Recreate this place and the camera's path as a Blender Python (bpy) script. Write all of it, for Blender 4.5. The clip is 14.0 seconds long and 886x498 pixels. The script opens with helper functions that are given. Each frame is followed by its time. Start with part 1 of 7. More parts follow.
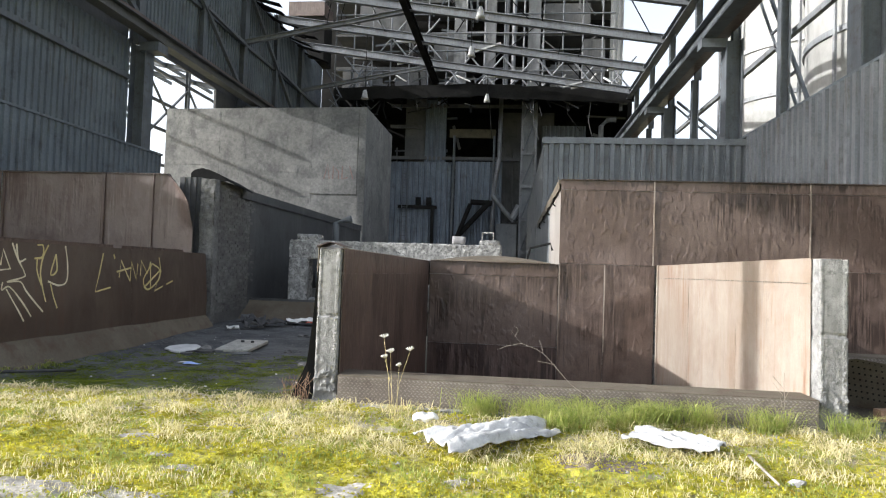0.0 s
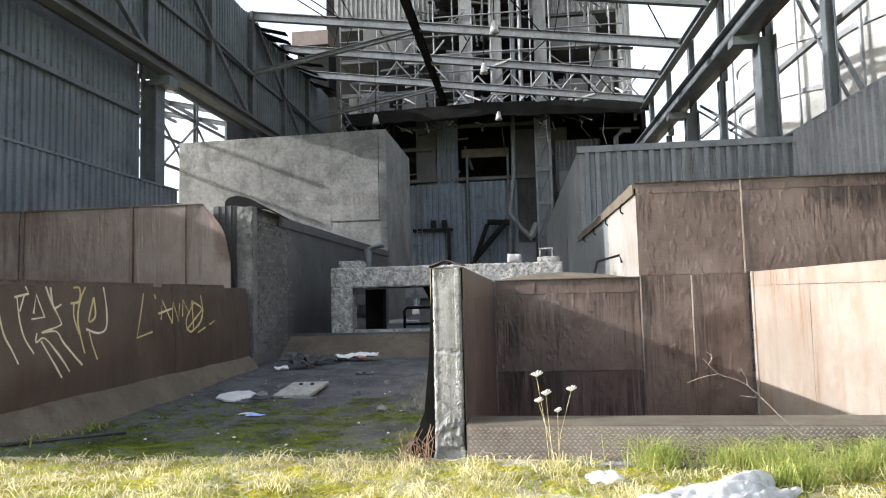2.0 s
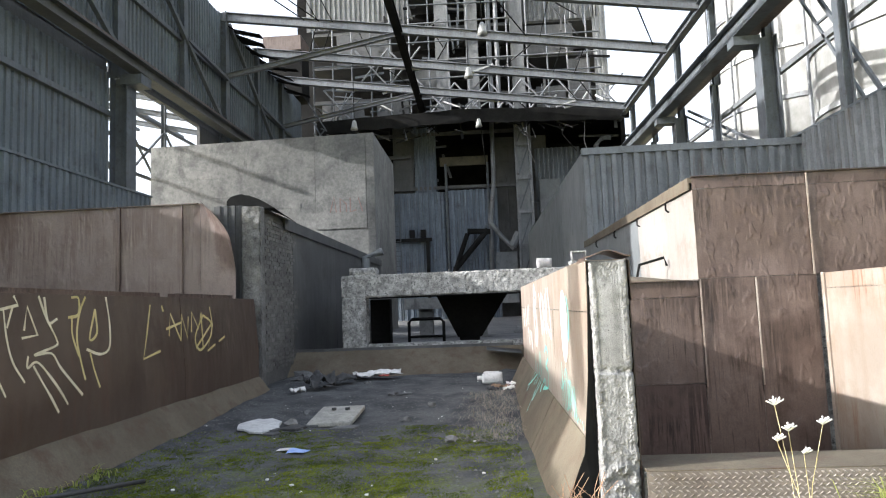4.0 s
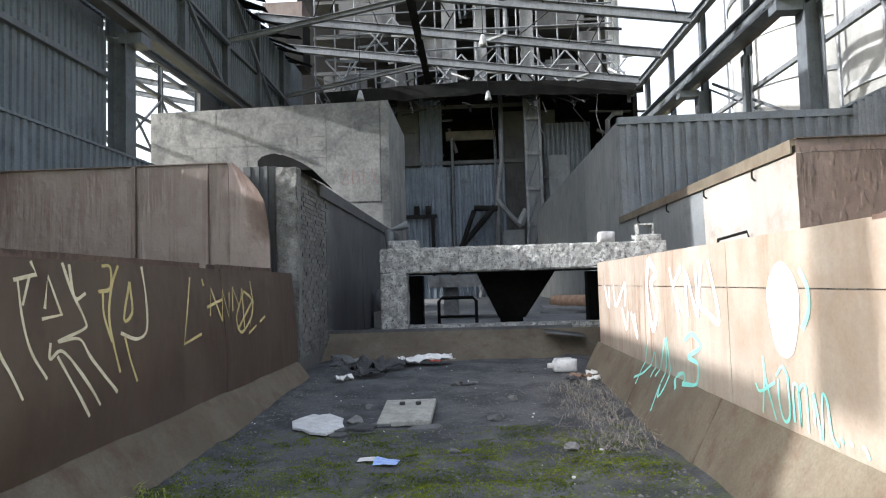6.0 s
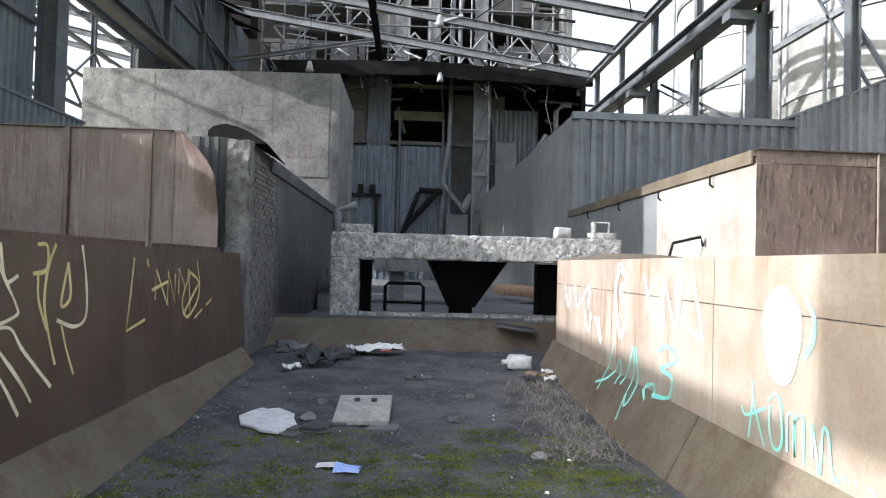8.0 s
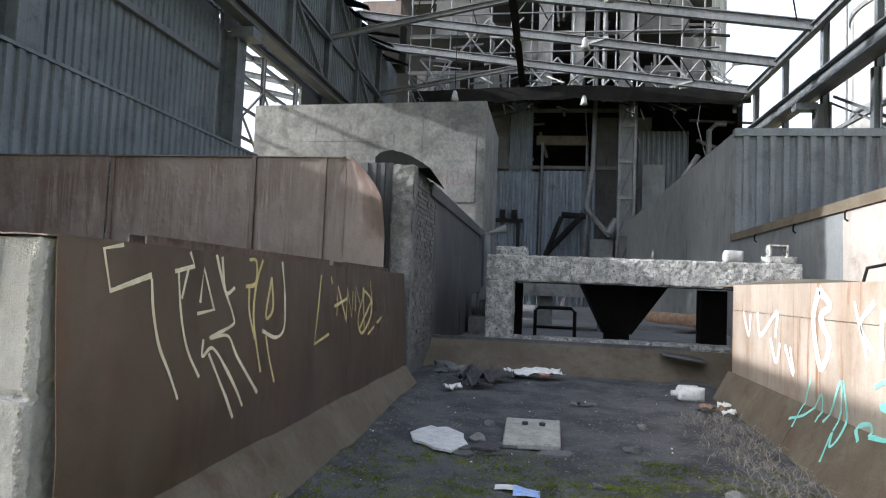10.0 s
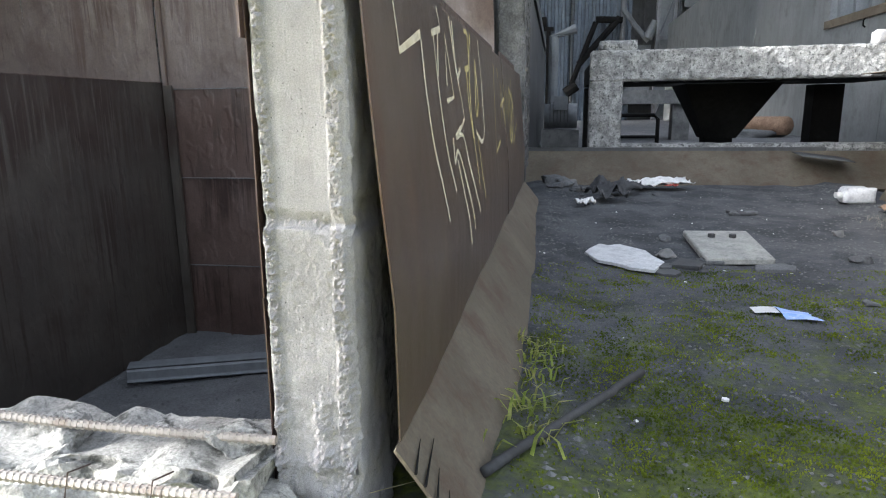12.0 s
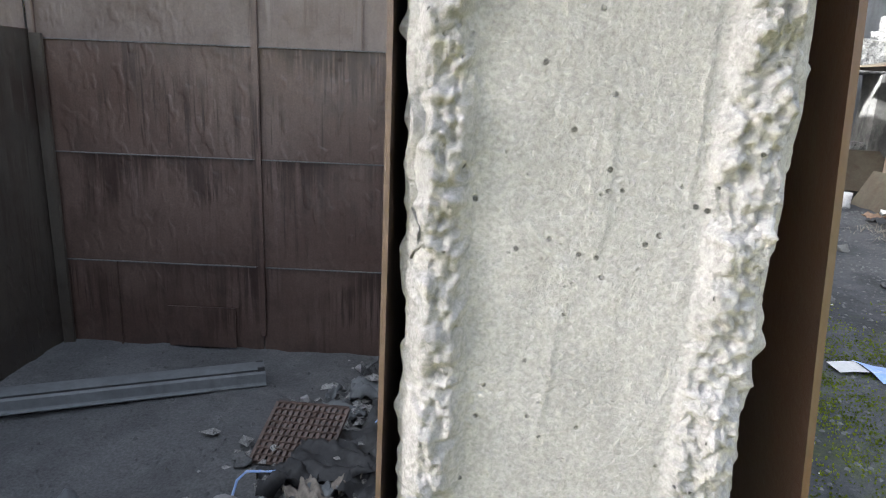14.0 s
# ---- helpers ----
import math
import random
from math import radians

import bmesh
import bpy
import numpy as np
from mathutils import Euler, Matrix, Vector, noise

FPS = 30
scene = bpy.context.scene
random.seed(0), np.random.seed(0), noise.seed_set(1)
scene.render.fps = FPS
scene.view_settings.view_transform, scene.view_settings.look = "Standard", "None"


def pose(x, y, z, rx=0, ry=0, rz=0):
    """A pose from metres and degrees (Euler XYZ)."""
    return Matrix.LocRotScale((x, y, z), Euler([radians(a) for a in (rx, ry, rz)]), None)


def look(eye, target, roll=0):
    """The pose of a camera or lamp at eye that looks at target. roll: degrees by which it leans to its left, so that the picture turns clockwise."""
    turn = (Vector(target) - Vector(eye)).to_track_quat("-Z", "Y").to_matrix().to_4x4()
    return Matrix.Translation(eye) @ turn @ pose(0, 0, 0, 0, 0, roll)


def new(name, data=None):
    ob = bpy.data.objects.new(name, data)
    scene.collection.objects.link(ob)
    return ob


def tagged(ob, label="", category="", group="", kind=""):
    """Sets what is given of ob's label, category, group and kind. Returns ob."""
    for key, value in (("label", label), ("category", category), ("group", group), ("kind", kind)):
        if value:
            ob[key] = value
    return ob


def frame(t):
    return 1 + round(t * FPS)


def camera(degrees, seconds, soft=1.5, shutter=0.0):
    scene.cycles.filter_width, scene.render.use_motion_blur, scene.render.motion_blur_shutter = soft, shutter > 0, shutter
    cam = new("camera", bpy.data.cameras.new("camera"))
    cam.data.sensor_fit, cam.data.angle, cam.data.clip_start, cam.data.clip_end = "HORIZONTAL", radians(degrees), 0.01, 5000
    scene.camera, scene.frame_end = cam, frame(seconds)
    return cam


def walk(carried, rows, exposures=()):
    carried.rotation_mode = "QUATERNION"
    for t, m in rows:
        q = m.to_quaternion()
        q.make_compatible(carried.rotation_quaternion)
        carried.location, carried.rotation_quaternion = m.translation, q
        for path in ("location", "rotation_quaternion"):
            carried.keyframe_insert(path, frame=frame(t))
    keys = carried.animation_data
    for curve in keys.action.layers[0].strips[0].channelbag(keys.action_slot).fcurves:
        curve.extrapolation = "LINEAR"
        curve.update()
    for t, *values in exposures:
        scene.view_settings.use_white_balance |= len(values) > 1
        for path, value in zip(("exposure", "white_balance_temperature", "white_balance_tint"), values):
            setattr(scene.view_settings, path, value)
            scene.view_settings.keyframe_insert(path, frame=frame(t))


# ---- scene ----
cam = camera(69.2, 14.0, 1.1)
METRES, EYE, TILT, LEAN, TURN = 10.7, 1.5, 0.0, 0.0, 6.2
ROWS = [
    (0.0, 0.0, 0.0, 0.0, -0.07, 1.92, -1.96),
    (0.5, -0.0322, 0.0326, 0.0012, 0.22, 5.08, -0.09),
    (1.0, -0.0631, 0.0706, 0.0057, 0.76, 6.89, -0.46),
    (1.5, -0.0927, 0.1003, 0.0007, 1.75, 5.25, 4.93),
    (2.0, -0.1175, 0.1293, -0.0034, 0.51, 4.08, 1.41),
    (2.5, -0.1428, 0.1677, -0.0025, 2.24, 2.88, -1.41),
    (3.0, -0.1733, 0.2029, -0.0026, 1.47, 3.85, -2.07),
    (3.2, -0.1904, 0.2154, -0.0033, 0.62, 5.9, -1.47),
    (5.3, -0.3158, 0.3776, -0.0066, -4.7, 3.01, 4.47),
    (5.5, -0.3272, 0.3936, -0.0051, -4.59, 3.85, 3.97),
    (6.0, -0.3554, 0.4225, -0.005, -3.5, 3.17, 1.69),
    (6.5, -0.3825, 0.443, -0.0045, -2.59, -4.91, 5.9),
    (7.0, -0.3841, 0.4545, 0.0005, -6.07, -10.47, 0.93),
    (7.5, -0.3836, 0.4572, 0.0076, -8.16, -3.52, -1.3),
    (7.7, -0.3842, 0.4581, 0.0103, -9.19, -0.77, -1.6),
    (9.8, -0.408, 0.4626, 0.0077, -2.8, 5.05, -1.07),
    (10.0, -0.4189, 0.4672, 0.0035, 2.98, 3.3, -2.37),
    (10.5, -0.4444, 0.4849, -0.0136, 13.57, -1.17, -3.8),
    (11.0, -0.4803, 0.5168, -0.0215, 16.0, -9.48, -1.39),
    (11.5, -0.532, 0.547, -0.0206, 5.3, -11.42, 3.25),
    (12.0, -0.5728, 0.5745, -0.0232, 3.67, -12.24, 0.7),
    (12.5, -0.6073, 0.6111, -0.0175, 1.06, -11.6, -0.94),
    (13.0, -0.6377, 0.6478, -0.0173, -2.08, -12.61, -1.84),
    (13.5, -0.6398, 0.669, -0.0152, -9.2, -15.05, -3.43),
    (14.0, -0.6331, 0.6989, -0.0175, -4.9, -14.72, -2.36),
]
walk(cam, [(t, pose(0, 0, EYE, TILT, LEAN, TURN) @ pose(METRES * x, METRES * y, METRES * z, 90 + pitch, roll, yaw)) for t, x, y, z, yaw, pitch, roll in ROWS], [(t, e, 6200 if t < 4 else 6080, 10) for t, e in ((0.0, 1.23), (1.5, 1.45), (3.0, 1.62), (6.5, 1.62), (7.5, 1.68), (9.8, 1.48), (10.5, 1.56), (11.0, 1.73), (12.5, 2.08), (13.5, 2.12), (14.0, 2.1))])
# ---- light ----
SUN = Vector((1.0, 0.235, -0.405)).normalized()
world = bpy.data.worlds.new("world")
scene.world = world
world.use_nodes = True
wt = world.node_tree
sky = wt.nodes.new("ShaderNodeTexSky")
sky.sky_type = 'NISHITA'
sky.sun_disc = False
sky.sun_elevation = math.asin(-SUN.z)
sky.sun_rotation = math.atan2(-SUN.x, -SUN.y)
sky.dust_density = 3.0
haze = wt.nodes.new("ShaderNodeHueSaturation")
haze.inputs["Saturation"].default_value, haze.inputs["Value"].default_value = 0.4, 1.25
wt.links.new(sky.outputs[0], haze.inputs["Color"])
wt.links.new(haze.outputs[0], wt.nodes["Background"].inputs[0])
wt.nodes["Background"].inputs[1].default_value = 0.15
sun_data = bpy.data.lights.new("sun", 'SUN')
sun_data.energy, sun_data.angle, sun_data.color = 3.2, radians(0.6), (1.0, 0.97, 0.92)
sun = new("sun", sun_data)
sun.matrix_world = look((0, 0, 40), Vector((0, 0, 40)) + SUN)


# ---- materials ----
def mat(name, a, b, stain=None, big=0.6, fine=14.0, streak=0.0, stain_at=0.62, stain_soft=0.12, rough=0.85, metal=0.0, bump=0.3, depth=0.01, vary=0.0, grain=0.35, streak_scale=9.0, dent=0.0, runs=None, run_at=0.52, run_fine=2.6, blister=0.0, pits=0.0, spec=0.5, drip=None, dust=None):
    """Two tones mixed by a large noise, a stain by a second one, optional vertical runs, fine grain and relief."""
    m = bpy.data.materials.new(name)
    m.use_nodes = True
    t = m.node_tree
    n, l = t.nodes, t.links
    bsdf = n["Principled BSDF"]
    geo = n.new("ShaderNodeNewGeometry")

    def noise_at(scale, detail=6.0, stretch=None, rough_=0.6):
        tex = n.new("ShaderNodeTexNoise")
        tex.inputs["Scale"].default_value = scale
        tex.inputs["Detail"].default_value = detail
        tex.inputs["Roughness"].default_value = rough_
        if stretch:
            mp = n.new("ShaderNodeMapping")
            mp.inputs["Scale"].default_value = stretch
            l.new(geo.outputs["Position"], mp.inputs["Vector"])
            l.new(mp.outputs[0], tex.inputs["Vector"])
        else:
            l.new(geo.outputs["Position"], tex.inputs["Vector"])
        return tex.outputs["Fac"]

    def ramp(fac, lo, hi):
        r = n.new("ShaderNodeMapRange")
        r.interpolation_type = 'SMOOTHSTEP'
        r.inputs["From Min"].default_value, r.inputs["From Max"].default_value = lo, hi
        l.new(fac, r.inputs["Value"])
        return r.outputs[0]

    def mix(fac, c1, c2, mode='MIX'):
        x = n.new("ShaderNodeMix")
        x.data_type, x.blend_type = 'RGBA', mode
        for s, v in ((x.inputs[0], fac), (x.inputs[6], c1), (x.inputs[7], c2)):
            if isinstance(v, bpy.types.NodeSocket):
                l.new(v, s)
            elif isinstance(v, (int, float)):
                s.default_value = v
            else:
                s.default_value = (*v, 1)
        return x.outputs[2]

    col = mix(ramp(noise_at(big), 0.36, 0.64), a, b)
    fine_fac = noise_at(fine, 8.0, None, 0.7)
    if stain:
        col = mix(ramp(noise_at(big * 2.7, 9.0, None, 0.68), stain_at - stain_soft, stain_at + stain_soft), col, stain)
    if streak:
        s = ramp(noise_at(1.0, 5.0, (streak_scale, streak_scale, 0.35)), 0.42, 0.68)
        sm = n.new("ShaderNodeMath")
        sm.operation = 'MULTIPLY'
        sm.inputs[1].default_value = streak
        l.new(s, sm.inputs[0])
        col = mix(sm.outputs[0], col, stain or b)
    if runs:
        s = ramp(noise_at(1.0, 7.0, (streak_scale * run_fine, streak_scale * run_fine, 0.5), 0.7), run_at, run_at + 0.13)
        where_ = ramp(noise_at(0.55, 4.0), 0.42, 0.62)
        sm = n.new("ShaderNodeMath")
        sm.operation = 'MULTIPLY'
        l.new(s, sm.inputs[0])
        l.new(where_, sm.inputs[1])
        col = mix(sm.outputs[0], col, runs)
    if drip:
        where_on = n.new("ShaderNodeTexCoord")
        parts_ = n.new("ShaderNodeSeparateXYZ")
        l.new(where_on.outputs["Generated"], parts_.inputs[0])
        fade = n.new("ShaderNodeMapRange")
        fade.inputs["To Min"].default_value, fade.inputs["To Max"].default_value = -0.09, 0.08
        l.new(parts_.outputs[2], fade.inputs["Value"])
        for colour, across, down, lo, hi in ((dust, 5.0, 0.45, 0.5, 0.68), (drip, 8.0, 0.3, 0.5, 0.6), (drip, 21.0, 0.7, 0.53, 0.62)):
            more = n.new("ShaderNodeMath")
            more.operation = 'ADD'
            l.new(noise_at(1.0, 6.0, (across, across, down), 0.62), more.inputs[0])
            l.new(fade.outputs[0], more.inputs[1])
            keep = n.new("ShaderNodeMath")
            keep.operation = 'MULTIPLY'
            l.new(ramp(noise_at(0.9, 3.0), 0.38, 0.66), keep.inputs[1])
            l.new(ramp(more.outputs[0], lo, hi), keep.inputs[0])
            col = mix(keep.outputs[0], col, colour)
    pit_fac = None
    if pits:
        vo = n.new("ShaderNodeTexVoronoi")
        vo.inputs["Scale"].default_value = pits
        l.new(geo.outputs["Position"], vo.inputs["Vector"])
        near_ = ramp(vo.outputs["Distance"], 0.17, 0.08)
        some = ramp(noise_at(pits * 0.7, 2.0), 0.5, 0.6)
        pm = n.new("ShaderNodeMath")
        pm.operation = 'MULTIPLY'
        l.new(near_, pm.inputs[0])
        l.new(some, pm.inputs[1])
        pit_fac = pm.outputs[0]
        col = mix(pit_fac, col, (0.09, 0.088, 0.083))
    g = ramp(fine_fac, 0.2, 0.8)
    grey = n.new("ShaderNodeMapRange")
    grey.inputs["To Min"].default_value, grey.inputs["To Max"].default_value = 1 - grain, 1 + grain
    l.new(g, grey.inputs["Value"])
    if vary:
        info = n.new("ShaderNodeObjectInfo")
        vr = n.new("ShaderNodeMapRange")
        vr.inputs["To Min"].default_value, vr.inputs["To Max"].default_value = 1 - vary, 1 + vary
        l.new(info.outputs["Random"], vr.inputs["Value"])
        mul = n.new("ShaderNodeMath")
        mul.operation = 'MULTIPLY'
        l.new(grey.outputs[0], mul.inputs[0])
        l.new(vr.outputs[0], mul.inputs[1])
        val = mul.outputs[0]
    else:
        val = grey.outputs[0]
    cc = n.new("ShaderNodeVectorMath")
    cc.operation = 'SCALE'
    l.new(col, cc.inputs[0])
    l.new(val, cc.inputs["Scale"])
    l.new(cc.outputs[0], bsdf.inputs["Base Color"])
    rr = n.new("ShaderNodeMapRange")
    rr.inputs["To Min"].default_value, rr.inputs["To Max"].default_value = max(0.05, rough - 0.12), min(1, rough + 0.12)
    l.new(fine_fac, rr.inputs["Value"])
    l.new(rr.outputs[0], bsdf.inputs["Roughness"])
    bsdf.inputs["Metallic"].default_value = metal
    bsdf.inputs["Specular IOR Level"].default_value = spec
    if bump:
        bp = n.new("ShaderNodeBump")
        bp.inputs["Strength"].default_value, bp.inputs["Distance"].default_value = bump, depth
        l.new(fine_fac, bp.inputs["Height"])
        if dent:
            b2 = n.new("ShaderNodeBump")
            b2.inputs["Strength"].default_value, b2.inputs["Distance"].default_value = 1.0, dent
            l.new(noise_at(1.0, 2.0, (2.6, 2.6, 1.1)), b2.inputs["Height"])
            l.new(b2.outputs[0], bp.inputs["Normal"])
        if blister:
            b3 = n.new("ShaderNodeBump")
            b3.inputs["Strength"].default_value, b3.inputs["Distance"].default_value = 1.0, blister
            l.new(ramp(noise_at(1.0, 1.0, (7.5, 7.5, 4.2)), 0.52, 0.72), b3.inputs["Height"])
            if dent:
                l.new(b2.outputs[0], b3.inputs["Normal"])
            l.new(b3.outputs[0], bp.inputs["Normal"])
        if pit_fac:
            b4 = n.new("ShaderNodeBump")
            b4.invert = True
            b4.inputs["Strength"].default_value, b4.inputs["Distance"].default_value = 1.0, 0.004
            l.new(pit_fac, b4.inputs["Height"])
            l.new(b4.outputs[0], bp.inputs["Normal"])
        l.new(bp.outputs[0], bsdf.inputs["Normal"])
    return m


RUST = mat("rust_brown", (0.09, 0.061, 0.048), (0.135, 0.098, 0.08), (0.05, 0.031, 0.025), big=0.7, fine=38, stain_soft=0.16, rough=0.36, bump=0.25, grain=0.2, streak_scale=3.4, dent=0.03, blister=0.007, drip=(0.036, 0.023, 0.018), dust=(0.155, 0.112, 0.09))
# Pinkish lightening stands in for the grazing sheen; drips and dust are wear.
RUST_MID = mat("rust_pink_sheen", (0.112, 0.083, 0.072), (0.147, 0.115, 0.101), (0.07, 0.046, 0.038), big=0.7, fine=38, stain_soft=0.18, rough=0.42, bump=0.22, grain=0.18, streak_scale=3.0, dent=0.03, blister=0.004, drip=(0.078, 0.05, 0.041), dust=(0.17, 0.138, 0.122))
# Sunlit copy of the brown rust: the sun's brightness is in the colour.
RUST_LIT = mat("rust_sunlit_pale", (0.25, 0.21, 0.173), (0.325, 0.285, 0.243), (0.2, 0.143, 0.103), big=0.6, fine=40, streak=0.45, stain_soft=0.2, rough=0.44, bump=0.18, grain=0.15, streak_scale=3.0, dent=0.02, blister=0.003, run_fine=3.2, runs=(0.2, 0.105, 0.058))
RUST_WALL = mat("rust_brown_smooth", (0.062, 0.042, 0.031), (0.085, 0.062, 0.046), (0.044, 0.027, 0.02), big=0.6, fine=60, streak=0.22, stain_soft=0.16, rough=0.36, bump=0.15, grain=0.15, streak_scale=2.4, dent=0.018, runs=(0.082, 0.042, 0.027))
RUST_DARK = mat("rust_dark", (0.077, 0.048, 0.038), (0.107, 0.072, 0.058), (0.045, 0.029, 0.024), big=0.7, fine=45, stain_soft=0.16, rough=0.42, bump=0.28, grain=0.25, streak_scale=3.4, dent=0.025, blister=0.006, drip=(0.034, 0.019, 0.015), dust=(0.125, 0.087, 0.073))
SKIRT = mat("rust_dusty", (0.086, 0.071, 0.048), (0.125, 0.105, 0.074), (0.075, 0.046, 0.03), big=1.2, fine=40, streak=0.25, stain_at=0.6, rough=0.8, bump=0.35, grain=0.25)
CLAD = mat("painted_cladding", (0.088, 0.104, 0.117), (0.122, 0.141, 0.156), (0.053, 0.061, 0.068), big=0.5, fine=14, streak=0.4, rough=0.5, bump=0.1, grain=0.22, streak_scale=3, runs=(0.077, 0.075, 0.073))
# Lighter copy of CLAD's paint: the east side's brightness put into its colour.
CLAD_EAST = mat("brightened_cladding", (0.125, 0.137, 0.146), (0.165, 0.178, 0.187), (0.085, 0.09, 0.093), big=0.5, fine=14, streak=0.35, rough=0.5, bump=0.1, grain=0.2, streak_scale=3, runs=(0.1, 0.09, 0.082))
PIT_WALL = mat("dusty_dark_plate", (0.05, 0.043, 0.036), (0.075, 0.064, 0.052), (0.04, 0.028, 0.022), big=0.7, fine=45, stain_soft=0.16, rough=0.5, bump=0.28, grain=0.25, dent=0.025, blister=0.005, drip=(0.032, 0.02, 0.016), dust=(0.078, 0.07, 0.058))
CLAD_BLUE = mat("blue_cladding", (0.105, 0.13, 0.16), (0.15, 0.18, 0.215), (0.06, 0.07, 0.085), big=0.4, fine=6, streak=0.7, rough=0.6, bump=0.1, grain=0.25, streak_scale=2)
CLAD_PALE = mat("pale_cladding", (0.27, 0.275, 0.275), (0.34, 0.345, 0.34), (0.17, 0.17, 0.17), big=0.2, fine=5, streak=0.5, rough=0.7, bump=0.1, grain=0.15, streak_scale=1.5)
PLATE = mat("grey_plate", (0.135, 0.145, 0.15), (0.175, 0.185, 0.19), (0.085, 0.088, 0.09), big=0.5, fine=12, streak=0.35, rough=0.55, bump=0.12, grain=0.18, streak_scale=4)
PLATE_DARK = mat("dark_plate", (0.06, 0.061, 0.062), (0.09, 0.09, 0.089), (0.042, 0.041, 0.04), big=0.6, fine=12, streak=0.35, rough=0.65, bump=0.15, grain=0.25)
STEEL = mat("painted_steel", (0.07, 0.08, 0.09), (0.10, 0.112, 0.124), (0.045, 0.04, 0.036), big=0.9, fine=12, streak=0.3, rough=0.55, bump=0.08, grain=0.18)
STEEL_LIGHT = mat("weathered_steel", (0.12, 0.128, 0.138), (0.17, 0.178, 0.188), (0.075, 0.068, 0.063), big=0.9, fine=12, streak=0.35, rough=0.55, bump=0.08, grain=0.2)
OCHRE = mat("faded_ochre", (0.06, 0.052, 0.03), (0.09, 0.077, 0.045), (0.03, 0.026, 0.02), big=1, fine=12, rough=0.7, bump=0.1)
RED_SPRAY = mat("red_spray", (0.15, 0.105, 0.10), (0.18, 0.12, 0.11), None, big=3, fine=20, rough=0.8, bump=0)
# Black of dark parts; also stands for shade inside the plant and under the platform.
BLACK = mat("black_and_shade", (0.008, 0.008, 0.008), (0.016, 0.0155, 0.015), None, big=0.7, fine=10, rough=0.9, bump=0.15, spec=0.12)
CONC = mat("old_concrete", (0.316, 0.306, 0.304), (0.382, 0.371, 0.368), (0.238, 0.231, 0.229), big=3.2, fine=260, streak=0.45, stain_at=0.6, stain_soft=0.16, rough=0.95, bump=0.9, depth=0.004, grain=0.34, pits=70, streak_scale=16)
# Darker copy of CONC that tones down the two sunlit posts; stains stay.
CONC_TONED = mat("toned_down_concrete", (0.2, 0.198, 0.192), (0.275, 0.272, 0.265), (0.125, 0.123, 0.118), big=4.0, fine=120, streak=0.5, stain_at=0.56, stain_soft=0.1, rough=0.95, bump=0.7, depth=0.005, grain=0.35, pits=30, streak_scale=12)
RUBBLE = mat("broken_concrete", (0.27, 0.264, 0.245), (0.43, 0.42, 0.385), (0.12, 0.118, 0.105), big=5.0, fine=70, stain_at=0.58, stain_soft=0.06, rough=0.95, bump=0.9, depth=0.012, grain=0.5)
CONC_PATCHY = mat("flaking_concrete", (0.19, 0.188, 0.18), (0.40, 0.395, 0.375), (0.095, 0.094, 0.09), big=6.0, fine=45, streak=0.15, stain_at=0.57, stain_soft=0.06, rough=0.95, bump=1.0, depth=0.02, grain=0.5)
CONC_GREY = mat("board_marked_concrete", (0.162, 0.159, 0.15), (0.22, 0.217, 0.205), (0.105, 0.105, 0.102), big=0.35, fine=7, streak=0.5, stain_at=0.56, rough=0.92, bump=0.5, depth=0.02, grain=0.32, streak_scale=0.8, runs=(0.095, 0.094, 0.09), run_fine=1.6, run_at=0.5)
BRICK = mat("sooty_brick", (0.105, 0.102, 0.097), (0.145, 0.141, 0.134), (0.055, 0.053, 0.051), big=2.0, fine=26, rough=0.95, bump=0.8, vary=0.2, grain=0.3)
MORTAR = mat("sooty_mortar", (0.085, 0.083, 0.08), (0.12, 0.118, 0.11), None, big=2.0, fine=30, rough=0.95, bump=0.6)
DUST = mat("coal_dust", (0.098, 0.099, 0.10), (0.135, 0.136, 0.136), (0.18, 0.18, 0.175), big=1.1, fine=34, stain_at=0.66, rough=0.98, bump=0.9, depth=0.015, grain=0.4, dent=0.06)
WHITE = mat("dirty_white", (0.62, 0.61, 0.58), (0.74, 0.73, 0.70), (0.42, 0.40, 0.36), big=5, fine=40, rough=0.7, bump=0.2, grain=0.1)
PALE_STONE = mat("pale_board", (0.50, 0.50, 0.50), (0.60, 0.60, 0.59), (0.34, 0.34, 0.335), big=5, fine=40, rough=0.9, bump=0.4, grain=0.15)
TILE = mat("dusty_slab", (0.27, 0.265, 0.24), (0.34, 0.335, 0.30), (0.15, 0.148, 0.135), big=5, fine=40, rough=0.9, bump=0.4, grain=0.2)
RUBBER = mat("black_rubber", (0.03, 0.03, 0.031), (0.05, 0.05, 0.05), None, big=4, fine=30, rough=0.7, bump=0.2)
BLUE = mat("blue_print", (0.26, 0.42, 0.80), (0.40, 0.54, 0.85), (0.70, 0.72, 0.75), big=9, fine=40, rough=0.45, bump=0.05, grain=0.1, stain_at=0.62)
STRAW = mat("dry_straw", (0.6, 0.53, 0.27), (0.85, 0.77, 0.5), None, big=4, fine=20, rough=0.9, bump=0, grain=0.4)
TUFT = mat("fresh_grass", (0.26, 0.33, 0.07), (0.42, 0.46, 0.13), (0.5, 0.45, 0.2), big=4, fine=20, stain_at=0.58, rough=0.7, bump=0, grain=0.35)
RENDER = mat("grey_render", (0.108, 0.106, 0.101), (0.165, 0.162, 0.155), (0.066, 0.065, 0.062), big=3.5, fine=40, rough=0.95, bump=0.9, depth=0.012, grain=0.45, spec=0.25)
GRASS = mat("grass", (0.24, 0.31, 0.055), (0.36, 0.40, 0.09), (0.45, 0.40, 0.17), big=3, fine=20, stain_at=0.56, rough=0.75, bump=0, grain=0.35)
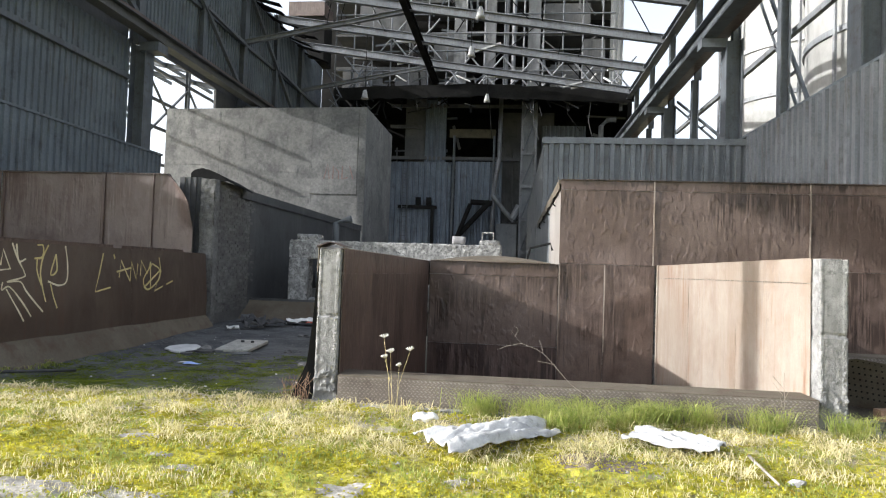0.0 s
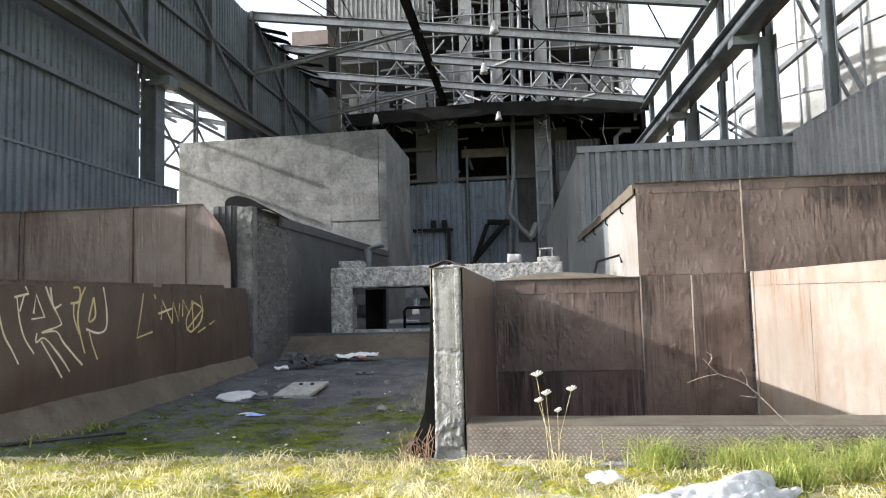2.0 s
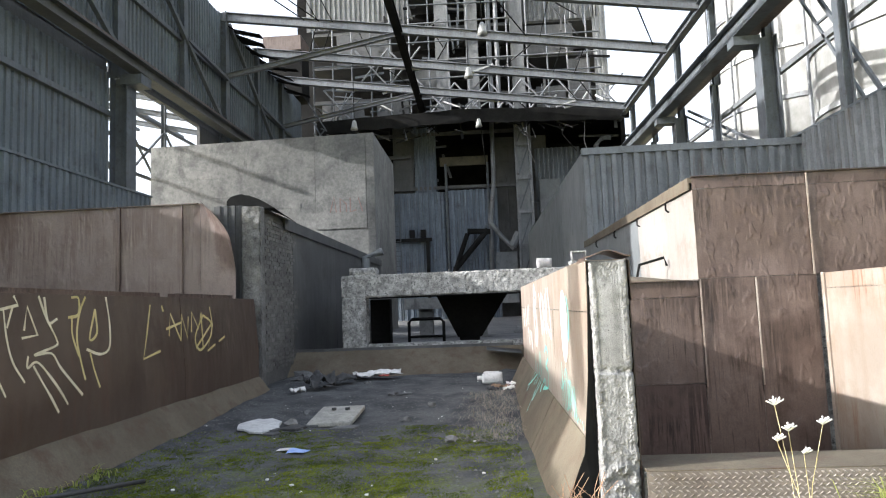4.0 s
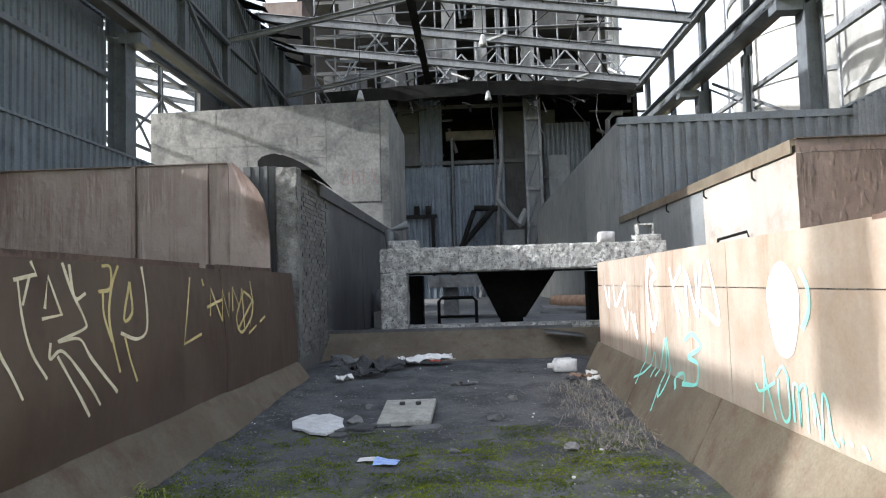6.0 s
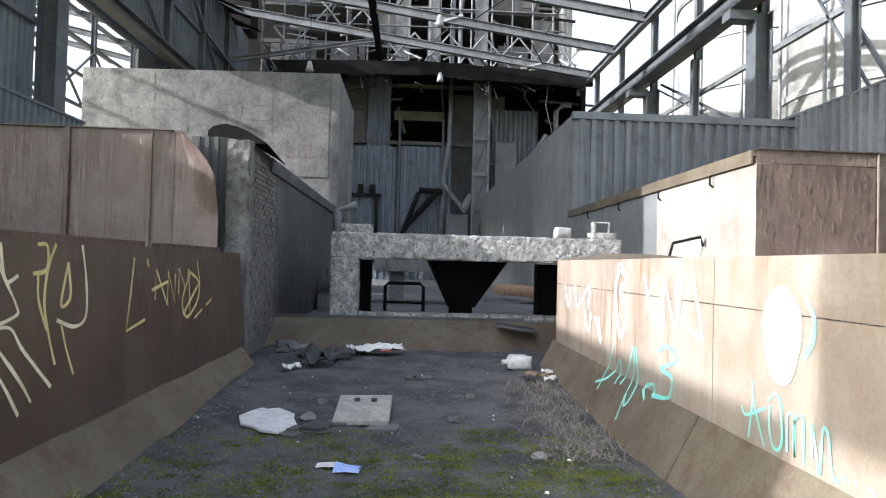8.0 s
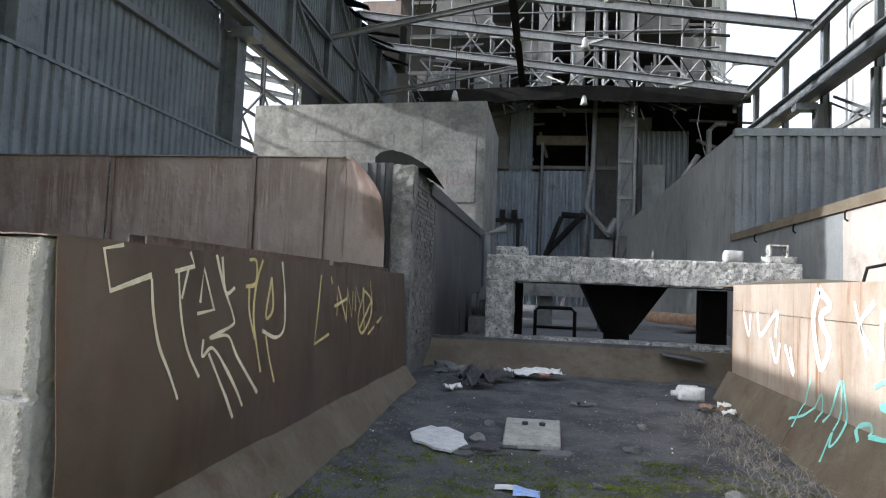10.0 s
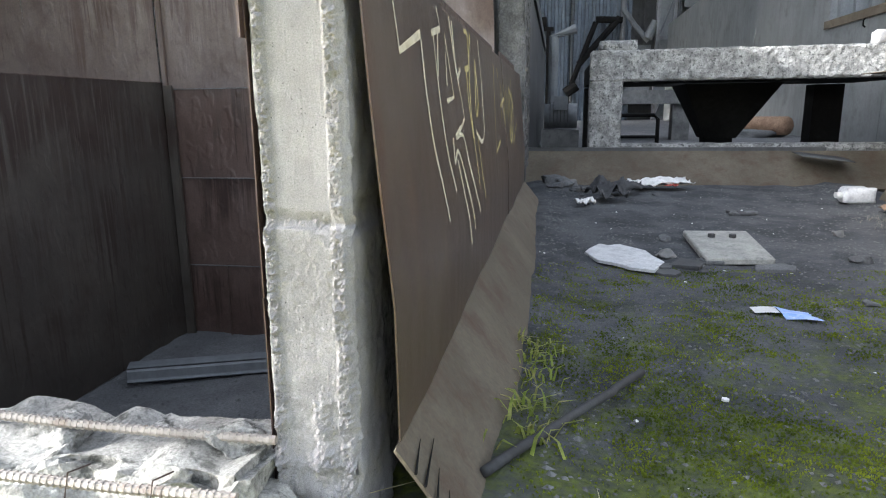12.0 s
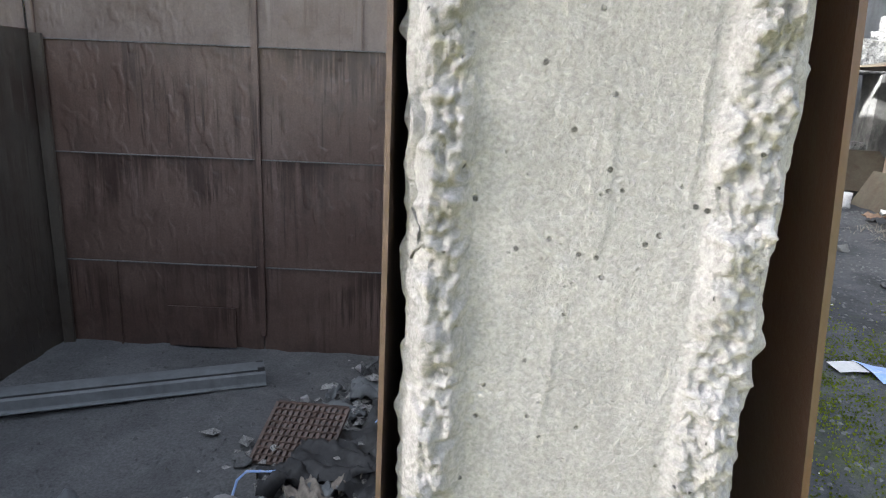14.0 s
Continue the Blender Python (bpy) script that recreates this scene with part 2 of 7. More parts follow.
PIPE_RUST = mat("orange_rust", (0.22, 0.135, 0.085), (0.29, 0.19, 0.125), (0.14, 0.08, 0.05), big=4, fine=20, rough=0.85, bump=0.3)
SILO = mat("silo_sheet", (0.24, 0.237, 0.223), (0.31, 0.306, 0.29), (0.16, 0.157, 0.145), big=0.15, fine=2, streak=0.6, rough=0.5, bump=0.05, grain=0.12, streak_scale=0.8)
PAINT_CREAM = mat("cream_spray", (0.52, 0.47, 0.33), (0.60, 0.55, 0.42), (0.40, 0.33, 0.2), big=4, fine=30, rough=0.6, bump=0.0, grain=0.15)
PAINT_GOLD = mat("gold_spray", (0.42, 0.35, 0.14), (0.50, 0.42, 0.2), None, big=4, fine=30, rough=0.6, bump=0.0, grain=0.15)
PAINT_WHITE = mat("white_spray", (0.75, 0.75, 0.72), (0.82, 0.82, 0.8), None, big=4, fine=30, rough=0.6, bump=0.0, grain=0.1)
PAINT_TEAL = mat("teal_spray", (0.16, 0.52, 0.47), (0.26, 0.62, 0.56), None, big=4, fine=30, rough=0.6, bump=0.0, grain=0.1)
TOWER = mat("sooty_tower_sheet", (0.13, 0.134, 0.138), (0.19, 0.194, 0.196), (0.07, 0.07, 0.07), big=0.3, fine=5, streak=0.6, rough=0.7, bump=0.1, grain=0.2, streak_scale=1.5)
# Near return-wall plate: the sunlit part is put into the colour; streaks are wear.
SUNLIT_PLATE = mat("pale_sunlit_plate", (0.27, 0.25, 0.228), (0.34, 0.32, 0.295), (0.2, 0.165, 0.135), big=0.5, fine=20, streak=0.4, rough=0.5, bump=0.15, grain=0.15, streak_scale=2.0, dent=0.02, runs=(0.23, 0.16, 0.11), run_at=0.58)
SACK = mat("woven_sack", (0.36, 0.36, 0.355), (0.5, 0.5, 0.49), (0.2, 0.195, 0.18), big=5, fine=60, rough=0.75, bump=0.3, grain=0.15)
PALE_GROUND = mat("bare_ground_concrete", (0.24, 0.225, 0.195), (0.34, 0.32, 0.285), (0.16, 0.145, 0.11), big=5, fine=50, rough=0.95, bump=0.6, grain=0.3)
YELLOW_MOSS = mat("yellow_moss", (0.24, 0.235, 0.015), (0.52, 0.48, 0.045), (0.4, 0.27, 0.05), big=2.2, fine=20, stain_at=0.62, rough=0.95, bump=0, grain=0.45)
RED_PRINT = mat("red_print", (0.45, 0.08, 0.06), (0.55, 0.12, 0.09), None, big=9, fine=40, rough=0.5, bump=0, grain=0.1)
BONE = mat("dry_twig", (0.20, 0.175, 0.145), (0.32, 0.28, 0.235), None, big=8, fine=40, rough=0.9, bump=0, grain=0.2)
CAGE = mat("lamp_enamel", (0.30, 0.30, 0.29), (0.36, 0.36, 0.35), None, big=6, fine=30, rough=0.5, bump=0)


def moss_material(name, base_a, base_b, moss_a, moss_b, cover, scale=1.5, soft=0.07, speck=5.0):
    """Soil or grit with moss over it; 'cover' is how much of it the moss takes, falling off along y where the cover says so."""
    m = mat(name, base_a, base_b, None, big=1.6, fine=34, rough=0.97, bump=0.9, depth=0.02, grain=0.4)
    t = m.node_tree
    n, l = t.nodes, t.links
    bsdf = n["Principled BSDF"]
    old = bsdf.inputs["Base Color"].links[0].from_socket
    geo = n.new("ShaderNodeNewGeometry")
    tex = n.new("ShaderNodeTexNoise")
    tex.inputs["Scale"].default_value, tex.inputs["Detail"].default_value, tex.inputs["Roughness"].default_value = scale, 12, 0.78
    l.new(geo.outputs["Position"], tex.inputs["Vector"])
    sep = n.new("ShaderNodeSeparateXYZ")
    l.new(geo.outputs["Position"], sep.inputs[0])
    fall = n.new("ShaderNodeMapRange")
    fall.inputs["From Min"].default_value, fall.inputs["From Max"].default_value = cover[0], cover[1]
    fall.inputs["To Min"].default_value, fall.inputs["To Max"].default_value = cover[2], cover[3]
    l.new(sep.outputs[1], fall.inputs["Value"])
    add = n.new("ShaderNodeMath")
    add.operation = 'ADD'
    l.new(tex.outputs["Fac"], add.inputs[0])
    l.new(fall.outputs[0], add.inputs[1])
    r = n.new("ShaderNodeMapRange")
    r.interpolation_type = 'SMOOTHSTEP'
    r.inputs["From Min"].default_value, r.inputs["From Max"].default_value = 0.53 - soft, 0.53 + soft
    l.new(add.outputs[0], r.inputs["Value"])
    tex2 = n.new("ShaderNodeTexNoise")
    tex2.inputs["Scale"].default_value, tex2.inputs["Detail"].default_value = speck, 10
    l.new(geo.outputs["Position"], tex2.inputs["Vector"])
    r2 = n.new("ShaderNodeMapRange")
    r2.inputs["From Min"].default_value, r2.inputs["From Max"].default_value = 0.3, 0.7
    l.new(tex2.outputs["Fac"], r2.inputs["Value"])
    mm = n.new("ShaderNodeMix")
    mm.data_type = 'RGBA'
    mm.inputs[6].default_value, mm.inputs[7].default_value = (*moss_a, 1), (*moss_b, 1)
    l.new(r2.outputs[0], mm.inputs[0])
    out = n.new("ShaderNodeMix")
    out.data_type = 'RGBA'
    l.new(r.outputs[0], out.inputs[0])
    l.new(old, out.inputs[6])
    l.new(mm.outputs[2], out.inputs[7])
    l.new(out.outputs[2], bsdf.inputs["Base Color"])
    return m


MOSS_GROUND = moss_material("mossy_ground", (0.22, 0.19, 0.13), (0.38, 0.34, 0.26), (0.12, 0.11, 0.01), (0.52, 0.48, 0.05), (4.8, 7.1, 0.115, -0.02), 2.6, 0.07, 11.0)
BAY_FLOOR = moss_material("mossy_coal_floor", (0.034, 0.036, 0.039), (0.082, 0.085, 0.088), (0.04, 0.055, 0.008), (0.12, 0.15, 0.014), (7.5, 12.0, 0.055, -0.2), 2.6, 0.12, 26.0)
MOSS = mat("moss", (0.075, 0.105, 0.007), (0.21, 0.25, 0.018), None, big=3, fine=26, rough=0.95, bump=0, grain=0.5)
DUST_LIGHT = mat("grey_grit", (0.09, 0.09, 0.09), (0.16, 0.16, 0.155), None, big=6, fine=30, rough=0.95, bump=0.2, grain=0.3)
STEEL_BAR = mat("bar_steel", (0.24, 0.215, 0.19), (0.33, 0.30, 0.265), (0.17, 0.12, 0.09), big=6, fine=40, rough=0.8, bump=0.2, grain=0.2)


# ---- mesh helpers ----
def smooth(ob):
    for p in ob.data.polygons:
        p.use_smooth = True
    return ob


def link(name, bm, material):
    me = bpy.data.meshes.new(name)
    bm.to_mesh(me)
    bm.free()
    me.materials.append(material)
    return new(name, me)


def thing(name, at, label, category, group="", kind=""):
    ob = new(name)
    ob.empty_display_size = 0.1
    ob.location = at
    return tagged(ob, label, category, group, kind)


def part(name, bm, material, parent, label=""):
    ob = link(name, bm, material)
    ob.parent = parent
    m = parent.matrix_basis.copy()
    if parent.parent:
        m = parent.parent.matrix_basis @ parent.matrix_parent_inverse @ m
    ob.matrix_parent_inverse = m.inverted()
    if label:
        ob["label"] = label
    return ob


def structure(name, bm, material, label="", category=""):
    return tagged(link(name, bm, material), label, category, "", "structure")


def box(bm, x0, x1, y0, y1, z0, z1):
    v = [bm.verts.new((x, y, z)) for x in (x0, x1) for y in (y0, y1) for z in (z0, z1)]
    for f in ((0, 1, 3, 2), (4, 6, 7, 5), (0, 4, 5, 1), (2, 3, 7, 6), (0, 2, 6, 4), (1, 5, 7, 3)):
        bm.faces.new([v[i] for i in f])
    return v


def boxes(*rows):
    bm = bmesh.new()
    for r in rows:
        box(bm, *r)
    return bm


def frame_axes(p, q, up=(0, 0, 1)):
    d = (Vector(q) - Vector(p)).normalized()
    u = Vector(up)
    if abs(d.dot(u)) > 0.98:
        u = Vector((0, 1, 0))
    s = d.cross(u).normalized()
    return d, s, s.cross(d).normalized()


def extrude_profile(bm, p, q, profile, up=(0, 0, 1)):
    """A closed outline (side, up) carried straight from p to q."""
    d, s, u = frame_axes(p, q, up)
    rings = [[bm.verts.new(Vector(e) + s * a + u * b) for a, b in profile] for e in (p, q)]
    n = len(profile)
    for i in range(n):
        j = (i + 1) % n
        bm.faces.new((rings[0][i], rings[0][j], rings[1][j], rings[1][i]))
    bm.faces.new(rings[0][::-1])
    bm.faces.new(rings[1])


def bar(bm, p, q, w, h=None, up=(0, 0, 1)):
    h = h or w
    extrude_profile(bm, p, q, [(-w / 2, -h / 2), (w / 2, -h / 2), (w / 2, h / 2), (-w / 2, h / 2)], up)


def ibeam(bm, p, q, w, h, t=0.03, up=(0, 0, 1)):
    a, b, c = w / 2, h / 2, t / 2
    extrude_profile(bm, p, q, [(-a, -b), (a, -b), (a, -b + t), (c, -b + t), (c, b - t), (a, b - t), (a, b), (-a, b), (-a, b - t), (-c, b - t), (-c, -b + t), (-a, -b + t)], up)


def tube(bm, pts, r, seg=8, r_end=None):
    pts = [Vector(p) for p in pts]
    rings = []
    for i, p in enumerate(pts):
        d = (pts[min(i + 1, len(pts) - 1)] - pts[max(i - 1, 0)]).normalized()
        u = Vector((0, 0, 1)) if abs(d.z) < 0.95 else Vector((0, 1, 0))
        s = d.cross(u).normalized()
        u = s.cross(d)
        k = r if r_end is None else r + (r_end - r) * i / max(1, len(pts) - 1)
        rings.append([bm.verts.new(p + (s * math.cos(2 * math.pi * j / seg) + u * math.sin(2 * math.pi * j / seg)) * k) for j in range(seg)])
    for a, b in zip(rings, rings[1:]):
        for j in range(seg):
            bm.faces.new((a[j], a[(j + 1) % seg], b[(j + 1) % seg], b[j]))
    bm.faces.new(rings[0][::-1])
    bm.faces.new(rings[-1])


def corrugated(bm, p, q, z0, z1, pitch=0.3, depth=0.05, z1_end=None, out=1.0):
    """A trapezoid-rib sheet standing on the line p-q (x, y), with a thickness."""
    p, q = Vector((*p, 0)), Vector((*q, 0))
    d = (q - p)
    length = d.length
    d.normalize()
    nrm = Vector((-d.y, d.x, 0)) * out
    z1_end = z1 if z1_end is None else z1_end
    prof, s = [], 0.0
    while s < length:
        for f, o in ((0.0, 0.0), (0.42, 0.0), (0.5, 1.0), (0.92, 1.0)):
            if s + f * pitch <= length:
                prof.append((s + f * pitch, o * depth))
        s += pitch
    prof.append((length, 0.0))
    low, high = [], []
    for s, o in prof:
        b = p + d * s + nrm * o
        low.append(bm.verts.new((b.x, b.y, z0)))
        high.append(bm.verts.new((b.x, b.y, z1 + (z1_end - z1) * s / length)))
    for i in range(len(prof) - 1):
        bm.faces.new((low[i], low[i + 1], high[i + 1], high[i]))
    back = [bm.verts.new((e.x - nrm.x * 0.03, e.y - nrm.y * 0.03, z)) for e, z in ((p, z0), (q, z0), (q, z1_end), (p, z1))]
    bm.faces.new(back)


def rough_block(x0, x1, y0, y1, z0, z1, step=0.08, amp=0.015, chip=0.03, seed=0.0, freq=6.0):
    """A concrete block with worn, broken edges."""
    bm = bmesh.new()
    nx, ny, nz = (max(1, round((b - a) / step)) for a, b in ((x0, x1), (y0, y1), (z0, z1)))
    grid = {}

    def vert(i, j, k):
        if (i, j, k) not in grid:
            p = Vector((x0 + (x1 - x0) * i / nx, y0 + (y1 - y0) * j / ny, z0 + (z1 - z0) * k / nz))
            c = Vector(((x0 + x1) / 2, (y0 + y1) / 2, (z0 + z1) / 2))
            edges = (i in (0, nx)) + (j in (0, ny)) + (k in (0, nz))
            q = p + Vector((seed, seed * 1.7, -seed))
            off = noise.noise_vector(q * freq) * amp
            if edges >= 2:
                bite = max(0.0, noise.noise(q * 4.3) + 0.25) * chip * 2 + abs(noise.noise(q * 13)) * chip
                inward = Vector((math.copysign(1, c.x - p.x) if i in (0, nx) else 0, math.copysign(1, c.y - p.y) if j in (0, ny) else 0, math.copysign(1, c.z - p.z) if k in (0, nz) else 0))
                off += inward * bite * 0.7
            grid[i, j, k] = bm.verts.new(p + off)
        return grid[i, j, k]

    for a, na, b, nb, c, nc, o in ((0, nx, 1, ny, 2, nz, 0), (0, nx, 2, nz, 1, ny, 1), (1, ny, 2, nz, 0, nx, 0)):
        for i in range(na):
            for j in range(nb):
                for k in (0, nc):
                    vs = []
                    for u, w in ((i, j), (i + 1, j), (i + 1, j + 1), (i, j + 1)):
                        idx = [0, 0, 0]
                        idx[a], idx[b], idx[c] = u, w, k
                        vs.append(vert(*idx))
                    bm.faces.new(vs)
    bmesh.ops.recalc_face_normals(bm, faces=bm.faces)
    return bm


def sheet(rows_pts):
    """A surface through rows of points."""
    bm = bmesh.new()
    vs = [[bm.verts.new(p) for p in r] for r in rows_pts]
    for a, b in zip(vs, vs[1:]):
        for i in range(len(a) - 1):
            bm.faces.new((a[i], a[i + 1], b[i + 1], b[i]))
    return bm


def translucent(m, share):
    """Lets light through leaves and blades."""
    n, l = m.node_tree.nodes, m.node_tree.links
    bsdf, out = n["Principled BSDF"], n["Material Output"]
    tr, mx = n.new("ShaderNodeBsdfTranslucent"), n.new("ShaderNodeMixShader")
    mx.inputs[0].default_value = share
    l.new(bsdf.inputs["Base Color"].links[0].from_socket, tr.inputs["Color"])
    l.new(bsdf.outputs[0], mx.inputs[1])
    l.new(tr.outputs[0], mx.inputs[2])
    l.new(mx.outputs[0], out.inputs["Surface"])


for m in (GRASS, TUFT, STRAW, MOSS, YELLOW_MOSS):
    translucent(m, 0.5)


def plate_sheet(rows, back):
    """A thin plate: a smooth front through rows of points, and crisp edges going back by the vector."""
    bm = bmesh.new()
    back = Vector(back)
    vs = [[bm.verts.new(p) for p in r] for r in rows]
    for a, b in zip(vs, vs[1:]):
        for i in range(len(a) - 1):
            bm.faces.new((a[i], a[i + 1], b[i + 1], b[i])).smooth = True
    rim = [Vector(p) for p in rows[0]] + [Vector(r[-1]) for r in rows[1:]] + [Vector(p) for p in rows[-1][-2::-1]] + [Vector(r[0]) for r in rows[-2:0:-1]]
    lo, hi = [bm.verts.new(p) for p in rim], [bm.verts.new(p + back) for p in rim]
    n = len(rim)
    for i in range(n):
        j = (i + 1) % n
        bm.faces.new((lo[i], lo[j], hi[j], hi[i]))
    vb = [[bm.verts.new(Vector(p) + back) for p in r] for r in rows]
    for a, b in zip(vb, vb[1:]):
        for i in range(len(a) - 1):
            bm.faces.new((a[i], b[i], b[i + 1], a[i + 1])).smooth = True
    return bm


def solid(ob, t, offset=-1.0):
    m = ob.modifiers.new("thickness", 'SOLIDIFY')
    m.thickness, m.offset = t, offset
    return ob


def rock(c, r, seed, flat=0.6, sub=1):
    bm = bmesh.new()
    bmesh.ops.create_icosphere(bm, subdivisions=sub + 1, radius=1.0)
    rng = random.Random(seed)
    cuts = [(Vector((rng.gauss(0, 1), rng.gauss(0, 1), rng.gauss(0, 1))).normalized(), rng.uniform(0.5, 0.85)) for _ in range(11)]
    for v in bm.verts:
        s = Vector((seed, seed * 2.1, 0))
        for axis_, reach in cuts:
            over = v.co.dot(axis_) - reach
            if over > 0:
                v.co -= axis_ * over
        k = 1.12 + 0.25 * noise.noise(v.co * 1.3 + s) + 0.1 * abs(noise.noise(v.co * 3.1 + s)) + 0.07 * noise.noise(v.co * 7.3 + s) + 0.045 * noise.noise(v.co * 17 + s)
        v.co = Vector((v.co.x * r * k, v.co.y * r * k * 0.8, v.co.z * r * flat * k)) + Vector(c)
    return bm
# ---- ground ----
def ground_z(x, y):
    return 0.035 * noise.noise(Vector((x * 0.9, y * 0.9, 0))) + 0.028 * noise.noise(Vector((x * 4, y * 4, 3))) + 0.034 * abs(noise.noise(Vector((x * 8, y * 8, 6)))) + 0.008 * noise.noise(Vector((x * 22, y * 22, 8))) - 0.025


def make_ground():
    xs = [-900, -300, -100, -40, -22, -17.2] + [-17.2 + 0.15 * i for i in range(1, 48)] + [-10 + 0.05 * i for i in range(0, 301)] + [6, 7.5, 9.4, 14, 24, 40, 100, 300, 900]
    ys = [-900, -300, -100, -40, -15, -6, -2] + [0.1 * i for i in range(-5, 28)] + [2.8 + 0.05 * i for i in range(0, 85)] + [7.1, 15, 24, 40, 62, 100, 300, 900]
    bm = bmesh.new()
    vs = {}
    for i in range(len(xs) - 1):
        for j in range(len(ys) - 1):
            cx, cy = (xs[i] + xs[i + 1]) / 2, (ys[j] + ys[j + 1]) / 2
            if -17.2 < cx < 9.4 and 7.1 < cy < 62:
                continue
            q = []
            for a, b in ((i, j), (i + 1, j), (i + 1, j + 1), (i, j + 1)):
                if (a, b) not in vs:
                    near = -18 < xs[a] < 8 and -1 < ys[b] < 7.2
                    vs[a, b] = bm.verts.new((xs[a], ys[b], ground_z(xs[a], ys[b]) if near else -0.02))
                q.append(vs[a, b])
            bm.faces.new(q)
    return smooth(structure("ground", bm, MOSS_GROUND, "sunlit mossy yellow-green ground with dry grass", "ground"))


make_ground()


def bay_z(x, y):
    base = -0.06 - 0.1 * min(1, max(0, (y - 7.0) / 1.5)) + 0.15 * min(1, max(0, (y - 11) / 4.5))
    side = min(abs(x + 6.95), abs(x + 2.5))
    return base + 0.05 * max(0, 1 - side / 0.5) + 0.04 * noise.noise(Vector((x * 1.1, y * 1.1, 5))) + 0.018 * noise.noise(Vector((x * 5, y * 5, 1)))


nx, ny = 66, 122
structure("floor", sheet([[(-7.4 + 5.3 * i / nx, 7.05 + 9.9 * j / ny, bay_z(-7.4 + 5.3 * i / nx, 7.05 + 9.9 * j / ny)) for i in range(nx + 1)] for j in range(ny + 1)]), BAY_FLOOR, "coal-dusted bay floor with patches of green moss", "floor")
smooth(bpy.data.objects["floor"])


def pit_z(x, y):
    return -2.3 + 0.06 * noise.noise(Vector((x, y, 9))) + 0.03 * noise.noise(Vector((x * 4, y * 4, 2))) + 0.45 * max(0, 1 - (y - 7.2) / 1.2)


for k, (a, b) in enumerate(((-17.3, -12.7), (-12.7, -7.4), (-2.2, 3.4), (3.3, 9.5))):
    n1, n2 = 44, 62
    smooth(structure("floor_pit_%d" % (k + 1), sheet([[(a + (b - a) * i / n1, 7.0 + 7.8 * j / n2, pit_z(a + (b - a) * i / n1, 7.0 + 7.8 * j / n2)) for i in range(n1 + 1)] for j in range(n2 + 1)]), DUST, "sunken pit floor under grey coal dust", "floor"))
structure("floor_hall", boxes((-17.3, 9.5, 17.85, 62, -0.3, 0.25)), DUST, "dusty concrete hall floor", "floor")
structure("retaining_wall_front", boxes((-17.3, -7.6, 6.85, 7.0, -2.3, -0.02), (-1.93, 9.5, 6.88, 7.0, -2.3, 0.0)), CONC_PATCHY, "concrete retaining wall of the pits", "wall")


# ---- partitions between the bays: a concrete core with steel plates ----
def plate(name, parent, pts, t, material, label="", rows=1):
    """A steel plate: four corners and a thickness."""
    bm = bmesh.new()
    a, b, c, d = (Vector(p) for p in pts)
    n = (b - a).cross(d - a).normalized() * t
    lo = [bm.verts.new(p) for p in (a, b, c, d)]
    hi = [bm.verts.new(p + n) for p in (a, b, c, d)]
    bm.faces.new(lo[::-1])
    bm.faces.new(hi)
    for i in range(4):
        j = (i + 1) % 4
        bm.faces.new((lo[i], lo[j], hi[j], hi[i]))
    return part(name, bm, material, parent, label)


def dented(name, parent, x_or_y, axis, u0, u1, z0, z1, face, material, amp=0.012, seed=0.0, t=0.008, label=""):
    """A plate with slight dents. axis 'x': it lies in x = x_or_y and runs along y; face: +1 or -1."""
    nu, nz = max(2, int((u1 - u0) / 0.1)), max(2, int((z1 - z0) / 0.12))
    rows = []
    for k in range(nz + 1):
        z = z0 + (z1 - z0) * k / nz
        r = []
        for i in range(nu + 1):
            u = u0 + (u1 - u0) * i / nu
            d = x_or_y + amp * noise.noise(Vector((u * 1.1, z * 1.1, seed))) + 0.4 * amp * noise.noise(Vector((u * 5, z * 2.2, seed)))
            r.append((d, u, z) if axis == 'x' else (u, d, z))
        rows.append(r)
    back = (-face * t, 0, 0) if axis == 'x' else (0, -face * t, 0)
    return part(name, plate_sheet(rows, back), material, parent, label)


# the wall that stands between the left pit and the open bay
wall_a = structure("wall_west", boxes((-7.55, -7.33, 7.45, 14.7, -2.45, 1.66)), CONC_PATCHY, "low concrete partition clad in brown steel", "wall")
for y0, y1, dx in ((7.18, 11.6, 0.0), (11.605, 14.62, 0.004)):
    nz, nu = 10, 30
    rows = []
    for k in range(nz + 1):
        z = 0.25 + 1.46 * k / nz
        r = []
        for i in range(nu + 1):
            y = y0 + (y1 - y0) * i / nu
            lean = 0.085 * min(1, max(0, 1.7 - z))
            r.append((-7.285 + dx + lean + 0.012 * noise.noise(Vector((y * 0.9, z, 3))), y, z))
        rows.append(r)
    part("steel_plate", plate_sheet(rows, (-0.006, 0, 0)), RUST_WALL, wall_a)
bm = plate_sheet([[(-7.205 + 0.01 * noise.noise(Vector((y, 0, 0))) + d * 0.32, y, 0.262 - d * 0.42 + 0.02 * noise.noise(Vector((y * 2, d, 4)))) for d in (0, 0.33, 0.66, 1.0)] for y in [7.13 + 0.25 * i for i in range(31)]], (-0.008, 0, -0.008))
skirt_a = part("skirt_plate", bm, SKIRT, wall_a, "dusty sloping steel skirt")
for k, (d0, length) in enumerate(((0.18, 0.16), (0.27, 0.24), (0.38, 0.14), (0.5, 0.1))):
    bm = bmesh.new()
    pts = [(-7.205 + 0.32 * (d0 - 0.06 * q / 5) + 0.004, 7.125 + length * q / 5, 0.262 - 0.42 * (d0 - 0.06 * q / 5) + 0.012 + 0.012 * noise.noise(Vector((k, q, 2.0)))) for q in range(6)]
    tube(bm, pts, 0.005, 5, 0.001)
    part("torn_crack", bm, BLACK, skirt_a)
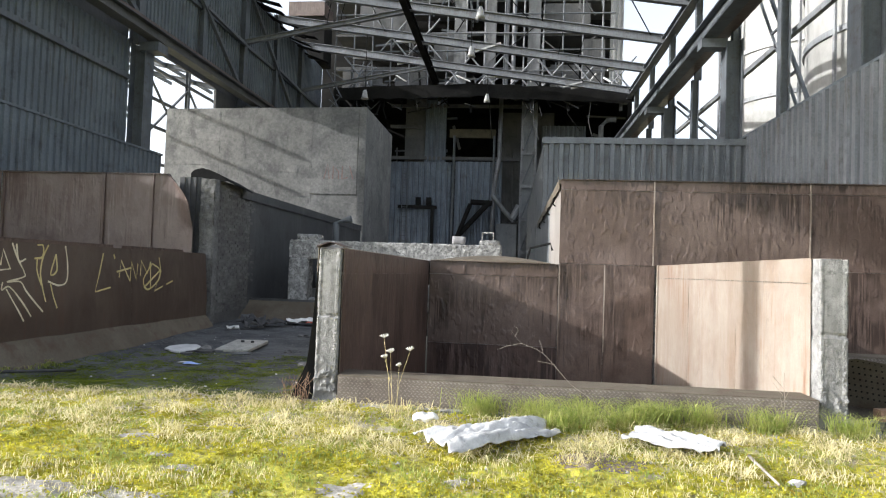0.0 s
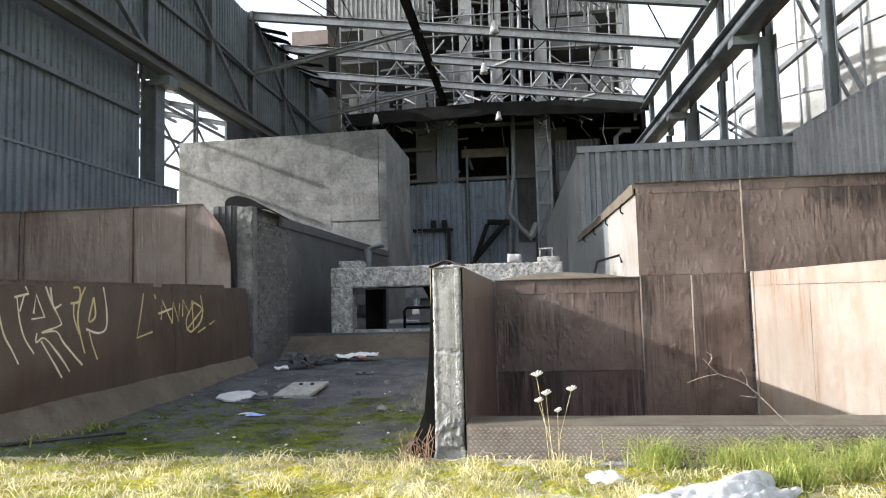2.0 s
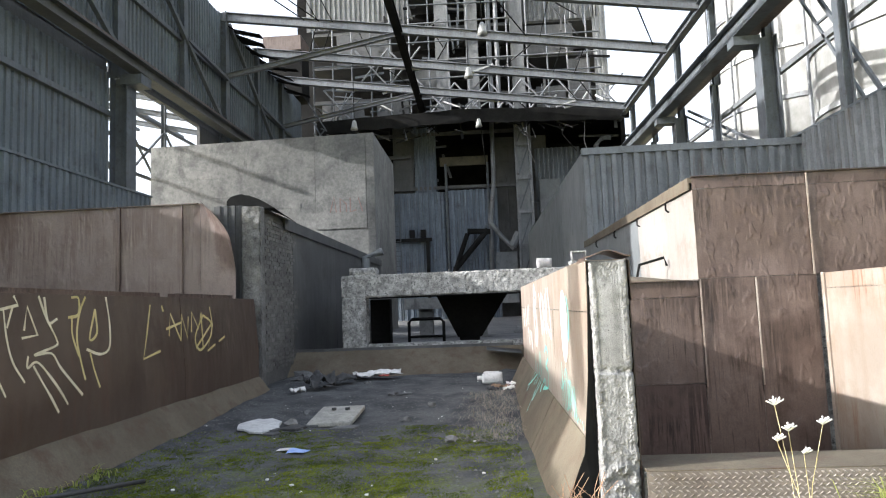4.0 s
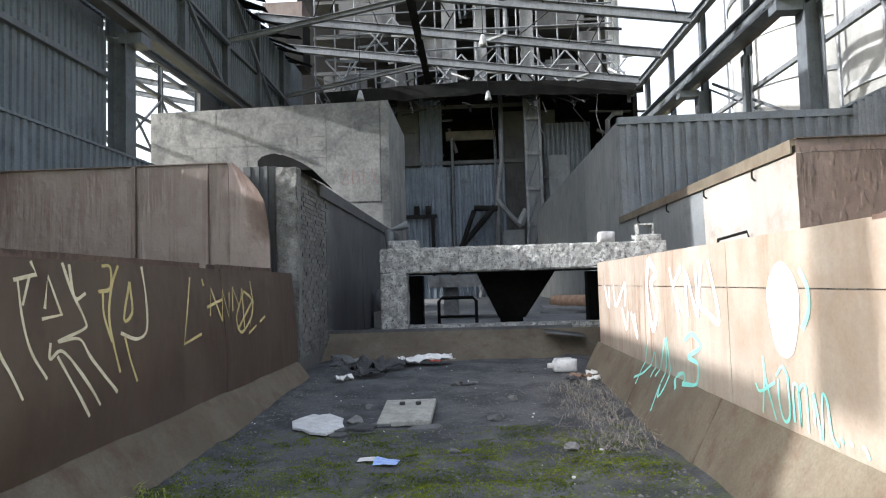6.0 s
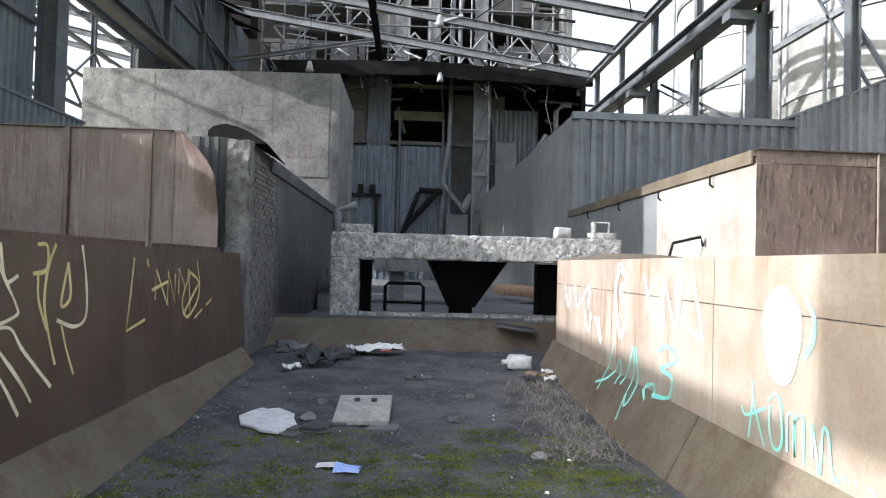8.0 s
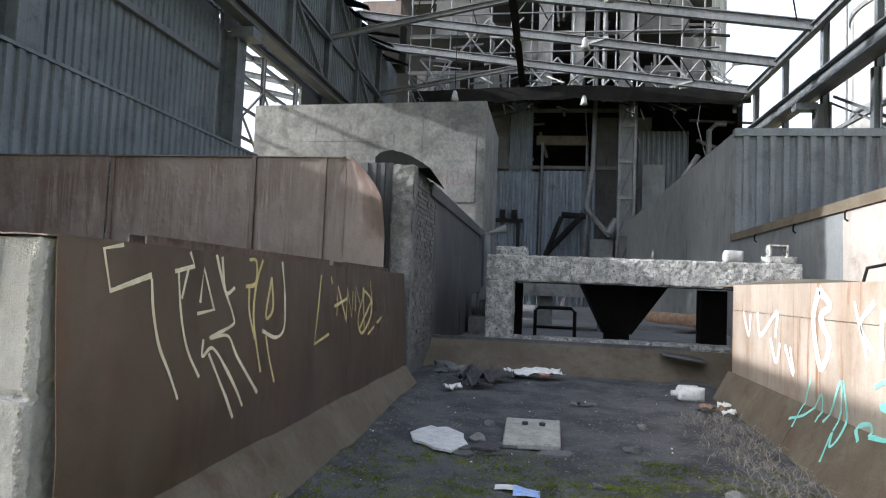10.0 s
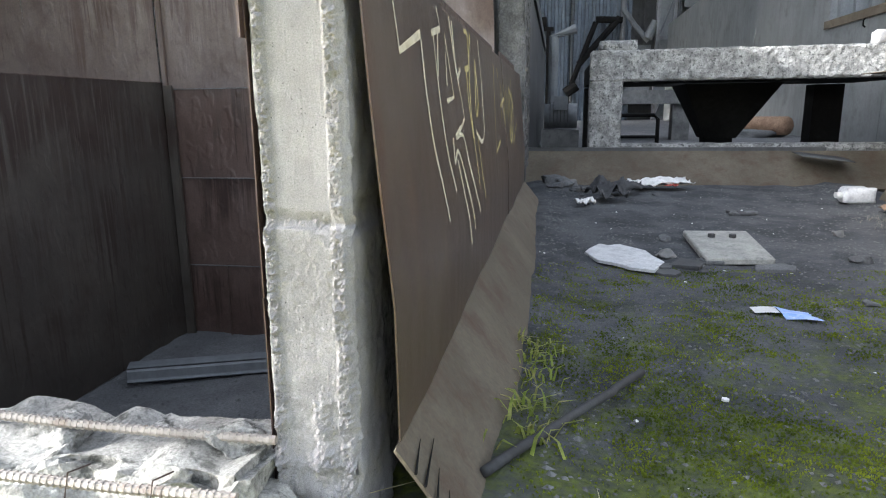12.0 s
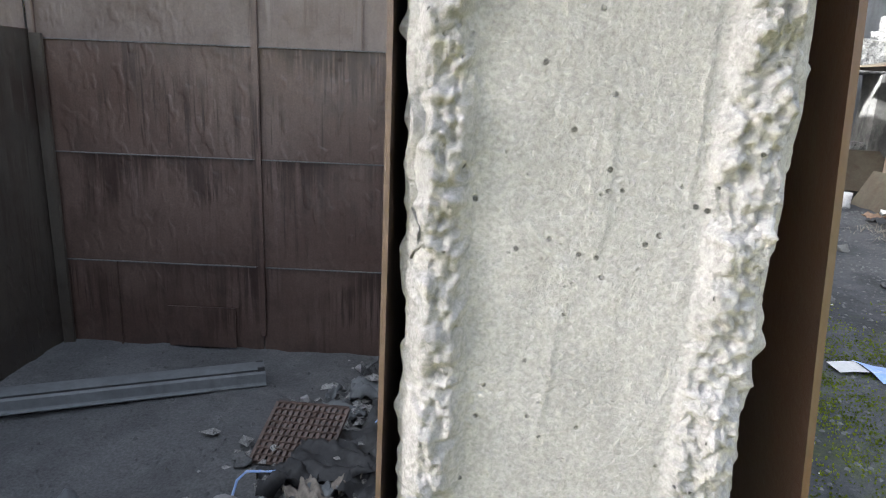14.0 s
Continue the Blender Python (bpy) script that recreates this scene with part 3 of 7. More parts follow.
dented("steel_plate", wall_a, -7.592, 'x', 7.14, 14.66, 0.72, 1.7, -1, RUST_DARK, 0.006, 2.0, 0.004)
dented("steel_plate", wall_a, -7.597, 'x', 7.14, 14.66, -2.2, 0.715, -1, RUST_DARK, 0.006, 7.0, 0.004)
part("cap_strip", boxes((-7.6, -7.29, 7.2, 14.6, 1.695, 1.703)), RUST_DARK, wall_a)
# loose channel lying on the top
for y0, y1, xo in ((7.9, 11.1, 0.0), (11.5, 13.6, 0.02)):
    ch = thing("steel_channel", (-7.4, y0, 1.705), "rusty steel channel lying on the low wall", "channel", "channels on the wall")
    part("channel_web", boxes((-7.43 + xo, -7.31 + xo, y0, y1, 1.705, 1.713)), RUST_DARK, ch)
    part("channel_flange", boxes((-7.43 + xo, -7.422 + xo, y0, y1, 1.714, 1.765)), RUST_DARK, ch)
    part("channel_flange", boxes((-7.318 + xo, -7.31 + xo, y0, y1, 1.714, 1.765)), RUST_DARK, ch)

# the wall between the open bay and the right pit
wall_b = structure("wall_middle", boxes((-2.17, -1.95, 7.42, 14.75, -2.45, 1.68)), CONC_PATCHY, "low concrete partition clad in rusty steel, coloured sunlit pale", "wall")
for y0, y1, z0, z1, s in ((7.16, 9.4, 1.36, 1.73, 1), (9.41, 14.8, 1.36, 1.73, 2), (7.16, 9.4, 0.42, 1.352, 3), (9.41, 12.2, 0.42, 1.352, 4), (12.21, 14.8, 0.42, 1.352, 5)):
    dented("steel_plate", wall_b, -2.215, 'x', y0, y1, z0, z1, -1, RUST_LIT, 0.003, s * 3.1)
for y0, y1 in ((7.19, 9.6), (9.615, 12.0), (12.015, 14.95)):
    bm = plate_sheet([[(-2.225 - d * 0.30, y0 + (y1 - y0) * i / 12, 0.43 - d * 0.58 + 0.006 * noise.noise(Vector((y0 + i, d * 2, 8)))) for d in (0, 0.33, 0.66, 1.0)] for i in range(13)], (0.008, 0, -0.008))
    part("skirt_plate", bm, SKIRT, wall_b, "dusty sloping steel skirt")
# the side away from the sun gets the darker rust copy
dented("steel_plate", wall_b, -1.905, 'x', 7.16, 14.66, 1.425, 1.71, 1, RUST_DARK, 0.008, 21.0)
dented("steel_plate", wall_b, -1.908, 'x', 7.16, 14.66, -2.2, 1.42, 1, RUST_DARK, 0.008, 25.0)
part("cap_strip", boxes((-2.21, -1.91, 7.2, 14.7, 1.712, 1.72)), RUST_LIT, wall_b)
# the plate's foot bends away from the post
bm = bmesh.new()
ring = [bm.verts.new(p) for p in ((-2.203, 7.165, 1.6), (-2.2, 7.165, -0.08), (-2.5, 7.13, -0.1), (-2.29, 7.14, 0.4), (-2.24, 7.15, 0.9))]
bm.faces.new(ring)
solid(part("torn_flap", bm, BLACK, wall_b, "dark torn rusty flap"), 0.008)

# the wall right of the right pit
wall_c = structure("wall_east", boxes((3.24, 3.48, 7.42, 14.6, -2.45, 1.72)), CONC_PATCHY, "low concrete partition clad in rusty steel, coloured sunlit pale", "wall")
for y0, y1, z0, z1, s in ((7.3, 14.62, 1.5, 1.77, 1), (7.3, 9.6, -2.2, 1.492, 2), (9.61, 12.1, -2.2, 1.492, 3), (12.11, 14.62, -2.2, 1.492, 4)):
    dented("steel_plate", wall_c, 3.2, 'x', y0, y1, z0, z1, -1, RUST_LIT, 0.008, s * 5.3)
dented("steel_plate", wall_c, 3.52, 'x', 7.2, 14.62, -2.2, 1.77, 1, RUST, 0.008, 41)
part("cap_strip", boxes((3.19, 3.53, 7.3, 14.6, 1.762, 1.77)), RUST_LIT, wall_c)
part("corner_strip", boxes((3.17, 3.196, 14.50, 14.60, -2.0, 1.78)), RUST_LIT, wall_c)

wall_d = structure("wall_far_west", boxes((-12.95, -12.72, 7.3, 14.7, -2.45, 1.66)), CONC_PATCHY, "low concrete partition clad in dark rusty steel", "wall")
for y0, y1 in ((7.2, 10.9), (10.91, 14.66)):
    dented("steel_plate", wall_d, -12.69, 'x', y0, y1, -2.3, 1.7, 1, PIT_WALL, 0.012, 51 + y0)
part("cap_strip", boxes((-12.97, -12.68, 7.2, 14.66, 1.695, 1.703)), RUST_DARK, wall_d)


# ---- rough concrete posts at the wall ends ----
def post(x0, x1, y0, z1, seed, label, step, material, ragged):
    ob = thing("concrete_post", ((x0 + x1) / 2, y0, -0.3), label, "post", "posts at the wall ends")
    bm = rough_block(x0, x1, y0, y0 + 0.3, -0.5, z1, step, 0.003, 0.006, seed, 9)
    for v in bm.verts:
        p = v.co.copy()
        s = p + Vector((seed, 0, seed * 2))
        left, right = p.x - x0, x1 - p.x
        rib = max(max(0.0, 1 - left / 0.045), max(0.0, 1 - right / 0.055))
        rib = min(1, rib * 2.2)
        lump = abs(noise.noise(s * 22)) + 0.6 * abs(noise.noise(s * 47))
        if p.y < y0 + 0.05:
            v.co.y += -0.004 * rib - 0.03 * rib * lump + 0.0025 * noise.noise(s * 40)
            crack = max(0, 1 - abs(p.z - 0.945 - 0.03 * noise.noise(s * 5)) / 0.045)
            v.co.y += 0.028 * crack * (0.4 + lump)
            if p.z < 0.92:
                v.co.y -= 0.012
        if min(left, right) < 0.01:
            sign = 1 if left < right else -1
            v.co.x += sign * (0.016 * lump - 0.004 + 0.02 * max(0, noise.noise(s * 5) - 0.1))
            if abs(p.z - 0.96) < 0.05:
                v.co.x += sign * 0.012
        if p.z < 0.25:
            v.co.x += (p.x - (x0 + x1) / 2) * 0.5 * (0.25 - max(p.z, -0.1)) + 0.02 * noise.noise(s * 7)
            v.co.y -= 0.05 * (0.25 - max(p.z, -0.1)) + 0.02 * noise.noise(s * 9)
    smooth(part("shaft", bm, material, ob))
    if step < 0.02:
        nx_, nz_ = (130, 600) if step < 0.014 else (70, 340)
        rows = []
        for k in range(nz_ + 1):
            z = 0.1 + (z1 - 0.12) * k / nz_ if k < nz_ else z1 - 0.01
            r = []
            for i in range(nx_ + 1):
                x = x0 - 0.002 + (x1 - x0 + 0.004) * i / nx_
                p = Vector((x + seed, 0.3, z + seed * 2))
                edge_l = 0.047 + 0.006 * noise.noise(Vector((0, seed, z * 9)))
                edge_r = 0.058 + 0.008 * noise.noise(Vector((4, seed, z * 8)))
                rib = min(1, max(0, (edge_l - (x - x0)) / 0.012)) + min(1, max(0, (edge_r - (x1 - x)) / 0.012))
                lump = max(0.04, 0.5 + 0.5 * noise.noise(p * 26) + 0.4 * noise.noise(p * 62) + 0.33 * noise.noise(p * 150) + 0.2 * noise.noise(p * 320))
                rim = min(1, (x - x0 + 0.003) / 0.02, (x1 + 0.003 - x) / 0.02)
                y = y0 - 0.016 - 0.024 * ragged * min(1, rib) * lump * max(0.1, rim) + 0.022 * (1 - max(0, rim)) + 0.0008 * noise.noise(p * 120) + 0.0009 * noise.noise(p * 210)
                y -= 0.0012 * min(1, max(0, noise.noise(Vector((x * 120 + seed, 2, z * 6))) - 0.4) * 9)
                if z < 0.5:
                    y -= 0.05 * max(0, noise.noise(p * 13) + 0.15) * min(1, (0.5 - z) * 4) * (0.5 + lump)
                scar = max(0, 1 - abs(z - 0.955 - 0.03 * noise.noise(p * 5)) / 0.035)
                y += 0.02 * scar * (0.3 + lump) * (1.2 if x > x1 - 0.1 else 0.6)
                if z < 0.93:
                    y -= 0.010 + 0.006 * lump
                top = max(0, (z - z1 + 0.18) / 0.18)
                y += 0.012 * top * (0.5 + lump)
                jag = (0.008 * noise.noise(Vector((seed, 1, z * 30))) + 0.005 * noise.noise(Vector((seed, 5, z * 80)))) * (1 if i in (0, 1, nx_ - 1, nx_) else 0)
                r.append((x + jag, y, z))
            rows.append(r)
        bm = sheet(rows)
        for f in bm.faces:
            m = f.calc_center_median()
            f.smooth = True
        part("weathered_face", bm, material, ob)
    return ob


post(-7.575, -7.314, 7.15, 1.69, 3.3, "pale weathered concrete post with chipped edges", 0.0125, CONC, 1.0)
post(-2.19, -1.93, 7.15, 1.71, 8.1, "grey stained concrete post with peeling edges", 0.015, CONC_TONED, 0.35)
post(3.215, 3.505, 7.15, 1.76, 12.7, "pale weathered concrete post beside the tread plate sill", 0.018, CONC_TONED, 0.35)
for x0, x1, z, drop, arch in ((-7.6, -7.28, 1.698, 0.25, 0.004), (-2.22, -1.90, 1.734, 0.02, 0.045)):
    c = thing("cap_plate", (x0, 7.2, z), "thin rusty steel plate capping a post", "plate", "cap plates")
    solid(part("sheet", sheet([[(x0 + (x1 - x0) * i / 10, y, z + 0.006 + arch * math.sin(math.pi * i / 10) ** 2) for i in range(11)] for y in (7.12, 7.3, 7.46)]), RUST_DARK, c), 0.008)
    part("lip", boxes((x0, x0 + 0.008, 7.12, 7.46, z - drop, z - 0.001)), RUST_DARK, c)

# ---- sills in front of the pits ----
def tread_sill(name, x0, x1, y, z):
    s = structure(name, boxes((x0, x1, y + 0.03, y + 0.36, -0.5, z - 0.02)), CONC_PATCHY, "low sill faced with rusty diamond tread plate", "sill")
    part("tread_plate", boxes((x0, x1, y - 0.06, y - 0.052, -0.25, z)), TREAD, s, "rusty diamond tread plate")
    part("top_plate", boxes((x0, x1, y - 0.06, y + 0.38, z + 0.001, z + 0.009)), SKIRT, s)
    bm = bmesh.new()
    rows = int((z + 0.05) / 0.027)
    for r in range(rows):
        for c in range(int((x1 - x0) / 0.046)):
            cx, cz = x0 + 0.03 + c * 0.046 + (0.023 if r % 2 else 0), z - 0.02 - r * 0.027
            d = 0.02 if r % 2 else -0.02
            v = [bm.verts.new(p) for p in ((cx - 0.016, y - 0.0605, cz - d / 2), (cx - 0.004, y - 0.0605, cz - 0.006), (cx + 0.016, y - 0.0605, cz + d / 2), (cx + 0.004, y - 0.0605, cz + 0.006), (cx, y - 0.068, cz))]
            for a, e in ((0, 1), (1, 2), (2, 3), (3, 0)):
                bm.faces.new((v[a], v[e], v[4]))
    part("tread_lozenges", bm, SILO_DULL, s)["kind"] = "stuff"
    return s


SILO_DULL = mat("worn_tread", (0.21, 0.185, 0.16), (0.28, 0.25, 0.22), (0.15, 0.12, 0.1), big=1.5, fine=30, rough=0.5, bump=0.2, grain=0.2)
TREAD = mat("tread_plate", (0.12, 0.10, 0.085), (0.17, 0.145, 0.122), (0.085, 0.068, 0.055), big=1.5, fine=30, rough=0.6, bump=0.2, grain=0.2)
tread_sill("sill_right", -1.9, 3.19, 7.12, 0.285)
tread_sill("sill_far_right", 3.55, 9.3, 9.0, 0.55)

# ---- back walls of the pits ----
back_l = structure("wall_back_west", boxes((-17.3, -8.3, 14.76, 14.95, -2.45, 3.5)), CONC_PATCHY, "wall of brown rusty steel panels with welded seams", "wall")
k = 0
for x0, x1 in ((-17.2, -15.0), (-14.985, -12.75), (-12.735, -10.0), (-9.98, -8.36)):
    for z0, z1 in ((-2.35, -1.15), (-1.14, 0.25), (0.26, 1.6), (1.61, 3.6)):
        k += 1
        dented("steel_panel", back_l, 14.72 - 0.012 * (k % 3), 'y', x0, x1, z0, z1, -1, RUST_MID if z0 > 1.5 else RUST_DARK, 0.02, k * 1.9)
dented("steel_panel", back_l, 14.70, 'y', -8.35, -7.62, -2.45, 1.6, -1, RUST_DARK, 0.02, 77)
for z in (-1.145, 0.255, 1.605):
    for x0, x1 in ((-15.0, -12.76), (-12.6, -10.06), (-9.93, -8.4)):
        part("dust_ledge", boxes((x0, x1, 14.665, 14.69, z - 0.004, z + 0.008)), DUST, back_l)
part("patch_plate", boxes((-11.25, -10.35, 14.655, 14.67, -2.28, -1.72)), RUST_DARK, back_l)
part("seam_batten", boxes((-10.03, -9.95, 14.66, 14.69, -2.1, 3.6)), RUST_DARK, back_l)
for x, z0, z1 in ((-8.7, 1.62, 3.6), (-11.9, -2.3, -1.15), (-12.62, 1.62, 3.6)):
    part("weld_strip", boxes((x - 0.008, x + 0.008, 14.655, 14.69, z0, z1)), RUST_DARK, back_l)
part("corner_strip", boxes((-12.66, -12.52, 14.60, 14.65, -2.3, 1.66)), PIT_WALL, back_l, "dusty dark corner strip")
part("top_angle", boxes((-17.2, -8.4, 14.66, 14.82, 3.605, 3.62)), RUST, back_l)
# the curled end of the sheet
rows = []
for q in range(25):
    w = q / 24
    z = 1.61 + 2.0 * w
    right = -7.63 - 0.56 * max(0, (w - 0.62) / 0.38) ** 1.5
    roll = 0.05 + 0.27 * max(0, min(1, (w - 0.35) / 0.3))
    rows.append([(-8.35 + (right + 8.35) * u, 14.70 - roll * max(0, (u - 0.35) / 0.65) ** 1.5 - 0.03 * u, z - 0.03 * u * u * w) for u in [k / 20 for k in range(21)]])
part("curled_sheet", plate_sheet(rows, (0, 0.01, 0)), RUST_MID, back_l, "steel sheet curling away at its end")

back_r = structure("wall_back_east", boxes((-1.9, 1.1, 14.78, 14.98, -2.45, 1.66), (1.101, 9.3, 14.78, 14.98, -2.45, 3.58)), CONC_PATCHY, "wall of streaked brown rusty steel panels", "wall")
for x0, x1, z0, z1, m in ((-1.88, 1.04, -2.2, -0.15, RUST_DARK), (-1.88, 1.04, -0.14, 1.42, RUST), (-1.88, -1.06, 1.43, 1.72, RUST), (-1.05, 1.04, 1.43, 1.72, RUST), (1.05, 2.05, -2.2, 1.75, RUST), (2.06, 3.15, -2.2, 1.75, RUST), (3.55, 9.3, -2.2, 1.75, RUST), (1.05, 3.1, 1.76, 3.42, RUST), (3.11, 6.4, 1.76, 3.42, RUST), (6.41, 9.3, 1.76, 3.42, RUST), (1.05, 3.1, 3.43, 3.65, RUST), (3.11, 6.4, 3.43, 3.65, RUST), (6.41, 9.3, 3.43, 3.65, RUST)):
    k += 1
    dented("steel_panel", back_r, 14.71 - 0.008 * (k % 2), 'y', x0, x1, z0, z1, -1, m, 0.022, k * 2.3)
for x in (3.1, 6.4):
    part("weld_strip", boxes((x - 0.008, x + 0.018, 14.66, 14.68, 1.76, 3.65)), RUST_LIT, back_r)
part("top_angle", boxes((1.04, 9.3, 14.64, 14.8, 3.652, 3.664)), RUST, back_r)
part("top_angle", boxes((-1.9, 1.04, 14.64, 14.8, 1.725, 1.737)), RUST, back_r)
for x in (1.06, 2.06):
    part("weld_strip", boxes((x - 0.01, x + 0.012, 14.66, 14.684, -0.2, 1.74)), RUST_LIT, back_r)
# return wall behind it
ret = structure("wall_return", boxes((1.1, 1.3, 14.99, 27.25, -0.2, 3.55)), CONC_PATCHY, "long low wall of steel plates running back, the near one coloured sunlit", "wall")
for y0, y1 in ((14.72, 19.0), (19.01, 23.2), (23.21, 27.28)):
    dented("steel_plate", ret, 1.06, 'x', y0, y1, -0.1, 3.42, -1, PLATE if y0 > 15 else SUNLIT_PLATE, 0.012, y0)
part("cap_channel", boxes((1.0, 1.3, 14.8, 27.2, 3.56, 3.66), (1.0, 1.03, 14.8, 27.2, 3.43, 3.559)), SKIRT, ret)
for y in (16.2, 18.7, 21.5, 24.5):
    bm = bmesh.new()
    tube(bm, [(1.03, y, 3.45), (0.97, y, 3.38), (0.97, y, 3.25), (1.03, y, 3.2)], 0.02, 6)
    part("hook", bm, BLACK, ret)
structure("bunker_top", boxes((1.31, 9.3, 15.0, 27.2, 2.9, 3.1)), PLATE_DARK, "dark bunker cover", "floor")
# bulged cover sheet behind the low wall
rows = [[(-1.9 + 2.9 * u / 16, 14.85 + 0.3 * v, 1.74 + 0.17 * math.sin(math.pi * u / 16) ** 0.8 * math.sin(math.pi * v / 8)) for u in range(17)] for v in range(9)]
cov = solid(smooth(link("cover_sheet", sheet(rows), SKIRT)), 0.01)
tagged(cov, "bulged pale rusty cover sheet lying on the wall", "sheet")
bm = bmesh.new()
tube(bm, [(0.35, 16.6, 1.75), (0.45, 16.6, 2.15), (0.95, 16.5, 2.28), (1.0, 16.5, 2.1)], 0.03, 8)
tagged(link("bent_pipe", bm, BLACK), "bent black pipe sticking up behind the wall", "pipe")

# ---- end of the open bay ----
end = structure("bay_end_wall", boxes((-7.3, -0.3, 17.36, 17.8, -0.3, 0.5)), CONC_GREY, "low concrete upstand at the end of the bay", "wall")
bm = plate_sheet([[(x, 16.55 + 0.72 * d, 0.0 + 0.5 * d + 0.015 * noise.noise(Vector((x * 2, d, 0)))) for x in [-7.3 + 0.3 * i for i in range(23)]] for d in (-0.1, 0.33, 0.66, 1.0)], (0, 0.008, -0.008))
part("skirt_plate", bm, SKIRT, end, "dusty sloping steel skirt")
part("kerb_plate", boxes((-7.3, -2.3, 17.27, 17.37, 0.44, 0.56)), PLATE_DARK, end)
# torn tip of the skirt
fl = sheet([[(-2.9 + 0.25 * i, 17.1 - 0.25 * k - 0.04 * i, 0.5 - 0.03 * i - 0.02 * k) for i in range(4)] for k in range(3)])
solid(smooth(part("torn_flap", fl, PLATE_DARK, end)), 0.01, 0.0)

frame_c = thing("concrete_platform", (-3.2, 17.4, 0.5), "flaking grey-white concrete platform on square legs", "platform")
part("beam", rough_block(-6.2, -0.3, 17.35, 17.85, 1.7, 2.22, 0.035, 0.014, 0.03, 1.0, 12), CONC_PATCHY, frame_c)
part("leg", rough_block(-6.2, -5.64, 17.352, 17.85, 0.45, 1.72, 0.035, 0.014, 0.03, 2.0, 12), CONC_PATCHY, frame_c)
part("leg", rough_block(-0.86, -0.3, 17.352, 17.85, 0.25, 1.72, 0.05, 0.006, 0.012, 3.0, 9), CONC_GREY, frame_c)
(part("sill", rough_block(-5.66, -0.3, 17.38, 17.8, 0.45, 0.62, 0.08, 0.015, 0.03, 4.0, 5), CONC_PATCHY, frame_c))
# rear legs and deck in black: shade under the platform set in the colour
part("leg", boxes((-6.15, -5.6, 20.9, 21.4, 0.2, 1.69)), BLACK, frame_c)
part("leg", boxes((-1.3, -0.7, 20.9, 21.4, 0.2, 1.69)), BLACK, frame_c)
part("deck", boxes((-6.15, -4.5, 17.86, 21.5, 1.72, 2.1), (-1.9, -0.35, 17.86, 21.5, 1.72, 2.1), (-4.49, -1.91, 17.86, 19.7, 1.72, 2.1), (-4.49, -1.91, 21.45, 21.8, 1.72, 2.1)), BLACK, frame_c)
smooth(part("stub", rough_block(-6.05, -5.4, 17.5, 18.0, 2.19, 2.4, 0.06, 0.02, 0.04, 6.0, 6), CONC_PATCHY, frame_c))
smooth(part("stub", rough_block(-0.9, -0.35, 17.45, 17.85, 2.19, 2.36, 0.06, 0.02, 0.04, 7.0, 6), CONC_PATCHY, frame_c))
part("steel_sleeve", boxes((-0.85, -0.82, 17.46, 17.7, 2.36, 2.58), (-0.55, -0.52, 17.46, 17.7, 2.36, 2.58), (-0.82, -0.55, 17.46, 17.7, 2.55, 2.58)), CONC_PATCHY, frame_c)
tagged(smooth(link("concrete_block", rough_block(-1.65, -1.3, 17.45, 17.75, 2.215, 2.45, 0.07, 0.01, 0.03, 9.0, 6), CONC)), "pale concrete block standing on the beam", "block")

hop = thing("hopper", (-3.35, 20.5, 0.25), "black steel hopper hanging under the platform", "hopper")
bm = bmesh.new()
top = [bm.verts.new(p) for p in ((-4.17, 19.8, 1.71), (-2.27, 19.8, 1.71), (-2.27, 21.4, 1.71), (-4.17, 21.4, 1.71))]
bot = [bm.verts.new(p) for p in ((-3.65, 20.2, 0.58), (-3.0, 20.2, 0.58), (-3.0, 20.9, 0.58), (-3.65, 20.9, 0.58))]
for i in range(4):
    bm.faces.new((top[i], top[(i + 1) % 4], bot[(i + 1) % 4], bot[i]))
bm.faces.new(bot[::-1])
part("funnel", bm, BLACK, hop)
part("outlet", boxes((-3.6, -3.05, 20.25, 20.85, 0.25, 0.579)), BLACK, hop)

# ---- brick pier and the long wall ----
pier = structure("wall_brick_pier", boxes((-7.66, -7.27, 14.97, 17.4, -0.2, 3.45), (-8.35, -7.3, 15.5, 17.35, 3.46, 3.56)), MORTAR, "sooty grey brick pier with a flaking render front", "wall")
(part("render_front", rough_block(-7.6, -7.225, 14.86, 15.12, -0.1, 3.54, 0.025, 0.018, 0.03, 15.0, 9), RENDER, pier, "flaking grey render"))
long_w = structure("wall_long_west", boxes((-7.6, -7.32, 17.41, 30, -0.2, 3.38)), PLATE_DARK, "long low wall of dark steel plates", "wall")
for y0, y1 in ((17.1, 21.4), (21.41, 25.6), (25.61, 29.95)):
    dented("steel_plate", long_w, -7.25, 'x', y0, y1, 0.1, 3.3, 1, PLATE_DARK, 0.015, y0)
part("cap_channel", boxes((-7.62, -7.2, 16.4, 29.98, 3.41, 3.5), (-7.235, -7.2, 16.4, 29.98, 3.25, 3.409)), PLATE_DARK, long_w)
def crest_z(i):
    return 3.55 + 0.3 * math.sin(math.pi * min(1, ((i + 0.6) / 14) ** 0.62)) ** 0.75 - 0.006 * i + 0.02 * noise.noise(Vector((i * 0.9, 0, 0)))


lid = thing("torn_sheet", (-7.6, 15.1, 3.4), "black curled steel sheet lying on the brick pier", "sheet")
solid(smooth(part("crest", sheet([[(-7.98 + 0.075 * i, 15.1 + 0.3 * j, crest_z(i) - 0.02 * j) for i in range(14)] for j in range(6)]), BLACK, lid)), 0.012)
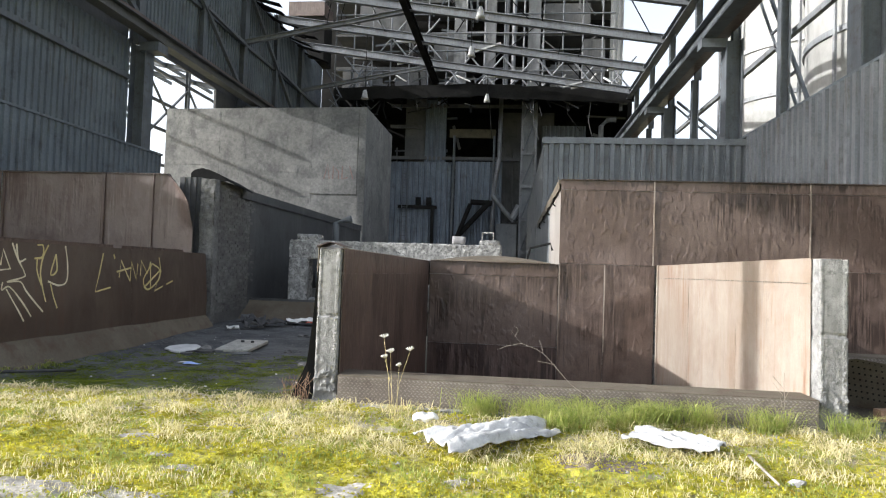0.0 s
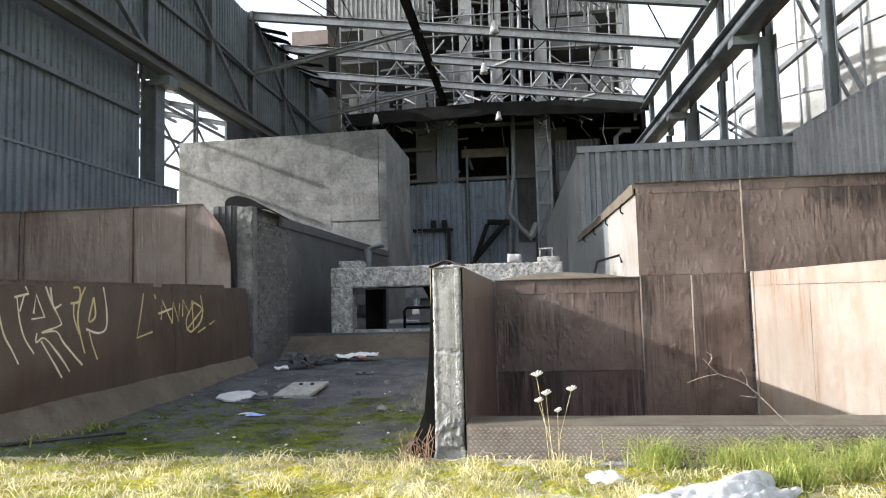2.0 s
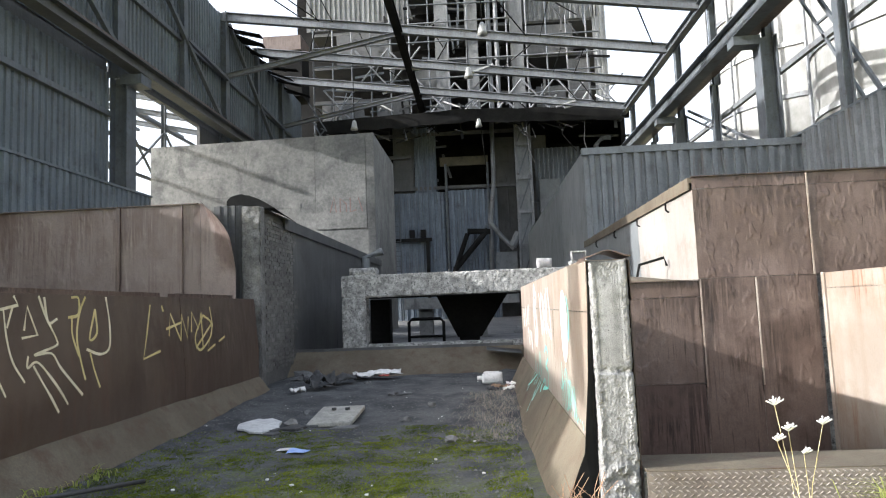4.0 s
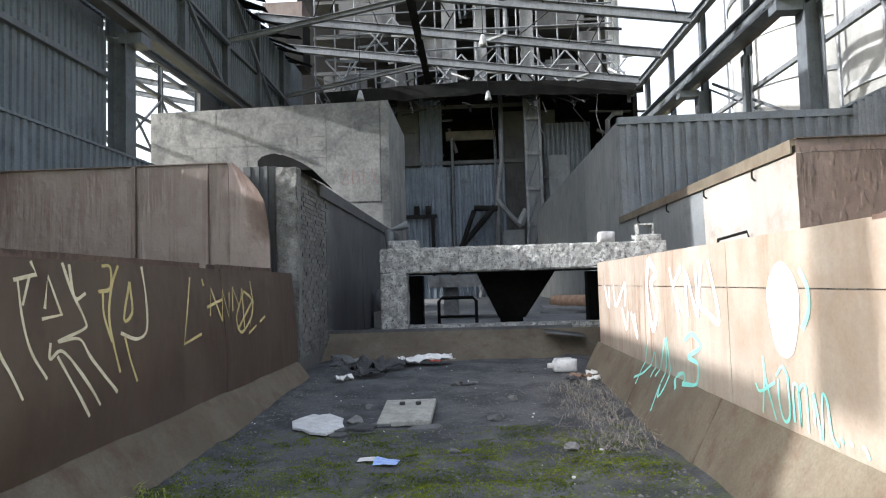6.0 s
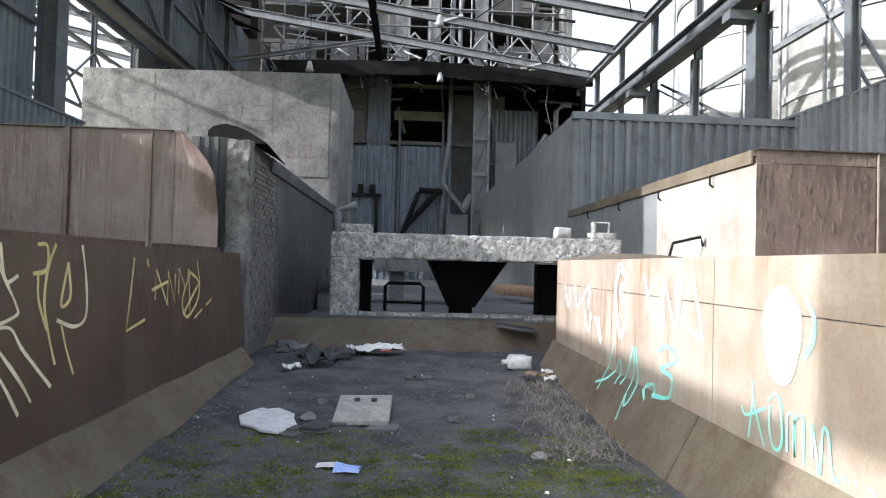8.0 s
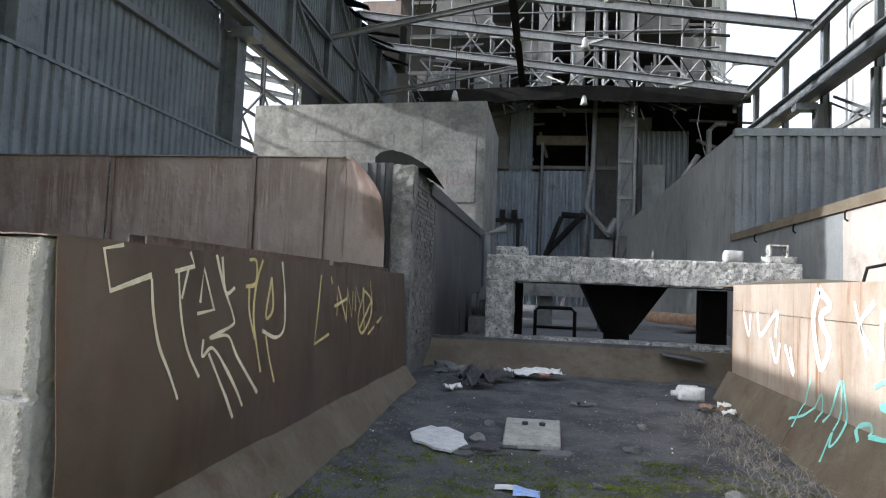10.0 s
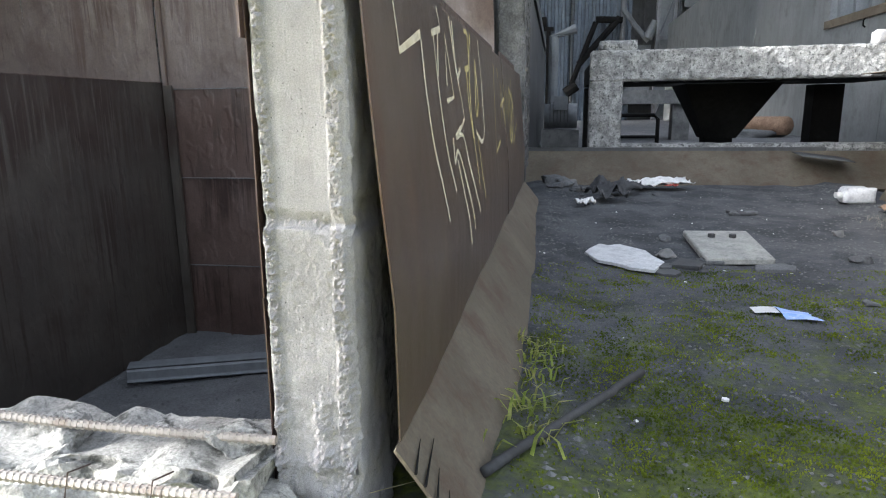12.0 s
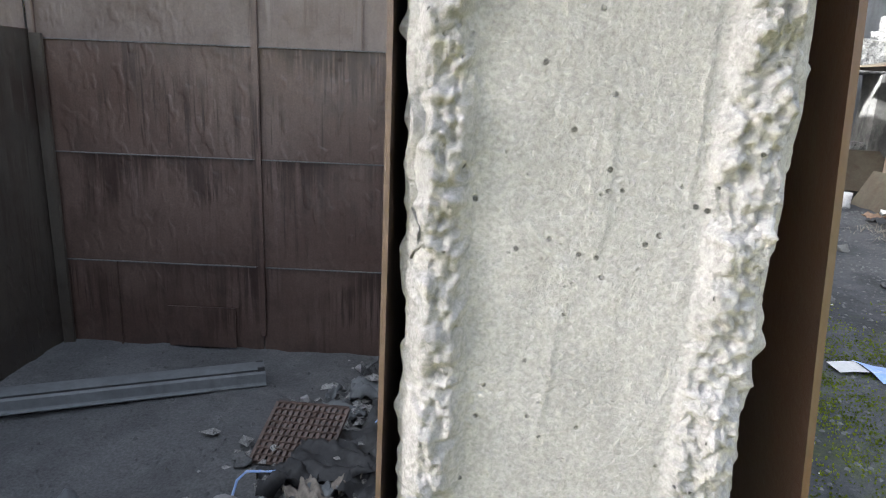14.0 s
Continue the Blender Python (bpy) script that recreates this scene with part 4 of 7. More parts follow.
solid(part("torn_face", sheet([[(-7.98 + 0.075 * i, 15.09, 3.5 if 2 < i < 9 else 3.52) for i in range(14)], [(-7.98 + 0.075 * i, 15.08, crest_z(i) - (0.0 if i > 9 else 0.01)) for i in range(14)]]), BLACK, lid), 0.008)
bm = bmesh.new()
corrugated(bm, (-8.2, 14.98), (-7.62, 14.98), 1.6, 3.58, 0.15, 0.04, None, -1)
structure("corrugated_strip", bm, PLATE_DARK, "narrow dark corrugated strip beside the pier", "cladding")

# ---- big concrete box ----
bx = thing("concrete_bunker", (-13.7, 37, 0), "large grey board-marked concrete bunker", "bunker")
v = [(-19.3, 33.5), (-8.0, 33.5), (-8.0, 40.8), (-19.3, 40.8)]
bm = bmesh.new()
lo = [bm.verts.new((x, y, 0.2)) for x, y in v]
hi = [bm.verts.new((x, y, 9.95 if x < -10 else 10.12)) for x, y in v]
for i in range(4):
    j = (i + 1) % 4
    bm.faces.new((lo[i], lo[j], hi[j], hi[i]))
bm.faces.new(hi)
bm.faces.new(lo[::-1])
part("shell", bm, CONC_GREY, bx)
for x0, x1, z in ((-19.2, -16.2, 8.2), (-16.15, -13.2, 8.05), (-13.6, -11.0, 6.3)):
    part("board_ridge", boxes((x0, x1, 33.488, 33.5, z, z + 0.02)), CONC_GREY, bx)
for x in (-16.18, -10.95):
    part("joint_ridge", boxes((x - 0.02, x + 0.02, 33.486, 33.499, 0.3, 9.8)), CONC_GREY, bx)
random.seed(61)
for k in range(15):
    z, x = 4.9 + 0.33 * k, -19.2
    while x < -11.1:
        w = random.uniform(1.2, 3.6)
        if random.random() < 0.62:
            part("board_mark", boxes((x, min(x + w, -10.98), 33.4985 - random.uniform(0.003, 0.016), 33.499, z, z + random.uniform(0.24, 0.315))), CONC_GREY, bx)
        x += w + random.uniform(0.02, 0.3)
for k in range(12):
    z = 5.6 + 0.34 * k
    part("board_mark", boxes((-10.85 + random.uniform(0, 0.4), -8.45 - random.uniform(0, 0.5), 33.4485 - random.uniform(0.002, 0.008), 33.449, z, z + 0.3)), CONC_GREY, bx)
part("raised_panel", boxes((-10.9, -8.4, 33.45, 33.499, 5.4, 9.9)), CONC_GREY, bx)
part("edge_band", boxes((-8.35, -7.97, 33.44, 33.499, 0.3, 10.1)), CONC_GREY, bx)

# ---- shed on the right ----
shed = structure("wall_shed_front", boxes((1.3, 9.4, 27.4, 27.6, 0.2, 7.1)), PLATE_DARK, "blue-grey corrugated shed front", "wall")
bm = bmesh.new()
corrugated(bm, (1.2, 27.36), (9.4, 27.36), 2.9, 7.1, 0.42, 0.13, None, -1)
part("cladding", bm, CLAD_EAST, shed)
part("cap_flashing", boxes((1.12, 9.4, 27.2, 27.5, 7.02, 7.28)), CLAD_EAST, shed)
side = structure("wall_shed_side", boxes((1.25, 1.45, 27.61, 57.5, 0.2, 7.2)), PLATE_DARK, "smooth grey steel shed side", "wall")
for y0, y1 in ((27.4, 35.0), (35.01, 43), (43.01, 50), (50.01, 57.5)):
    dented("steel_plate", side, 1.2, 'x', y0, y1, 0.2, 7.25, -1, PLATE, 0.02, y0)
structure("shed_roof", boxes((1.46, 9.4, 27.61, 57.4, 6.9, 7.0)), PLATE_DARK, "flat dark shed roof", "roof")
east = structure("wall_hall_east", boxes((9.55, 9.7, 4.0, 57.5, -0.2, 7.35)), PLATE_DARK, "tall blue-grey corrugated hall wall", "wall")
bm = bmesh.new()
corrugated(bm, (9.46, 4.0), (9.46, 27.2), 0.0, 7.4, 0.44, 0.15, None, 1)
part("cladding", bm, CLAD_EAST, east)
part("cap_flashing", boxes((9.36, 9.72, 4.0, 57.5, 7.41, 7.5)), CLAD, east)

# ---- west hall wall ----
def shadow_raked_wall():
    """The wall's body; its unseen open end is slanted to shape its shadow."""
    bm = bmesh.new()
    outline = ((29.6, -2.2), (5.15, -2.2), (5.15, 3.7), (4.72, 4.25), (4.25, 4.4), (3.3, 6.1), (4.8, 6.12), (4.82, 6.62), (29.6, 6.62))
    a, b = ([bm.verts.new((x, y, z)) for y, z in outline] for x in (-17.55, -17.35))
    bm.faces.new(a)
    bm.faces.new(b[::-1])
    for i in range(len(outline)):
        j = (i + 1) % len(outline)
        bm.faces.new((a[j], a[i], b[i], b[j]))
    bmesh.ops.recalc_face_normals(bm, faces=bm.faces)
    return bm


west = structure("wall_hall_west", shadow_raked_wall(), PLATE_DARK, "dark blue-grey corrugated hall wall, its unseen end shaped for shadow", "wall")
bm = bmesh.new()
corrugated(bm, (-17.26, 5.2), (-17.26, 29.55), -2.2, 6.62, 0.36, 0.08, None, -1)
part("cladding", bm, CLAD, west)
part("cap_flashing", boxes((-17.6, -17.15, 4.85, 29.6, 6.63, 6.72)), CLAD, west)
# Band at y 4-15 added out of view to shade the east wall.
upper = structure("wall_hall_west_upper", boxes((-19.75, -19.6, 15.0, 30.1, 6.0, 13.19), (-19.75, -19.6, 15.0, 30.89, 13.2, 21.4), (-19.75, -19.6, 4.0, 14.99, 13.2, 21.4), (-19.75, -19.6, 30.9, 62, 12.9, 21.4), (-19.75, -19.6, 39.8, 62, 6.0, 12.88)), PLATE_DARK, "high dark corrugated hall cladding with an unseen shading extension", "wall")
for y0, y1, z0, z1 in ((15, 30.1, 6.0, 10.55), (15, 30.1, 10.75, 12.6), (15, 30.9, 13.2, 17.0), (15, 30.9, 17.2, 21.3), (30.9, 42.8, 13.2, 17.0), (30.9, 42.8, 17.2, 21.3), (43.2, 54.8, 9, 17), (43.2, 54.8, 17.2, 21.3), (55.2, 62, 9, 21.3)):
    bm = bmesh.new()
    corrugated(bm, (-19.55, y0), (-19.55, y1), z0, z1, 0.36, 0.08, None, -1)
    part("cladding", bm, CLAD, upper)
for z in (10.65, 17.1):
    part("rail", boxes((-19.55, -19.3, 15, 30.0, z - 0.12, z + 0.12)), STEEL, upper)
part("rail", boxes((-19.55, -19.3, 31.2, 62, 16.98, 17.22)), STEEL, upper)


# ---- hall steelwork ----
def column(x, y, z0, z1, w, h, label, inner):
    ob = thing("steel_column", (x, y, z0), label, "column", "hall columns")
    bm = bmesh.new()
    ibeam(bm, (x, y, z0), (x, y, z1), w, h, 0.05, (1, 0, 0))
    part("shaft", bm, STEEL, ob)
    return ob


for y in (19.0, 30.45, 43.0, 55.0):
    c = column(-19.0, y, 0.0, 12.4, 0.8, 0.8, "dark grey steel column carrying the crane rail", 1)
    part("corbel", boxes((-18.9, -17.9, y - 0.45, y + 0.45, 12.0, 12.45)), STEEL, c)
    bm = bmesh.new()
    ibeam(bm, (-19.35, y, 12.46), (-19.35, y, 21.5), 0.55, 0.5, 0.04, (1, 0, 0))
    part("upper_shaft", bm, STEEL, c)
for y in (25.0, 37.0, 49.0):
    c = column(-19.3, y, 13.3, 21.5, 0.4, 0.4, "slim dark steel wall column", 1)
for x, g in ((-18.3, "west"), (8.7, "east")):
    zc = 12.9 if x < 0 else 13.0
    ob = thing("crane_girder", (x, 30, zc), "long dark steel crane girder along the hall wall", "girder", "crane girders")
    bm = bmesh.new()
    ibeam(bm, (x, 8 if x > 0 else 3.6, zc), (x, 60, zc), 0.6, 0.85 if x > 0 else 0.6, 0.06)
    part("girder_beam", bm, STEEL if x > 0 else PLATE_DARK, ob)
    part("crane_rail", boxes((x - 0.06, x + 0.06, 16, 60, zc + 0.43, zc + 0.56)), RUST_DARK, ob)
    if x < 0:
        # Unseen strip added to cast the upright shadow band on the middle wall.
        part("end_flashing", boxes((x - 0.1, x + 0.1, 3.7, 4.3, 7.2, zc - 0.45)), CLAD, ob)
    if x > 0:
        part("walkway", boxes((x + 0.35, x + 1.1, 8, 60, zc - 0.1, zc - 0.04)), RUST_DARK, ob)
for i, y in enumerate((19.0, 24.7, 30.4, 36.5, 42.5, 48.5, 54.5)):
    big = i in (0, 2, 4, 6)
    c = column(9.75, y, 0.0, 12.5, 0.75 if big else 0.35, 0.75 if big else 0.35, "blue-grey steel hall column", -1)
    bm = bmesh.new()
    ibeam(bm, (9.9, y, 12.51), (9.9, y, 17.4), 0.4 if big else 0.28, 0.35, 0.03, (1, 0, 0))
    part("upper_shaft", bm, STEEL, c)
    if big:
        part("corbel", boxes((8.3, 9.4, y - 0.35, y + 0.35, 12.1, 12.5)), STEEL, c)
ob = thing("eaves_beam", (9.9, 30, 17.3), "dark steel eaves beam of the hall", "beam")
bm = bmesh.new()
ibeam(bm, (9.5, 8, 17.0), (9.5, 58, 17.0), 0.4, 0.5, 0.04)
part("lower_beam", bm, STEEL, ob)
bm = bmesh.new()
ibeam(bm, (10.1, 8, 17.6), (10.1, 58, 17.6), 0.35, 0.4, 0.04)
part("upper_beam", bm, STEEL, ob)
# cross braces in the east wall
for y0, y1 in ((19.0, 30.4), (30.4, 42.5)):
    ob = thing("wall_brace", (10.2, y0, 7.5), "dark steel cross brace in the open wall", "brace", "wall braces")
    for a, b in (((y0 + 4.4, 7.5), (y0 + 10.5, 16.5)),) if y0 < 25 else (((y0 + 0.4, 7.5), (y1 - 0.4, 12.8)),):
        bm = bmesh.new()
        bar(bm, (10.2, a[0], a[1]), (10.2, b[0], b[1]), 0.1, 0.14)
        bar(bm, (10.2, a[0] + 0.9, a[1]), (10.2, b[0] + 0.9, b[1]), 0.08, 0.1)
        for q in (0.2, 0.45, 0.7):
            p = Vector((10.2, a[0], a[1])).lerp(Vector((10.2, b[0], b[1])), q)
            bar(bm, p, p + Vector((0, 0.9, 0)), 0.08, 0.1)
        part("diagonal", bm, STEEL, ob)
    bm = bmesh.new()
    bar(bm, (10.25, y0, 10.9), (10.25, y1, 10.9), 0.18, 0.22)
    part("strut", bm, STEEL_LIGHT, ob)


def rafter_z(x):
    return 21.2 - 4.0 * (x + 19.4) / 28.7


for i, y in enumerate((31.0, 37.0, 43.0, 49.0, 55.0)):
    ob = thing("roof_rafter", (-5, y, 19), "bare grey steel roof rafter across the hall", "rafter", "roof rafters")
    bm = bmesh.new()
    ibeam(bm, (-19.4, y, rafter_z(-19.4)), (9.6, y, rafter_z(9.6)), 0.35, 0.6, 0.05)
    part("rafter_beam", bm, STEEL_LIGHT, ob)
    if i % 2 == 0:
        bm = bmesh.new()
        ibeam(bm, (-19.3, y - 0.2, 17.0), (-7.7, y - 0.2, rafter_z(-7.7) - 0.4), 0.3, 0.32, 0.04)
        part("knee_brace", bm, STEEL_LIGHT if i else STEEL, ob)
ob = thing("ridge_girder", (-7.6, 40, 19), "black steel girder running along under the roof", "girder")
bm = bmesh.new()
ibeam(bm, (-7.6, 14, 19.35), (-7.6, 60, 19.0), 0.45, 0.55, 0.05)
part("girder_beam", bm, BLACK, ob)
# diagonal wall braces on the west side
for y0, y1, z0, z1 in ((31.3, 42.7, 20.8, 13.4), (43.3, 54.8, 20.8, 13.4), (19.3, 30.7, 20.8, 13.4)):
    ob = thing("wall_brace", (-19.2, y0, z0), "dark steel diagonal brace on the cladding", "brace", "wall braces")
    bm = bmesh.new()
    bar(bm, (-19.1, y0, z0), (-19.1, y1, z1), 0.22, 0.25)
    part("diagonal", bm, STEEL, ob)
    bm = bmesh.new()
    bar(bm, (-19.0, y1, z0 - 4), (-19.0, (y0 + y1) / 2, (z0 + z1) / 2), 0.2, 0.2)
    part("counter_diagonal", bm, STEEL, ob)
# sag rods and purlins left in the roof
random.seed(4)
for k, x in enumerate((-17.5, -15.5, -13.0, -10.5, -5.0, -2.0, 1.5, 4.5, 7.0, -16.5, -12.0, 3.0, -3.5, 6.0)):
    y = (31, 37, 43, 49)[k % 4]
    ob = thing("roof_rod", (x, y, 19), "thin dark steel tie rod between the rafters", "rod", "roof rods")
    bm = bmesh.new()
    x2 = x + (2.6 if k % 2 else -2.2)
    tube(bm, [(x, y, rafter_z(x) + 0.2), (x2, y + 6, rafter_z(x2) + 0.2)], 0.04, 5)
    tube(bm, [(x, y - 6, rafter_z(x) + 0.2), (x, y, rafter_z(x) + 0.2)], 0.03, 5)
    part("rod", bm, BLACK, ob)
for i in range(9):
    x = random.uniform(-15, 8)
    y = random.choice((49.0, 55.0))
    ob = thing("tube_light", (x, y, 18), "pale strip lamp hanging loose in the roof", "lamp", "strip lamps")
    bm = bmesh.new()
    bar(bm, (x, y, rafter_z(x) - 0.5), (x + random.uniform(1.6, 3.2), y + random.uniform(-0.5, 1), rafter_z(x) - 0.5 + random.uniform(-0.2, 0.7)), 0.14, 0.14)
    part("housing", bm, CAGE, ob)
for x, y, z in ((-3.2, 43, 16.3), (-2.6, 55, 16.4), (-11.9, 49, 15.0), (-2.3, 37.2, 16.6)):
    ob = thing("pendant_lamp", (x, y, z), "grey enamel bell lamp hanging from the roof", "lamp", "bell lamps")
    bm = bmesh.new()
    tube(bm, [(x, y, z + 0.25), (x, y, rafter_z(x) - 0.3)], 0.03, 5)
    part("cord", bm, BLACK, ob)
    bm = bmesh.new()
    tube(bm, [(x, y, z + 0.45), (x, y, z + 0.3), (x, y, z - 0.05), (x, y, z - 0.25)], 0.1, 12, 0.3)
    smooth(part("shade", bm, CAGE, ob))
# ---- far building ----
# Black back wall stands for interior shade; side walls added against light leaks.
far = structure("wall_far_building", boxes((-22, 10.5, 70, 70.4, 0, 48), (-17.4, -17.0, 60, 69.99, 0, 18), (10.1, 10.5, 60, 69.99, 0, 18)), BLACK, "black backing for the shaded plant interior, with added side walls", "wall")
fb = thing("derelict_plant", (-4, 60, 0.25), "derelict plant front with blue corrugated sheets and dark openings", "building")
for x0, x1, z0, z1 in ((-11.8, -5.9, 0.25, 11.7), (-5.6, -1.2, 0.25, 11.8)):
    bm = bmesh.new()
    corrugated(bm, (x0, 60), (x1, 60), z0, z1, 0.55, 0.16, None, -1)
    part("blue_sheet", bm, CLAD_BLUE, fb, "blue-grey corrugated sheet")
bm = bmesh.new()
corrugated(bm, (-8.6, 60.3), (-6.6, 60.3), 11.7, 18, 0.42, 0.12, None, -1)
part("blue_sheet", bm, CLAD_BLUE, fb)
bm = bmesh.new()
corrugated(bm, (2.4, 61), (6.5, 61), 7, 15.5, 0.42, 0.12, None, -1)
part("dark_sheet", bm, CLAD, fb)
part("girder", boxes((-6.3, -1.9, 60.5, 60.8, 14.2, 15.0)), OCHRE, fb)
part("sill_beam", boxes((-12, 1, 60.2, 60.6, 12.0, 12.3), (-12, -9, 60.2, 60.5, 15, 15.3), (-12, 1, 60.2, 60.5, 17.0, 17.3)), PLATE_DARK, fb)
part("pier_wall", boxes((-10.6, -8.7, 60.6, 61, 11.7, 18), (-1.3, 3.6, 62, 62.3, 0.25, 17)), PLATE_DARK, fb)
for x in (-5.75, -11.9, -2.0):
    bm = bmesh.new()
    tube(bm, [(x, 59.7, 0.3), (x, 59.7, 14.2 if x > -6 else 12)], 0.12, 8)
    part("standpipe", bm, STEEL, fb)
bm = bmesh.new()
bar(bm, (-10.9, 59.6, 7.4), (-7.2, 59.6, 7.4), 0.25, 0.3)
bar(bm, (-7.6, 59.6, 7.3), (-7.6, 59.6, 1.6), 0.3, 0.3)
part("bracket", bm, BLACK, fb)
for x in (-9.2, -8.2):
    part("lamp_box", boxes((x, x + 0.45, 59.4, 59.8, 7.6, 8.3)), BLACK, fb)
bm = bmesh.new()
tube(bm, [(-1.45, 59.2, 18), (-1.5, 59.2, 12), (-1.9, 59.2, 9.2), (-2.0, 59.2, 2.5)], 0.2, 10)
smooth(part("downpipe", bm, STEEL_LIGHT, fb))
bm = bmesh.new()
tube(bm, [(-2.0, 58.9, 8.6), (-1.0, 58.9, 7.3), (0.0, 58.9, 6.2)], 0.2, 8)
tube(bm, [(-0.1, 58.8, 6.4), (0.5, 58.8, 7.6)], 0.36, 8)
part("elbow_pipe", bm, PLATE, fb)
bm = bmesh.new()
tube(bm, [(-2.0, 58.9, 7.8), (-4.0, 58.9, 7.9)], 0.25, 8)
tube(bm, [(-2.2, 58.9, 8.0), (-5.2, 58.9, 4.6)], 0.25, 8)
tube(bm, [(-4.0, 58.8, 7.7), (-5.9, 58.8, 2.6)], 0.2, 8)
tube(bm, [(-6.2, 58.8, 2.4), (-5.3, 58.8, 3.0)], 0.4, 8)
part("fallen_pipe", bm, BLACK, fb)
bm = bmesh.new()
tube(bm, [(-2.3, 58.9, 3.4), (-3.4, 58.9, 2.4), (-3.6, 58.9, 0.3)], 0.26, 8)
part("elbow_pipe", bm, PLATE, fb)
part("cabinet", boxes((-1.6, 0.3, 59.6, 60.6, 1.5, 6.0)), PLATE, fb)
part("cabinet", boxes((2.6, 4.4, 59.8, 60.4, 8.7, 12.4)), PLATE, fb)
lc = thing("lattice_column", (1.1, 58.6, 0.25), "pale grey battened steel column of the plant", "column")
part("chord", boxes((0.45, 0.7, 58.3, 58.9, 0.25, 18)), STEEL_LIGHT, lc)
part("chord", boxes((1.65, 1.9, 58.3, 58.9, 0.25, 18)), STEEL_LIGHT, lc)
part("web_sheet", boxes((0.7, 1.65, 58.55, 58.6, 0.25, 18)), PLATE, lc)
for i in range(6):
    z = 0.6 + 3.0 * i
    bm = bmesh.new()
    bar(bm, (0.7, 58.35, z), (1.65, 58.35, z + 2.6), 0.12, 0.12)
    part("lacing", bm, STEEL, lc)
    part("batten", boxes((0.45, 1.9, 58.24, 58.29, z + 2.62, z + 2.9)), STEEL_LIGHT, lc)
bm = bmesh.new()
tube(bm, [(2.2, 59, 4), (5.6, 58.8, 11.0), (6.8, 58.8, 13.0)], 0.22, 8)
tube(bm, [(7.6, 58.8, 8), (7.6, 58.8, 15), (8.2, 58.8, 15.6), (8.9, 58.8, 15.6)], 0.22, 8)
part("slanting_pipe", bm, STEEL_LIGHT, fb)

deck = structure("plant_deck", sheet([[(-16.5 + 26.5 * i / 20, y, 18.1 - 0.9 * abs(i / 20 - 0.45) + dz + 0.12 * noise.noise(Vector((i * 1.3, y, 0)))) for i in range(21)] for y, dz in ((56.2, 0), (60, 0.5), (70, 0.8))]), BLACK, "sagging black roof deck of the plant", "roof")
solid(deck, 0.5)
ap = thing("roof_fascia", (-4, 56.1, 17.6), "charred fascia along the deck edge", "fascia")
bm = sheet([[(-16.5 + 26.5 * i / 26, 56.1, 18.0 - 0.9 * abs(i / 26 - 0.45) - dz + (0.35 * noise.noise(Vector((i * 0.9, 0, 2))) if dz else 0)) for i in range(27)] for dz in (0, 1.1)])
solid(part("fascia_board", bm, BLACK, ap), 0.05)
random.seed(37)
for k in range(46):
    x, z = random.uniform(-16, 9.5), 17.3 - random.uniform(0.2, 0.9)
    bm = bmesh.new()
    if k % 9 == 0:
        tube(bm, [(x, 56.3, z), (x + random.uniform(-0.5, 0.5), 56.4, z - random.uniform(1.0, 3.0)), (x + random.uniform(-0.9, 0.9), 56.5, z - random.uniform(2.5, 5.0))], 0.03, 5)
    else:
        bar(bm, (x, 56.2 + random.uniform(0, 1.5), z + random.uniform(-0.5, 0.8)), (x + random.uniform(-2.0, 2.0), 56.4, z - random.uniform(-0.3, 1.3)), random.uniform(0.06, 0.3), 0.08)
    part("hanging_strip", bm, random.choice((BLACK, BLACK, PLATE_DARK)), ap)

tower = thing("plant_tower", (-4, 64, 18), "tall open steel tower with scaffolding and grey cladding", "tower")
for x in (-5.9, -2.9, 1.5):
    part("tower_column", boxes((x - 0.6, x + 0.6, 63.6, 64.4, 18.5, 50)), TOWER, tower)
for x0, x1, z0, z1 in ((-19.5, -9.2, 29.5, 50), (0.6, 9.6, 29.2, 50), (9.0, 10.3, 19, 50)):
    bm = bmesh.new()
    corrugated(bm, (x0, 64.5), (x1, 64.5), z0, z1, 0.5, 0.12, None, -1)
    part("cladding", bm, TOWER if x0 < 8 else CLAD_PALE, tower, "pale grey corrugated cladding")
for z in (22, 25.5, 29.0, 33, 37, 41, 45):
    part("floor_slab", boxes((-19, 10, 64.6, 69.5, z, z + 0.3)), PLATE_DARK, tower)
random.seed(11)
for i, x in enumerate([-18.5 + 1.9 * k for k in range(15)]):
    bm = bmesh.new()
    tube(bm, [(x, 63.1, 18.4), (x, 63.1, 29 if i in (0, 1, 2, 3, 13, 14) else 44)], 0.075, 6)
    part("scaffold_pole", bm, STEEL_LIGHT if i % 3 else STEEL, tower)
for k in range(13):
    z = 19.5 + 1.9 * k
    bm = bmesh.new()
    x0, x1 = (-18.5, 9.3) if z < 29 else (-9, 0.8)
    tube(bm, [(x0, 63.0, z), (x1, 63.0, z + random.uniform(-0.3, 0.3))], 0.075, 6)
    part("scaffold_rail", bm, STEEL_LIGHT if k % 2 else STEEL, tower)
for k in range(9):
    x, z = -17.5 + 3.2 * k, 19.0 + random.choice((0, 3.8))
    bm = bmesh.new()
    tube(bm, [(x, 62.9, z), (x + 3.2, 62.9, z + 3.8)], 0.09, 5)
    tube(bm, [(x + 3.2, 62.85, z), (x, 62.85, z + 3.8)], 0.09, 5)
    part("scaffold_brace", bm, STEEL_LIGHT, tower)
for x in (-1.2, -0.5):
    bm = bmesh.new()
    tube(bm, [(x, 63.3, 18.5), (x, 63.3, 46)], 0.22, 8)
    part("riser_pipe", bm, STEEL_LIGHT, tower)
